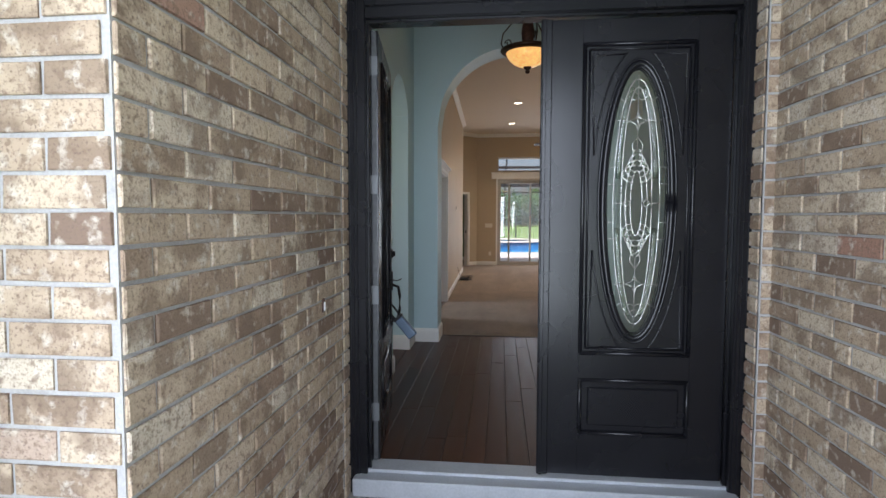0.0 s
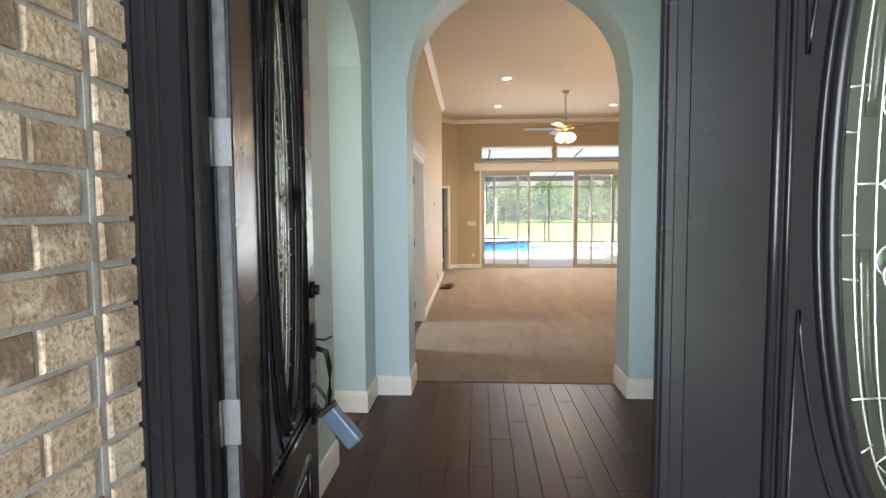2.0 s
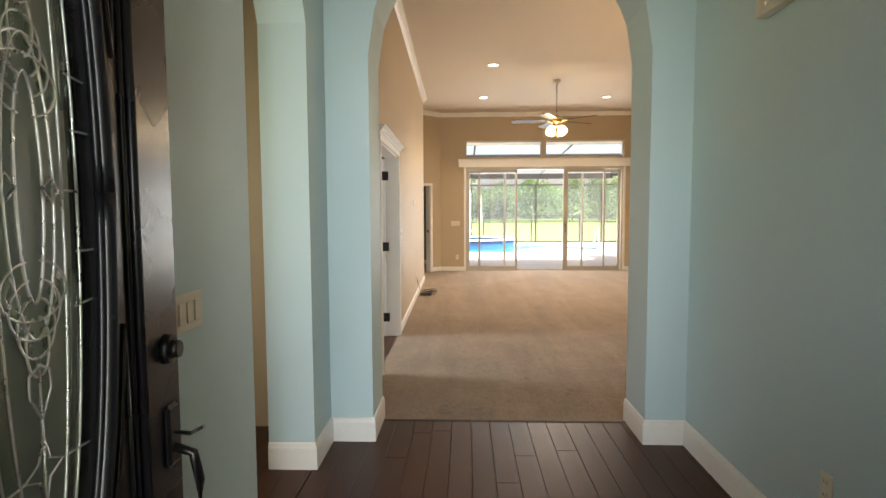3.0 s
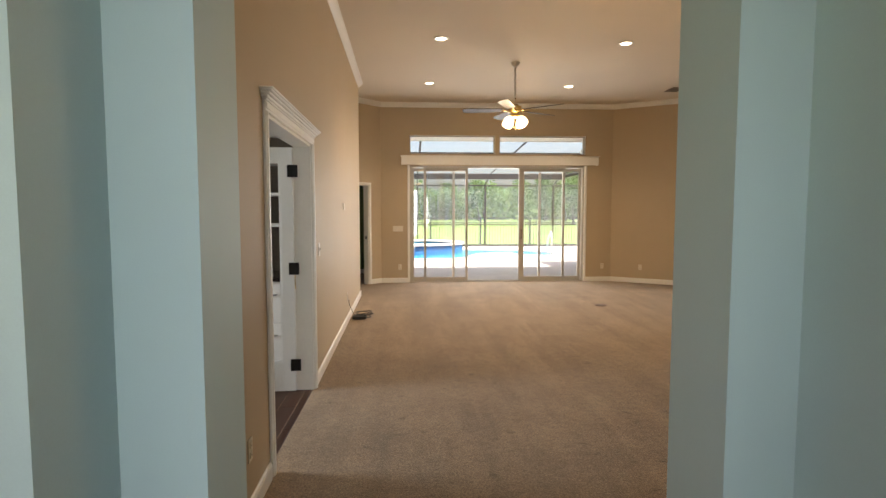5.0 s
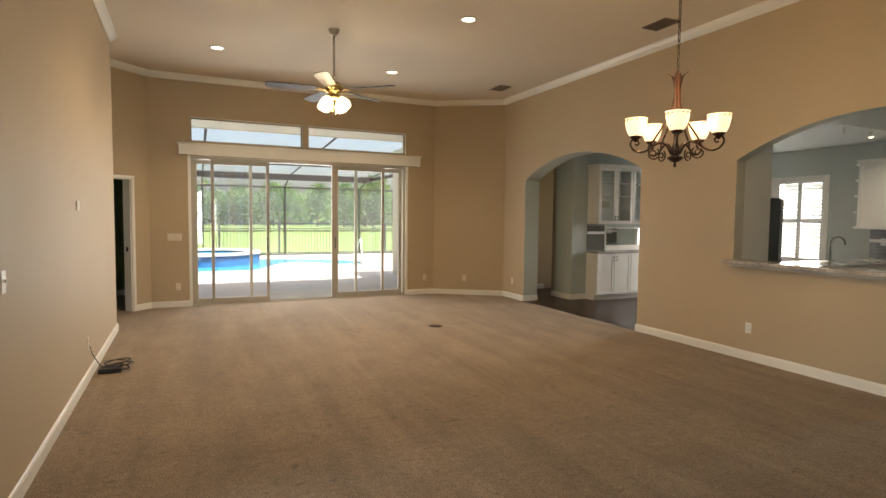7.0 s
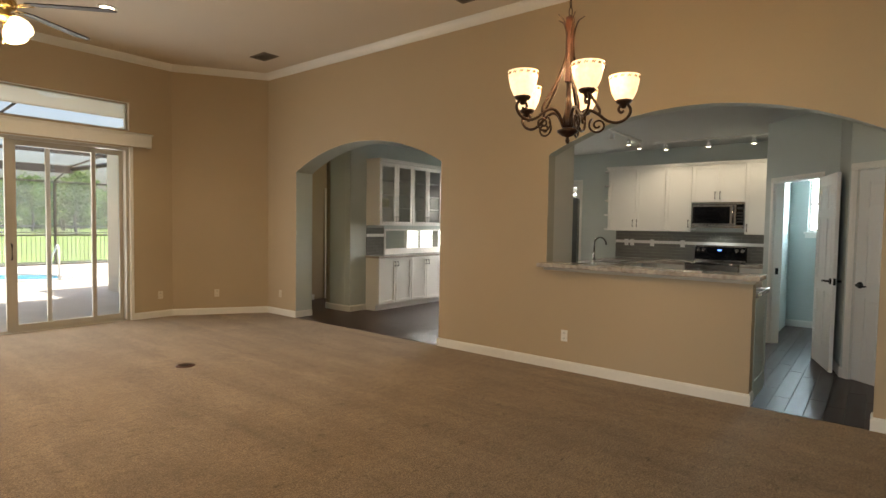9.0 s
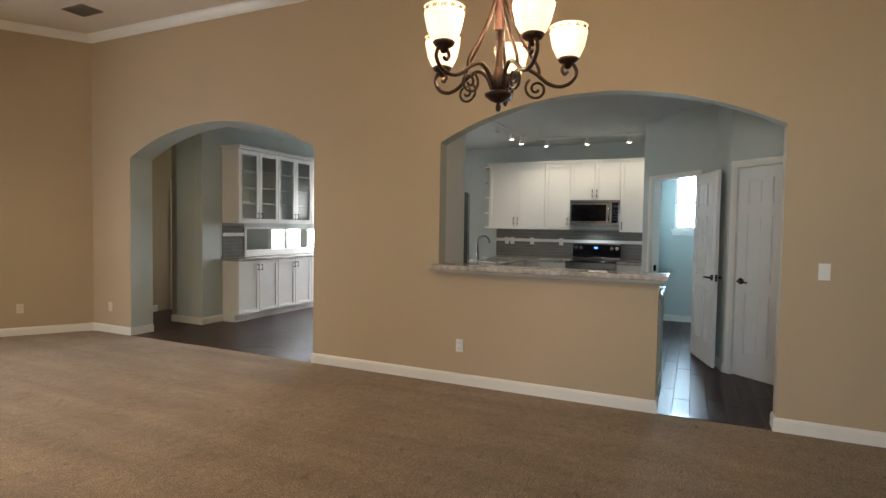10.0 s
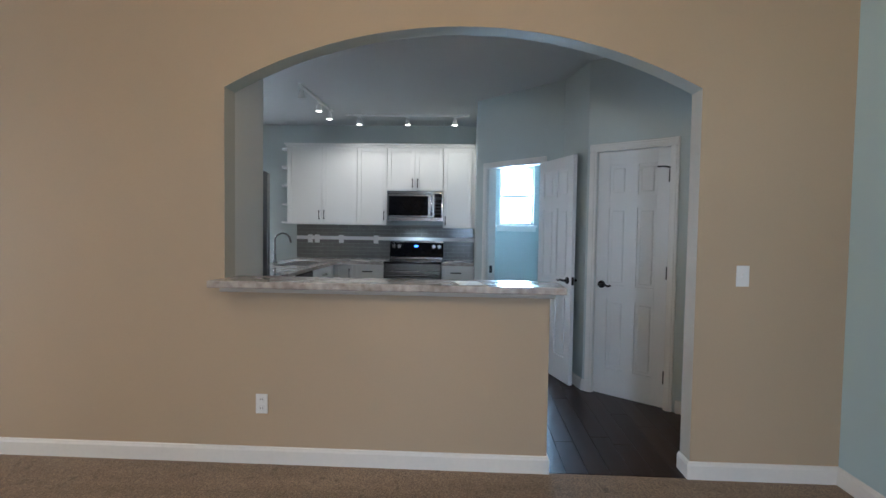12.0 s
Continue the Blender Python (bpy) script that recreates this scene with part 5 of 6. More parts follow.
def upper(y0, y1, z0, z1, doors, label):
    """An upper cabinet between two places along the range wall."""
    w = y0 - y1
    c = thing("upper_cabinet", label, "cabinet", RW(y0), "upper cabinets of the range wall")
    part("body", boxed(0.001, 0.0, z0, w - 0.001, 0.327, z1), CAB, c)
    dw = w / doors
    for k in range(doors):
        hx = (dw - 0.035 if k == 0 else dw + 0.035) if doors == 2 else (w - 0.035 if y0 > 10.9 else 0.035)
        shaker(c, k * dw + 0.002, z0 + 0.002, (k + 1) * dw - 0.002, z1 - 0.002, 0.0, False, (hx, z0 + 0.10, 0.11, True))
    return c


upper(12.23, 11.262, 1.42, 2.445, 2, "white shaker upper cabinet with two doors")
upper(11.260, 10.852, 1.42, 2.445, 1, "white shaker upper cabinet with one door")
upper(10.850, 10.087, 1.865, 2.445, 2, "short white shaker cabinet over the microwave")
upper(10.085, 9.70, 1.365, 2.445, 1, "narrow white shaker upper cabinet")
trim = thing("cabinet_trim", "white crown and light rail along the upper cabinets", "trim", RW(12.23), kind="structure")
part("crown", box(boxed(-0.02, -0.03, 2.445, 2.575, 0.327, 2.472, bev=0.004), -0.035, -0.045, 2.472, 2.575, 0.327, 2.495, bev=0.004), CAB, trim)
part("light_rail", boxed(-0.02, -0.022, 1.39, 1.378, 0.0, 1.419, bev=0.003), CAB, trim)
part("filler_strip", boxed(2.532, -0.004, 1.365, 2.578, 0.02, 2.445), CAB, trim)
shelves = thing("corner_shelves", "white rounded open corner shelves beside the cabinets", "shelf", RW(12.23))
for z in (1.40, 1.65, 1.91, 2.17, 2.425):
    bm = bmesh.new()
    prism(bm, [(0, 0.32)] + [(-0.16 * math.cos(g), 0.32 - 0.30 * math.sin(g)) for g in [radians(90 * i / 8) for i in range(9)]], pose(0, 0, z), 0.02)
    part("shelf", bm, CAB, shelves)


def microwave():
    m = thing("microwave", "stainless over-the-range microwave with a black window", "microwave", pose(9.775, 10.848, 1.455, 0, 0, -90))
    part("body", boxed(0, 0.02, 0.0, 0.759, 0.36, 0.405, bev=0.004), STEEL, m)
    part("door", boxed(0.004, -0.02, 0.05, 0.652, 0.02, 0.365, bev=0.006), STEEL, m)
    part("window", boxed(0.03, -0.022, 0.072, 0.565, -0.019, 0.335, bev=0.004), DARKGLASS, m, "black glass window")
    part("control_panel", boxed(0.655, -0.02, 0.05, 0.748, 0.02, 0.365, bev=0.004), DARKGLASS, m, "black control panel")
    part("top_vent", boxed(0.004, -0.018, 0.367, 0.755, 0.02, 0.404, bev=0.003), STEEL, m)
    part("handle", tube(bmesh.new(), [(0.608, -0.02, 0.08), (0.608, -0.055, 0.10), (0.608, -0.055, 0.32), (0.608, -0.02, 0.34)], 0.012, 10), STEEL, m)
    part("lower_grille", boxed(0.004, -0.012, 0.0, 0.755, 0.02, 0.048), STEEL, m)
    for k in range(4):
        for j in range(3):
            part("button", boxed(0.664 + 0.027 * j, -0.022, 0.09 + 0.045 * k, 0.685 + 0.027 * j, -0.0195, 0.115 + 0.045 * k), RUBBER, m)
    part("display", boxed(0.664, -0.022, 0.29, 0.738, -0.0195, 0.325), RUBBER, m)


microwave()


def kitchen_range():
    r = thing("electric_range", "stainless electric range with a black glass top", "range", pose(9.46, 10.838, 0, 0, 0, -90))
    w = 0.755
    part("body", boxed(0, 0.03, 0.02, w, 0.64, 0.895, bev=0.003), STEEL, r)
    part("cooktop", boxed(-0.002, 0.0, 0.895, w + 0.002, 0.60, 0.915, bev=0.004), DARKGLASS, r, "black glass cooktop")
    for x, y in ((0.2, 0.16), (0.55, 0.16), (0.2, 0.43), (0.55, 0.43)):
        part("burner_ring", lathe(bmesh.new(), [(0.085, 0.9152), (0.09, 0.9160), (0.095, 0.9152)], 28, Matrix.Translation((x, y, 0))), STEEL, r)
    bg = part("backguard", prism(bmesh.new(), [(0.56, 0.915), (0.64, 0.915), (0.64, 1.165), (0.60, 1.17)], Matrix(((0, 0, 1, 0), (1, 0, 0, 0), (0, 1, 0, 0), (0, 0, 0, 1))), w), DARKGLASS, r, "black sloping control panel")
    part("backguard_trim", box(boxed(0.0, 0.59, 1.15, w, 0.642, 1.178, bev=0.004), 0.0, 0.545, 0.915, w, 0.6, 0.95, bev=0.004), STEEL, r)
    part("control_glass", boxed(0.20, 0.572, 1.05, 0.555, 0.59, 1.15, bev=0.003), DARKGLASS, bg, "black control glass")
    part("clock_display", boxed(0.345, 0.569, 1.09, 0.40, 0.571, 1.115), mat("blue_display", (0.10, 0.25, 0.9), 0.3, b=0, emit=3.0), bg, "glowing blue clock display")
    for x in (0.055, 0.135, 0.62, 0.70):
        part("knob", cyl(cyl(bmesh.new(), (x, 0.585, 1.10), (x, 0.568, 1.10), 0.030, 0.028, 20), (x, 0.568, 1.10), (x, 0.545, 1.10), 0.020, 0.018, 16), STEEL, bg)
    part("front_panel", boxed(0.002, 0.0, 0.80, w - 0.002, 0.03, 0.893, bev=0.004), STEEL, r)
    d = part("oven_door", boxed(0.002, -0.005, 0.24, w - 0.002, 0.03, 0.795, bev=0.006), STEEL, r)
    part("oven_window", boxed(0.12, -0.007, 0.36, w - 0.12, -0.004, 0.66, bev=0.003), DARKGLASS, d, "black oven window")
    part("oven_handle", tube(bmesh.new(), [(0.05, -0.005, 0.735), (0.05, -0.055, 0.74), (w - 0.05, -0.055, 0.74), (w - 0.05, -0.005, 0.735)], 0.014, 10), STEEL, d)
    part("drawer", boxed(0.002, -0.003, 0.06, w - 0.002, 0.03, 0.235, bev=0.006), STEEL, r)


kitchen_range()


def base_unit(name, label, m, w, depth, fronts, group, h=0.87):
    """fronts: rows of (x0, z0, x1, z1, handle)."""
    c = thing(name, label, "cabinet", m, group)
    part("body", boxed(0.001, 0.0, 0.10, w - 0.001, depth, h), CAB, c)
    part("toe_kick", boxed(0.001, 0.06, 0.0, w - 0.001, depth, 0.10), CAB, c)
    for x0, z0, x1, z1, hd in fronts:
        shaker(c, x0, z0, x1, z1, 0.0, False, hd)
    return c


BW = lambda y: pose(9.52, y, 0, 0, 0, -90)
G = "kitchen base cabinets"
base_unit("base_cabinet", "white shaker base cabinet with a drawer", BW(10.078), 0.425, 0.60, [(0.004, 0.70, 0.385, 0.865, (0.19, 0.78, 0.13, False)), (0.004, 0.11, 0.385, 0.69, (0.04, 0.6, 0.13, True))], G)
base_unit("base_cabinet", "white shaker base cabinet with a drawer", BW(11.255), 0.41, 0.60, [(0.004, 0.70, 0.406, 0.865, (0.2, 0.78, 0.13, False)), (0.004, 0.11, 0.406, 0.69, (0.37, 0.6, 0.13, True))], G)
base_unit("base_cabinet", "white shaker corner base cabinet", BW(11.50), 0.243, 0.60, [(0.004, 0.11, 0.24, 0.865, (0.205, 0.74, 0.13, True))], G)
# the sink leg: fronts face south (-y)
SL = lambda x: pose(x, 11.50, 0)
base_unit("sink_cabinet", "white shaker sink base cabinet with two doors", SL(8.45), 0.94, 0.60, [(0.004, 0.70, 0.936, 0.865, (0.47, 0.78, 0.13, False)), (0.004, 0.11, 0.468, 0.69, (0.43, 0.6, 0.13, True)), (0.472, 0.11, 0.936, 0.69, (0.51, 0.6, 0.13, True))], G)
dw = thing("dishwasher", "black dishwasher with a bar handle under the counter", "dishwasher", SL(7.84))
part("body", boxed(0.003, 0.0, 0.10, 0.605, 0.58, 0.868), RUBBER, dw)
part("door", boxed(0.004, -0.025, 0.11, 0.604, 0.0, 0.865, bev=0.005), DARKGLASS, dw)
part("handle", tube(bmesh.new(), [(0.06, -0.025, 0.79), (0.06, -0.06, 0.79), (0.545, -0.06, 0.79), (0.545, -0.025, 0.79)], 0.010, 8), STEEL, dw)
base_unit("base_cabinet", "white shaker end cabinet of the peninsula", SL(7.38), 0.455, 0.60, [(0.004, 0.70, 0.451, 0.865, (0.22, 0.78, 0.13, False)), (0.004, 0.11, 0.451, 0.69, (0.41, 0.6, 0.13, True))], G)
base_unit("base_cabinet", "white shaker base cabinets behind the serving bar", pose(6.20, 9.29, 0, 0, 0, 90), 1.82, 0.58, [(0.004 + 0.455 * k, 0.11, 0.451 + 0.455 * k, 0.865, (0.41 + 0.455 * k, 0.74, 0.13, True)) for k in range(4)], G)
endp = thing("end_panel", "pale grey-green panelled end of the bar cabinets", "panel", pose(5.62, 9.288, 0))
bm = boxed(0.0, -0.018, 0.0, 0.58, 0.0, 0.87, bev=0.002)
for x0, z0, x1, z1 in ((0.0, 0.0, 0.06, 0.87), (0.52, 0.0, 0.58, 0.87), (0.06, 0.0, 0.52, 0.16), (0.06, 0.80, 0.52, 0.87)):
    box(bm, x0, -0.028, z0, x1, -0.018, z1, bev=0.002)
part("panel_board", bm, MIST, endp)


def slab_top(name, label, outline, z0, z1):
    bm = bmesh.new()
    prism(bm, outline, pose(0, 0, z0), z1 - z0)
    es = [e for e in bm.edges if abs(e.verts[0].co.z - e.verts[1].co.z) < 1e-5]
    bmesh.ops.bevel(bm, geom=es, offset=0.006, segments=2, affect="EDGES", profile=0.5)
    bmesh.ops.recalc_face_normals(bm, faces=bm.faces)
    return tagged(link_mesh(name, bm, GRANITE), label, "countertop")


slab_top("worktop", "pale veined granite worktop with the sink corner", [(10.128, 10.845), (10.128, 12.16), (7.34, 12.16), (7.34, 11.46), (9.30, 11.46), (9.485, 11.28), (9.485, 10.845)], 0.872, 0.912)
slab_top("worktop", "short pale granite worktop beside the range", [(10.128, 9.655), (10.128, 10.076), (9.485, 10.076), (9.485, 9.655)], 0.872, 0.912)
slab_top("worktop", "pale granite worktop behind the serving bar", [(5.618, 9.25), (6.24, 9.25), (6.24, 11.125), (5.618, 11.125)], 0.872, 0.912)
slab_top("bar_top", "veined pale granite bar top on the half wall", [(5.33, 9.20), (5.66, 9.20), (5.66, 11.125), (5.473, 11.125), (5.473, 11.165), (5.33, 11.165)], 1.035, 1.075)
structure("bar_trim", box(boxed(5.445, 9.24, 1.0, 5.474, 11.15, 1.034, bev=0.005), 5.474, 9.24, 1.0, 5.62, 9.266, 1.034, bev=0.004), bpy.data.materials["greige_trim_and_lit_jamb"], "painted moulding under the bar top", "trim")
papers = thing("paper_sheet", "single white paper sheet lying on the bar top", "paper", pose(5.45, 9.72, 1.0765, 0, 0, 12))
part("sheet", boxed(-0.10, -0.07, 0, 0.10, 0.07, 0.0012), PLATEW, papers)

sink = thing("sink", "stainless undermount kitchen sink in the worktop", "sink", pose(8.9, 11.78, 0))
part("rim", box(box(box(boxed(-0.33, -0.2, 0.912, 0.33, -0.185, 0.916), -0.33, 0.155, 0.912, 0.33, 0.17, 0.916), -0.33, -0.185, 0.912, -0.315, 0.155, 0.916), 0.315, -0.185, 0.912, 0.33, 0.155, 0.916), STEEL, sink)
# No hollow bowl: its shade is a flat dark sheet inside the rim.
part("bowl", boxed(-0.315, -0.185, 0.9125, 0.315, 0.155, 0.9135), mat("shaded_sink_sheet", (0.10, 0.09, 0.08), 0.3, metal=0.8), sink, "flat dark sheet for the shaded bowl")
tap = thing("faucet", "tall chrome gooseneck kitchen faucet", "faucet", pose(8.82, 12.05, 0.912, 0, 0, -75))
part("base", lathe(bmesh.new(), [(0.03, 0), (0.032, 0.006), (0.02, 0.02), (0.017, 0.10), (0.016, 0.12), (0, 0.12)], 18), STEEL, tap)
part("spout", tube(bmesh.new(), [(0, 0, 0.1), (0, 0, 0.26)] + [(0.09 - 0.09 * math.cos(g), 0, 0.27 + 0.095 * math.sin(g)) for g in [radians(160 * i / 12) for i in range(13)]] + [(0.185, 0, 0.25)], 0.012, 12), STEEL, tap)
part("lever", tube(bmesh.new(), [(0, 0.015, 0.08), (0, 0.05, 0.10), (0, 0.085, 0.14)], 0.007, 8), STEEL, tap)

fridge = thing("refrigerator", "stainless refrigerator with dark sides beside the wall", "refrigerator", pose(5.72, 12.12, 0, 0, 0, -90))
part("body", boxed(0, 0.02, 0.02, 0.90, 0.66, 1.775, bev=0.006), mat("dark_grey_enamel", (0.045, 0.045, 0.048), 0.4, v=0.06), fridge, "dark grey side")
for x0, x1 in ((0.003, 0.448), (0.452, 0.897)):
    d = part("door", boxed(x0, 0.662, 0.62, x1, 0.725, 1.77, bev=0.01, seg=2), STEEL, fridge)
    hx = 0.42 if x0 < 0.1 else 0.48
    part("handle", tube(bmesh.new(), [(hx, 0.725, 0.75), (hx, 0.77, 0.78), (hx, 0.77, 1.55), (hx, 0.725, 1.58)], 0.012, 8), STEEL, d)
part("freezer_drawer", boxed(0.003, 0.662, 0.06, 0.897, 0.725, 0.61, bev=0.01, seg=2), STEEL, fridge)

for y, z, n in ((12.0, 1.185, 1), (11.90, 1.185, 1), (11.55, 1.185, 1), (11.05, 1.185, 1)):
    wall_plate(pose(10.112, y, z, 0, 0, -90), kind="outlet" if y > 11.9 else "switch", mtl=PLATEW)
wall_plate(pose(10.0, 9.665, 1.22, 0, 0, 180), kind="outlet", mtl=PLATEW)


def track(name, label, p0, p1, heads):
    """A ceiling track with small lamp heads at given distances along it."""
    m = along(p0, p1, KH)
    ln = math.hypot(p1[0] - p0[0], p1[1] - p0[1])
    t = thing(name, label, "track light", m, "kitchen track lights")
    part("track", boxed(0, -0.018, -0.02, ln, 0.018, 0, bev=0.003), PLATEW, t)
    for s, lit in heads:
        bm = cyl(bmesh.new(), (s, 0, -0.05), (s, 0, -0.02), 0.008, n=8)
        box(bm, s - 0.03, -0.014, -0.034, s + 0.03, 0.014, -0.02, bev=0.003)
        lathe(bm, [(0.0, -0.05), (0.022, -0.055), (0.026, -0.075), (0.03, -0.10), (0.042, -0.13), (0.040, -0.13), (0.028, -0.105), (0, -0.10)], 18, Matrix.Translation((s, 0, 0)))
        hd = part("lamp_head", bm, PLATEW, t)
        if lit:
            part("bulb", lathe(bmesh.new(), [(0, -0.136), (0.02, -0.134), (0.036, -0.125), (0.03, -0.11), (0, -0.108)], 16, Matrix.Translation((s, 0, 0))), GLOWCAN, hd, "lit bulb")
    return [m @ Vector((s, 0, -0.15)) for s, lit in heads if lit]


bulbs = track("track_light", "white ceiling track light with bell heads", (7.84, 11.45), (9.1, 11.45), [(0.08, False), (0.72, True), (1.18, True)])
bulbs += track("track_light", "white ceiling track light along the cabinets", (9.36, 11.33), (9.36, 9.75), [(0.18, True), (0.80, True), (1.40, True)])
for p in bulbs:
    lamp("track_beam", "SPOT", 9, look(p, p + Vector((0, 0, -1))), (1, 0.84, 0.62), radius=0.03, cone=160)
hood = lamp("hood_light", "SPOT", 6, look((9.88, 10.45, 1.445), (9.9, 10.45, 0.9)), (0.92, 1, 0.95), radius=0.03, cone=140)

# ---- laundry and pantry doors ----
d1m = along(K1, K2)
lc = thing("laundry_door_casing", "white casing round the laundry doorway", "door casing", d1m @ pose(0.19, 0, 0), kind="structure")
casing(lc, 0.78, 2.03, 0, 0.018, 0.065)
part("jamb", boxed(0.0, 0.0, 0, 0.014, 0.11, 2.03), TRIM, lc)
part("strike_plate", boxed(0.014, 0.03, 0.88, 0.017, 0.07, 0.96), IRON, lc)
hinge = d1m @ Vector((0.955, -0.01, 0))
free = Vector((7.06, 8.80, 0))
leaf_turn = math.degrees(math.atan2(free.y - hinge.y, free.x - hinge.x))
panel_door("door_4", "white six-panel laundry door standing open", pose(hinge.x, hinge.y, 0.01, 0, 0, leaf_turn), 0.72, 2.02, 0.035, 0.655)
pm = along(K3, K4)
pc = thing("pantry_door_casing", "white casing round the pantry door", "door casing", pm @ pose(0.09, 0, 0), kind="structure")
casing(pc, 0.61, 2.03, 0, 0.018, 0.065)
pd = panel_door("door_5", "white six-panel pantry door, closed, black hinges", pm @ pose(0.094, 0.012, 0.008), 0.602, 2.015, 0.035, 0.055)
for z in (0.24, 1.05, 1.80):
    part("hinge", boxed(0.590, -0.014, z - 0.05, 0.608, -0.001, z + 0.05, bev=0.003), IRON, pd, "black hinge knuckle")
part("door_stop", tube(bmesh.new(), [(0.598, -0.012, 1.86), (0.575, -0.05, 1.865), (0.52, -0.06, 1.865)], 0.006, 8), IRON, pd, "black hinge-pin door stop")


def sash_window(name, label, m, w, h, shutters=False):
    s = thing(name, label, "window", m, kind="structure")
    bm = boxed(0, 0.06, 0, 0.035, 0.11, h)
    box(bm, w - 0.035, 0.06, 0, w, 0.11, h), box(bm, 0.035, 0.06, 0, w - 0.035, 0.11, 0.035), box(bm, 0.035, 0.06, h - 0.035, w - 0.035, 0.11, h), box(bm, 0.035, 0.055, h * 0.5 - 0.02, w - 0.035, 0.105, h * 0.5 + 0.02)
    part("window_frame", bm, PLATEW, s)
    part("glass_pane", boxed(0.035, 0.083, 0.035, w - 0.035, 0.087, h - 0.035), PANE, s).visible_shadow = False
    part("window_sill", boxed(-0.05, -0.035, -0.03, w + 0.05, 0.06, 0.0, bev=0.004), TRIM, s)
    part("apron", boxed(-0.03, -0.014, -0.09, w + 0.03, 0.0, -0.03, bev=0.003), TRIM, s)
    if shutters:
        for x0, x1 in ((0.0, w / 2), (w / 2, w)):
            bm = boxed(x0, -0.02, 0, x0 + 0.04, 0.008, h)
            box(bm, x1 - 0.04, -0.02, 0, x1, 0.008, h)
            for z in (0, h / 2 - 0.03, h - 0.06):
                box(bm, x0 + 0.04, -0.018, z, x1 - 0.04, 0.006, z + 0.06)
            p = part("shutter_frame", bm, PLATEW, s)
            n = int(h / 0.068)
            for k in range(n):
                z = 0.07 + k * 0.066
                if abs(z - h / 2) < 0.05 or z > h - 0.08:
                    continue
                bm = boxed(x0 + 0.042, -0.033, -0.004, x1 - 0.042, 0.033, 0.004, bev=0.003)
                bm.transform(pose(0, -0.006, z, 43, 0, 0))
                part("louvre", bm, PLATEW, p)
        for x0, x1, z0, z1 in ((-0.07, 0, -0.03, h + 0.07), (w, w + 0.07, -0.03, h + 0.07), (0, w, h, h + 0.07)):
            part("casing", boxed(x0, -0.018, z0, x1, 0, z1, bev=0.003), TRIM, s)
    return s


# Glowing panel added so the laundry window reads as blown-out sky.
structure("backdrop_laundry", boxed(12.2, 7.9, 0.9, 12.25, 10.2, 3.4), mat("glowing_backdrop", (0.86, 0.95, 1.0), 0.9, v=0.01, b=0.0, emit=9.0), "bright hazy sky outside the laundry window", "backdrop")
sash_window("window_4", "white single-hung laundry window, blown out by daylight", pose(10.13, 9.31, 1.42, 0, 0, -90), 0.49, 0.82)
sash_window("window_5", "nook window with white plantation shutters", pose(10.13, 14.75, 0.78, 0, 0, -90), 0.85, 1.47, True)
sash_window("window_6", "nook window with white plantation shutters", pose(10.13, 13.78, 0.78, 0, 0, -90), 0.84, 1.47, True)

# ---- nook buffet, its fronts facing -y ----


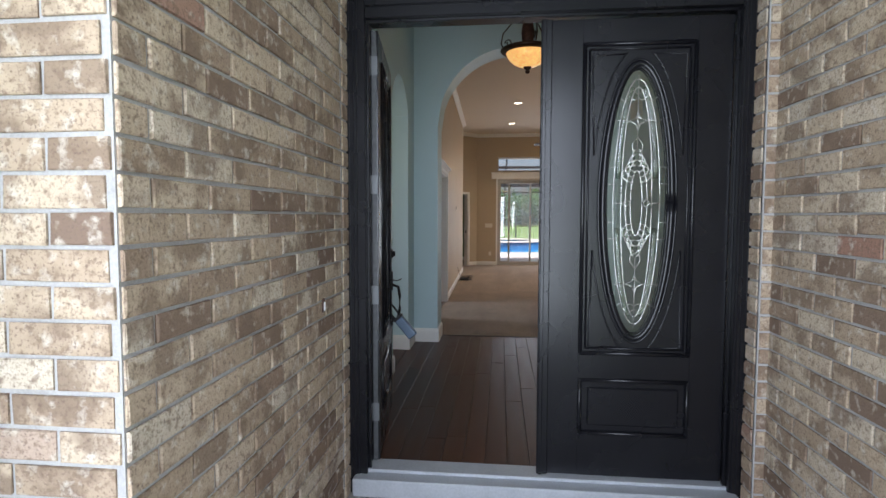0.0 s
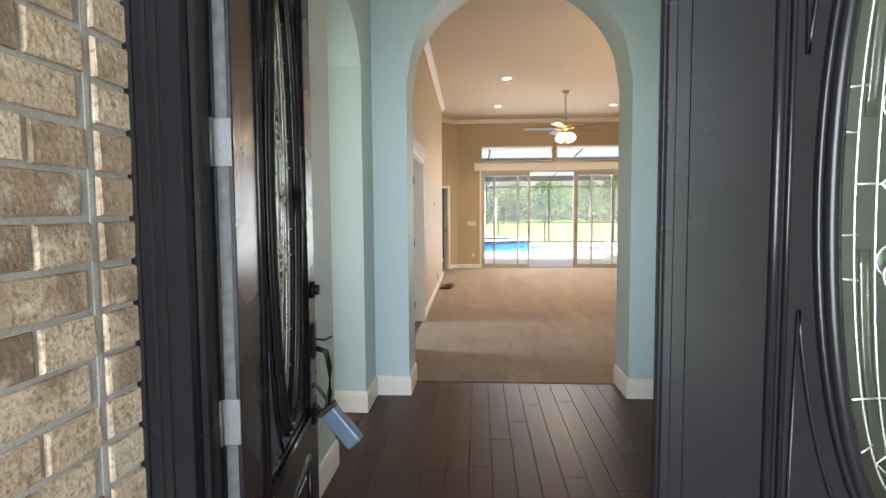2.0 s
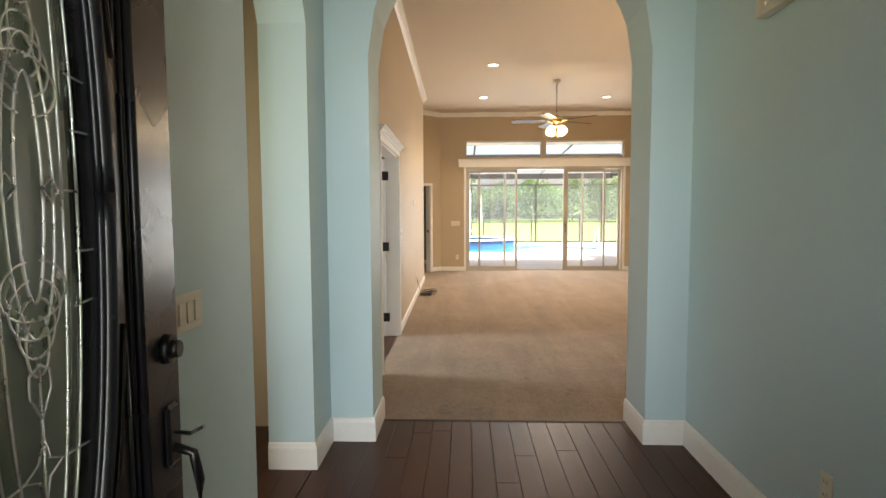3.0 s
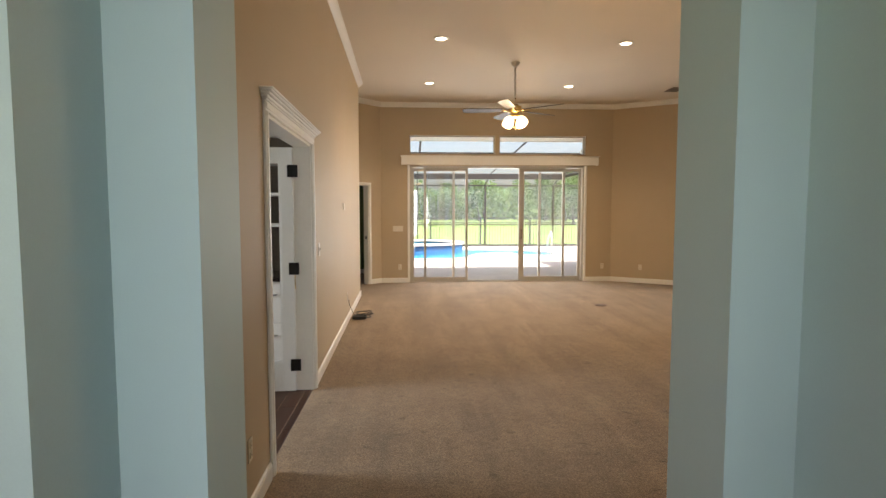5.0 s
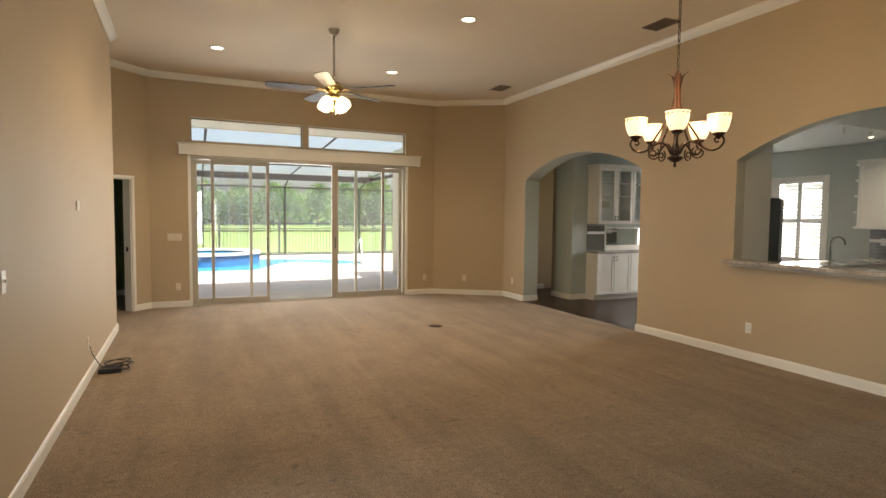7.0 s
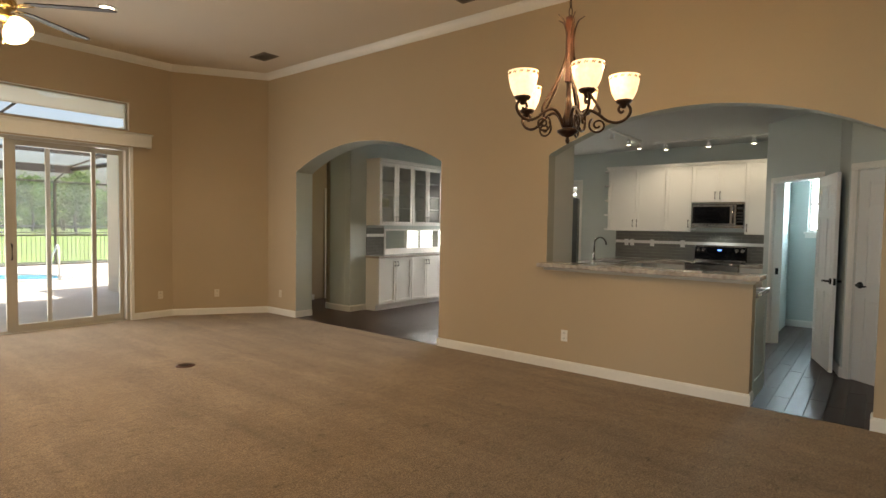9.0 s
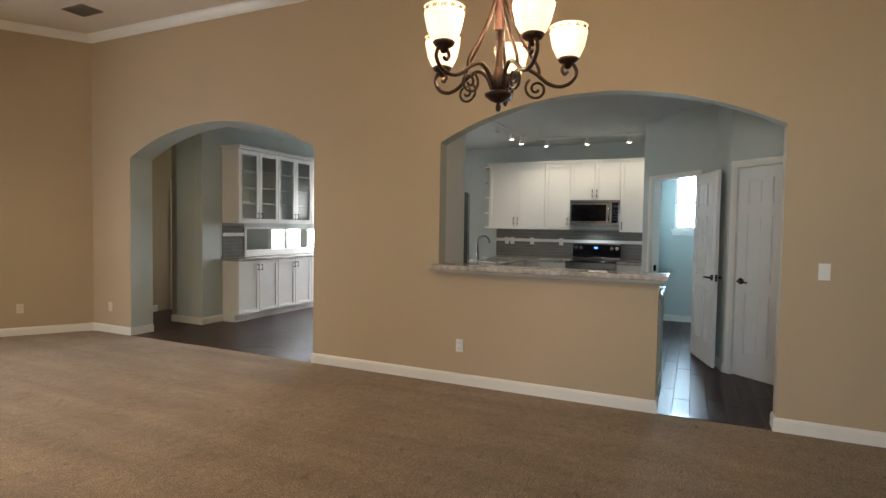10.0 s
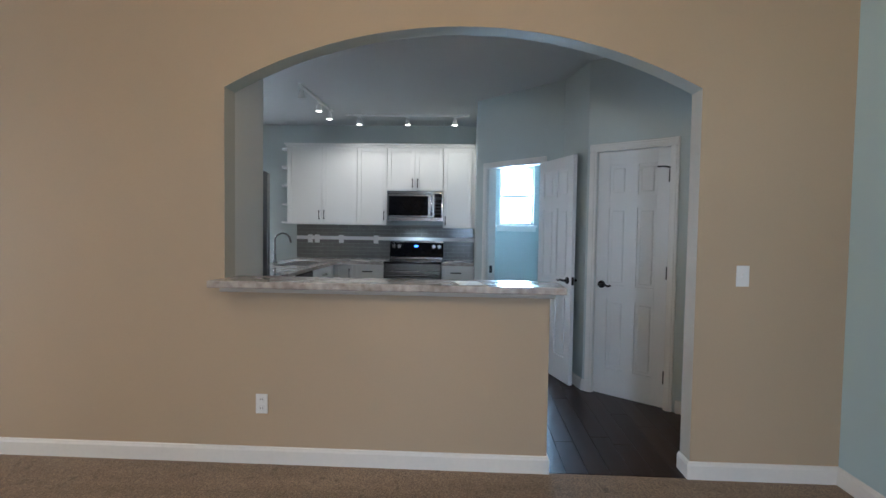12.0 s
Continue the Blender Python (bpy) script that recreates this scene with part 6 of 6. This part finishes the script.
def buffet():
    for k in range(3):
        x = 6.745 + 0.80 * k
        base_unit("buffet_cabinet", "white shaker buffet base cabinet with two doors", pose(x, 14.86, 0), 0.80, 0.296,
                  [(0.003, 0.11, 0.398, 0.865, (0.365, 0.77, 0.075, True)), (0.402, 0.11, 0.797, 0.865, (0.435, 0.77, 0.075, True))], "buffet base cabinets")
        c = thing("glass_cabinet", "white wall cabinet with glass doors and shelves", "cabinet", pose(x, 14.86, 0), "buffet wall cabinets")
        bm = boxed(0.001, 0, 1.415, 0.02, 0.296, 2.455)
        box(bm, 0.78, 0, 1.415, 0.799, 0.296, 2.455), box(bm, 0.02, 0, 1.415, 0.78, 0.296, 1.44), box(bm, 0.02, 0, 2.435, 0.78, 0.296, 2.455), box(bm, 0.02, 0.285, 1.44, 0.78, 0.296, 2.435)
        part("carcass", bm, CAB, c)
        for z in (1.70, 1.93, 2.17):
            part("shelf", boxed(0.02, 0.03, z, 0.78, 0.284, z + 0.016), CAB, c)
        shaker(c, 0.003, 1.425, 0.398, 2.445, 0, True, (0.365, 1.525, 0.075, True))
        shaker(c, 0.402, 1.425, 0.797, 2.445, 0, True, (0.435, 1.525, 0.075, True))
    t = thing("buffet_cornice", "white cornice along the top of the wall cabinets", "trim", kind="structure")
    part("cornice", box(boxed(6.735, 14.82, 2.455, 9.145, 15.158, 2.482, bev=0.004), 6.722, 14.805, 2.482, 9.15, 15.158, 2.51, bev=0.004), CAB, t)
    slab_top("granite_slab", "dark-edged granite slab covering the buffet cabinets", [(6.73, 14.825), (9.15, 14.825), (9.15, 15.157), (6.73, 15.157)], 0.872, 0.905)
    mr = thing("framed_mirror", "white-framed mirror panel over the buffet top", "mirror", pose(7.16, 15.157, 0.91))
    for x0, x1, z0, z1 in ((0, 0.03, 0, 0.44), (1.95, 1.98, 0, 0.44), (0.03, 1.95, 0, 0.10), (0.03, 1.95, 0.415, 0.44)):
        part("frame", boxed(x0, -0.025, z0, x1, 0, z1, bev=0.003), CAB, mr)
    part("mirror_glass", boxed(0.03, -0.012, 0.10, 1.95, -0.008, 0.415), MIRROR, mr)
    jar = thing("storage_jar", "cream jar with a green lattice pattern on a shelf", "jar", pose(6.98, 14.97, 1.716))
    part("jar_body", lathe(bmesh.new(), [(0, 0), (0.06, 0.0), (0.072, 0.02), (0.074, 0.12), (0.06, 0.15), (0, 0.15)], 24), mat("cream_ceramic", (0.75, 0.72, 0.58), 0.3, v=0.05, b=0), jar)
    bm = bmesh.new()
    for k in range(10):
        for sgn in (-1, 1):
            tube(bm, [(0.0755 * math.cos(0.63 * k + sgn * i * 0.16), 0.0755 * math.sin(0.63 * k + sgn * i * 0.16), 0.02 + i * 0.0125) for i in range(9)], 0.0035, 5)
    part("lattice", bm, mat("olive_glaze", (0.30, 0.34, 0.10), 0.4, b=0), jar, "olive green lattice pattern")


buffet()

# ---- garden side ----
PD = -0.06
structure("pool_deck", boxed(-12, 17.005, -0.3, 14, 30.2, PD), CONCRETE, "pale paver pool deck in full sun", "deck")
SHORE = [(-7, 23.0), (-2, 22.9), (0.8, 23.0), (1.7, 23.2), (2.1, 24.0), (2.6, 25.0), (3.5, 25.1), (4.2, 24.4), (4.9, 24.2), (5.3, 24.7), (5.1, 25.8), (3.7, 26.9), (1.5, 27.3), (-7, 27.3), (-7, 23.0)]
SHORE = [q[:2] for q in smooth([(*q, 0.0) for q in SHORE], 4)][:-1]
structure("pool_water", prism(bmesh.new(), SHORE, pose(0, 0, PD - 0.03), 0.034), WATER, "bright blue swimming pool water", "water")
structure("pool_coping", tube(bmesh.new(), [(*q, PD + 0.012) for q in SHORE + SHORE[:1]], 0.13, 6, flat=0.14), CONCRETE, "pale stone coping round the pool", "coping")
spa = thing("raised_spa", "raised spa with blue tiled wall beside the pool", "spa", pose(0.25, 26.2, -0.17))
part("tiled_wall", lathe(bmesh.new(), [(1.75, -0.2), (1.75, 0.42), (1.72, 0.44), (1.4, 0.44)], 40), POOLTILE, spa)
part("rim", lathe(bmesh.new(), [(1.35, 0.44), (1.36, 0.50), (1.80, 0.50), (1.80, 0.44)], 40), CONCRETE, spa)
part("spa_water", lathe(bmesh.new(), [(0, 0.40), (1.4, 0.40)], 40), WATER, spa)
rail = thing("pool_rail", "white tubular pool handrail", "handrail", pose(4.95, 24.1, PD))
part("rail", tube(bmesh.new(), [(0, 0, 0), (0, 0.02, 0.75), (0, 0.12, 0.85), (0, 0.5, 0.6), (0, 0.8, 0.1)], 0.024, 10), PLATEW, rail)

structure("lanai_ceiling", boxed(-8, 17.006, 3.32, 10, 19.45, 3.45), mat("cream_porch_paint", (0.78, 0.72, 0.62), 0.8, v=0.04), "cream covered porch ceiling", "ceiling")
structure("lanai_fascia", boxed(-8, 19.45, 3.31, 10, 19.53, 3.55, bev=0.01), STUCCO, "cream fascia of the porch roof", "fascia")
structure("wall_lanai_east", boxed(5.0, 17.2, -0.26, 10.3, 21.2, 3.30), STUCCO, "cream stucco wall beside the covered porch", "wall")
structure("wall_lanai_west", boxed(-8.2, 17.006, -0.26, -3.5, 17.3, 3.2), STUCCO, "cream stucco house wall", "wall")
porch_fan = thing("porch_ceiling_vent", "white round vent in the porch ceiling", "air vent", pose(3.3, 18.2, 3.32))
part("vent", lathe(bmesh.new(), [(0, -0.03), (0.08, -0.03), (0.10, -0.015), (0.16, -0.03), (0.18, -0.012), (0.25, -0.025), (0.27, 0)], 28), TRIM, porch_fan)


def cage():
    c = thing("pool_enclosure", "bronze aluminium screen enclosure over the pool deck", "enclosure", pose(0, 0, 0))
    eave, ridge, back = (29.35, 2.65), (27.8, 3.04), (19.55, 3.54)   # (y, z) along the screened roof
    for x in (-11.7, -8.7, -5.7, -2.7, 0.3, 3.3, 6.35, 9.4, 12.5):
        part("post", boxed(x - 0.03, 29.3, PD, x + 0.03, 29.4, 2.62, bev=0.004), CAGE, c)
        part("rafter", tube(bmesh.new(), [(x, *eave), (x, *ridge), (x, *back)], 0.032, 4), CAGE, c)
    for z0, z1 in ((2.60, 2.66), (0.88, 0.93), (PD, PD + 0.05)):
        part("beam", boxed(-12, 29.31, z0, 13, 29.39, z1, bev=0.004), CAGE, c)
    part("ridge_beam", boxed(-12, 27.74, 2.82, 6.4, 27.86, 3.05, bev=0.008), CAGE, c, "deep dark bronze carrying beam")
    part("hip_beam", tube(bmesh.new(), [(6.35, 27.8, 2.95), (8.2, 24.0, 3.35), (9.9, 19.6, 3.52)], 0.07, 4), CAGE, c)
    for y, z in ((25.2, 3.18), (22.6, 3.31)):
        part("purlin", boxed(-12, y - 0.025, z - 0.05, 13, y + 0.025, z + 0.05), CAGE, c)
    part("screen", boxed(-12, 29.349, PD, 13, 29.351, 2.60), SCREEN, c, "fine grey insect screen")
    bm = bmesh.new()
    for (y0, z0), (y1, z1) in ((eave, ridge), (ridge, back)):
        bm.faces.new([bm.verts.new(v) for v in ((-12, y0, z0), (13, y0, z0), (13, y1, z1), (-12, y1, z1))])
    part("roof_screen", bm, SCREEN, c, "fine grey insect screen overhead")


cage()


def fence():
    f = thing("garden_fence", "black metal picket fence along the lawn", "fence", pose(0, 31.5, -0.26), kind="")
    for z in (0.12, 1.18, 1.41):
        part("rail", boxed(-16, -0.02, z, 18, 0.02, z + 0.045), FENCE, f)
    bm0 = boxed(-0.035, -0.035, 0, 0.035, 0.035, 1.50, bev=0.004)
    me = link_mesh("post", bm0, FENCE, f)
    me.location = (-16, 0, 0)
    for k in range(1, 15):
        o = new("post", me.data)
        o.parent, o.location = f, (-16 + 2.42 * k, 0, 0)
    p = link_mesh("picket", boxed(-0.008, -0.008, 0.08, 0.008, 0.008, 1.43), FENCE, f)
    p.location = (-15.9, 0, 0)
    for k in range(1, 250):
        o = new("picket", p.data)
        o.parent, o.location = f, (-15.9 + 0.135 * k, 0, 0)


fence()


def tree(name, label, seed, h, spread, pine=False):
    rnd = random.Random(seed)
    t = thing(name, label, "tree", group="trees beyond the lawn")
    pts = [(0.15 * math.sin(i * 0.9 + seed), 0.15 * math.cos(i * 1.1 + seed), h * 0.92 * i / 7) for i in range(8)]
    bm = tube(bmesh.new(), pts, 0.022 * h, 8, taper=0.18)
    tips = []
    for k in range(9 if pine else 12):
        g = rnd.uniform(0, 6.28)
        z0 = h * rnd.uniform(0.42 if pine else 0.22, 0.85)
        ln = spread * rnd.uniform(0.55, 1.0) * (1.15 - z0 / h)
        e = (math.cos(g) * ln, math.sin(g) * ln, z0 + ln * 0.45)
        tube(bm, [(0, 0, z0), (e[0] * 0.5, e[1] * 0.5, z0 + ln * 0.12), e], 0.006 * h, 5, taper=0.3)
        tips.append(Vector(e)), tips.append(Vector((e[0] * 0.6, e[1] * 0.6, z0 + ln * 0.3)))
    tips.append(Vector((0, 0, h * 0.95)))
    part("trunk", bm, BARK, t)
    verts, faces = [], []
    for tip in tips:
        for _ in range(120):
            c = tip + Vector((rnd.gauss(0, 1), rnd.gauss(0, 1), rnd.gauss(0, 0.7))) * spread * 0.22
            s = spread * rnd.uniform(0.035, 0.075)
            a, b = Vector((rnd.gauss(0, 1), rnd.gauss(0, 1), rnd.gauss(0, 1))).normalized() * s, Vector((rnd.gauss(0, 1), rnd.gauss(0, 1), rnd.gauss(0, 1))).normalized() * s
            i = len(verts)
            verts += [c - a, c + b, c + a, c - b]
            faces.append((i, i + 1, i + 2, i + 3))
    me = bpy.data.meshes.new("crown")
    me.from_pydata([tuple(v) for v in verts], [], faces)
    me.materials.append(LEAF)
    cr = new("crown", me)
    cr.parent = t
    return t


kinds = [tree("oak_tree", "broad green oak tree beyond the lawn", 3, 6.2, 4.2), tree("pine_tree", "tall thin pine tree at the edge of the woods", 8, 7.2, 2.8, True), tree("oak_tree", "dense green shade tree at the wood's edge", 21, 5.2, 4.2)]
rnd = random.Random(11)
spots_t = []
for k in range(64):
    x = -75 + 190 * (k + rnd.uniform(-0.4, 0.4)) / 64
    spots_t.append((x, 100 + rnd.uniform(-8, 26)))
for k in range(56):
    spots_t.append((-95 + 240 * (k + rnd.uniform(-0.4, 0.4)) / 56, 132 + rnd.uniform(-6, 14)))
spots_t += [(-7, 62), (-13, 70), (22, 78), (40, 74)]
for k, (x, y) in enumerate(spots_t):
    src = kinds[rnd.choice((0, 1, 1, 2, 2))]
    m = pose(x, y, -0.26, 0, 0, rnd.uniform(0, 360))
    if k < 3:
        kinds[k].matrix_world = m
    else:
        copy_thing(src, m)
hedge_v, hedge_f = [], []
for k in range(9000):
    c = Vector((rnd.uniform(-90, 130), rnd.uniform(112, 124), -0.2 + abs(rnd.gauss(0, 2.4))))
    a, b = (Vector((rnd.gauss(0, 1), rnd.gauss(0, 1), rnd.gauss(0, 1))).normalized() * rnd.uniform(0.5, 1.0) for _ in range(2))
    i = len(hedge_v)
    hedge_v += [tuple(c - a), tuple(c + b), tuple(c + a), tuple(c - b)]
    hedge_f.append((i, i + 1, i + 2, i + 3))
me = bpy.data.meshes.new("undergrowth")
me.from_pydata(hedge_v, [], hedge_f)
me.materials.append(LEAF)
tagged(new("undergrowth", me), "dense green undergrowth at the edge of the woods", "undergrowth", "", "stuff")

# ---- brickwork, boards and tiles, piece by piece ----
COURSE, BL, BH, JT = 0.0805, 0.240, 0.069, 0.0115


def brick_mesh(l, h, d, seed):
    rnd = random.Random(seed)
    j = lambda s=0.0022: rnd.uniform(-s, s)
    bm = bmesh.new()
    ring0 = [bm.verts.new(c) for c in ((0, 0, 0), (l, 0, 0), (l, 0, h), (0, 0, h))]
    ring1 = [bm.verts.new((x + j(), -d + 0.0025, z + j())) for x, z in ((0, 0), (l, 0), (l, h), (0, h))]
    e = 0.0045
    ring2 = [bm.verts.new((x + j(), -d + j(0.001), z + j())) for x, z in ((e, e), (l / 2, e * 0.7), (l - e, e), (l - e, h - e), (l / 2, h - e * 0.7), (e, h - e))]
    for i in range(4):
        bm.faces.new((ring0[i], ring0[(i + 1) % 4], ring1[(i + 1) % 4], ring1[i]))
    a, b = ring1, ring2
    bm.faces.new((a[0], a[1], b[2], b[1], b[0])), bm.faces.new((a[1], a[2], b[3], b[2])), bm.faces.new((a[2], a[3], b[5], b[4], b[3])), bm.faces.new((a[3], a[0], b[0], b[5]))
    bm.faces.new(b)
    bm.normal_update()
    me = bpy.data.meshes.new("brick")
    bm.to_mesh(me)
    bm.free()
    me.materials.append(BRICK)
    return me


FULL = [brick_mesh(BL, BH, 0.0085, s) for s in range(6)]
HALF = [brick_mesh(0.10, BH, 0.0085, 20 + s) for s in range(4)]
cache = {}


def brick_wall(name, label, p0, p1, z0, z1, thick, shift, body0=0.0):
    """A wall with its brick face on the line p0-p1, to the right of the way."""
    m = along(p0, p1)
    ln = math.hypot(p1[0] - p0[0], p1[1] - p0[1])
    bm = boxed(body0, 0, z0, ln, thick, z1)
    bm.transform(m)
    w = structure(name, bm, MORTAR, label, "wall")
    rnd = random.Random(name)
    rows = int((z1 - z0) / COURSE)
    for r in range(rows):
        z = z0 + r * COURSE + JT / 2
        x = JT / 2
        first_len = (0.10 if (r + shift) % 2 else BL) if ln > 0.3 else ln - JT
        while x < ln - 0.03:
            l = min(first_len if x < 0.05 else BL, ln - x - JT / 2)
            if l < 0.025:
                break
            if abs(l - BL) < 1e-4:
                me = rnd.choice(FULL)
            elif abs(l - 0.10) < 1e-4:
                me = rnd.choice(HALF)
            else:
                key = (round(l, 3), rnd.randrange(3))
                if key not in cache:
                    cache[key] = brick_mesh(l, BH, 0.0085, hash(key) % 1000)
                me = cache[key]
            o = new("brick", me)
            o.parent = w
            o.matrix_local = m @ pose(x, rnd.uniform(-0.0015, 0.0015), z + rnd.uniform(-0.001, 0.001), 0, rnd.uniform(-0.25, 0.25), 0)
            x += l + JT
    return w


brick_wall("brick_wall_west", "buff and brown brick side wall of the porch", (-0.73, 2.16), (-0.73, 3.80), -0.11, 2.72, 0.10, 0, 0.101)
brick_wall("brick_wall_facade", "buff brick front wall beside the porch", (-1.75, 2.16), (-0.73, 2.16), -0.11, 2.72, 0.10, 1)
brick_wall("brick_pier_west", "narrow brick return beside the door frame", (-0.79, 3.80), (-0.728, 3.80), -0.11, 2.6, 0.02, 0)
brick_wall("brick_reveal_west", "narrow brick reveal beside the door frame", (-0.728, 3.81), (-0.728, 3.93), -0.11, 2.6, 0.05, 1)
brick_wall("brick_wall_east", "buff and brown brick side wall of the porch", (1.375, 3.80), (1.375, 1.86), -0.11, 2.72, 0.10, 1)
brick_wall("brick_pier_east", "narrow brick return beside the door frame", (1.322, 3.80), (1.385, 3.80), -0.11, 2.6, 0.02, 0)
brick_wall("brick_reveal_east", "narrow brick reveal beside the door frame", (1.322, 3.93), (1.322, 3.81), -0.11, 2.6, 0.05, 1)
structure("porch_soffit", boxed(-1.8, 1.9, 2.60, 1.6, 4.05, 2.72), CEILW, "white porch soffit", "ceiling")


def plank_floor(name, label, x0, y0, x1, y1, across, wide, material, longest, seed, z=-0.012, tagging=("floor",)):
    """Boards running along y, or along x where across is set."""
    base = structure(name, boxed(x0, y0, z - 0.03, x1, y1, z - 0.001), JOINT, label, "floor")
    rnd = random.Random(seed)
    u0, u1, v0, v1 = (y0, y1, x0, x1) if across else (x0, x1, y0, y1)
    made = {}
    u = u0
    k = 0
    while u < u1 - 0.01:
        w = min(wide, u1 - u)
        v = v0 - rnd.uniform(0, 0.8) * longest
        while v < v1:
            l = rnd.choice((0.6, 0.8, 1.0)) * longest
            a, b = max(v, v0), min(v + l, v1)
            if b - a > 0.02:
                key = (round(b - a, 4), round(w, 3))
                if key not in made:
                    bm = boxed(0, 0, 0, (key[0] if across else key[1]) - 0.0016, (key[1] if across else key[0]) - 0.0012, 0.013)
                    es = [e for e in bm.edges if min(q.co.z for q in e.verts) > 0.012]
                    bmesh.ops.bevel(bm, geom=es, offset=0.0018, segments=1, affect="EDGES")
                    me = bpy.data.meshes.new("plank")
                    bm.to_mesh(me)
                    bm.free()
                    me.materials.append(material)
                    made[key] = me
                o = new("plank", made[key])
                o.parent = base
                o.location = (a, u, z) if across else (u, a, z)
            v += l
        u += wide
        k += 1
    return base


plank_floor("floor_foyer", "dark hand-scraped hardwood plank floor", -0.88, 4.10, 1.33, 7.40, False, 0.127, WOOD, 2.3, 4)
plank_floor("floor_side_hall", "dark hardwood plank floor of the side hall", -2.3, 4.10, -0.885, 7.3, False, 0.127, WOOD, 1.25, 6)
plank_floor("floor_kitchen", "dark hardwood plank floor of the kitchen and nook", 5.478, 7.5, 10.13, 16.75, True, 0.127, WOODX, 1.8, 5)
plank_floor("floor_office", "dark hardwood plank floor of the office", -3.4, 7.4, -0.80, 11.0, False, 0.127, WOOD, 1.6, 7)
part_casing = thing("passage_casing", "white casing at the end of the passage", "door casing", pose(7.12, 16.70, 0), kind="structure")
part("casing", boxed(0, -0.018, 0, 0.07, 0, 2.1, bev=0.004), TRIM, part_casing)
structure("carpet_edge", boxed(-0.60, 7.378, -0.008, 1.07, 7.405, 0.004, bev=0.003), RUBBER, "dark transition strip at the carpet", "trim")


def splash(name, label, m, ln, z0, z1, band):
    """Grey glass tiles in running bond with a pale band across."""
    base = structure(name, boxed(0, 0.004, z0, ln, 0.010, z1), mat("pale_grout_" + name, (0.30, 0.30, 0.28), 0.8), label, "backsplash")
    base.matrix_world = m
    tw, thh = 0.15, 0.052
    tile = link_mesh("tile", boxed(0.001, 0, 0.001, tw - 0.002, 0.005, thh - 0.002, bev=0.001), SPLASH, base)
    tile.location = (0, 0, z0)
    rows = int((z1 - z0) / thh)
    bz = None
    for r in range(rows):
        z = z0 + r * thh
        if z <= band < z + thh:
            bz = z
            part("listello", boxed(0, -0.003, z + 0.001, ln, 0.004, z + thh - 0.002, bev=0.003), PLATEW, base, "pale raised border strip")
            continue
        x = -0.075 if r % 2 else 0.0
        while x < ln - 0.02:
            if x >= 0 and x + tw <= ln and not (r == 0 and x == 0):
                o = new("tile", tile.data)
                o.parent, o.location = base, (x, 0, z)
            elif x < 0 or x + tw > ln:
                a, b = max(0, x), min(ln, x + tw)
                if b - a > 0.01:
                    o = link_mesh("tile", boxed(a + 0.001, 0, z + 0.001, b - 0.001, 0.005, z + thh - 0.001), SPLASH, base)
            x += tw


splash("backsplash_range", "grey glass subway tile backsplash with a white band", pose(10.118, 12.2, 0, 0, 0, -90), 2.54, 0.914, 1.40, 1.19)
splash("backsplash_return", "grey glass subway tile backsplash", pose(9.66, 9.662, 0, 0, 0, 180) @ pose(-0.46, 0, 0), 0.46, 0.914, 1.365, 1.19)
splash("backsplash_buffet", "grey glass subway tile backsplash behind the buffet", pose(6.745, 15.146, 0), 0.41, 0.908, 1.41, 1.27)
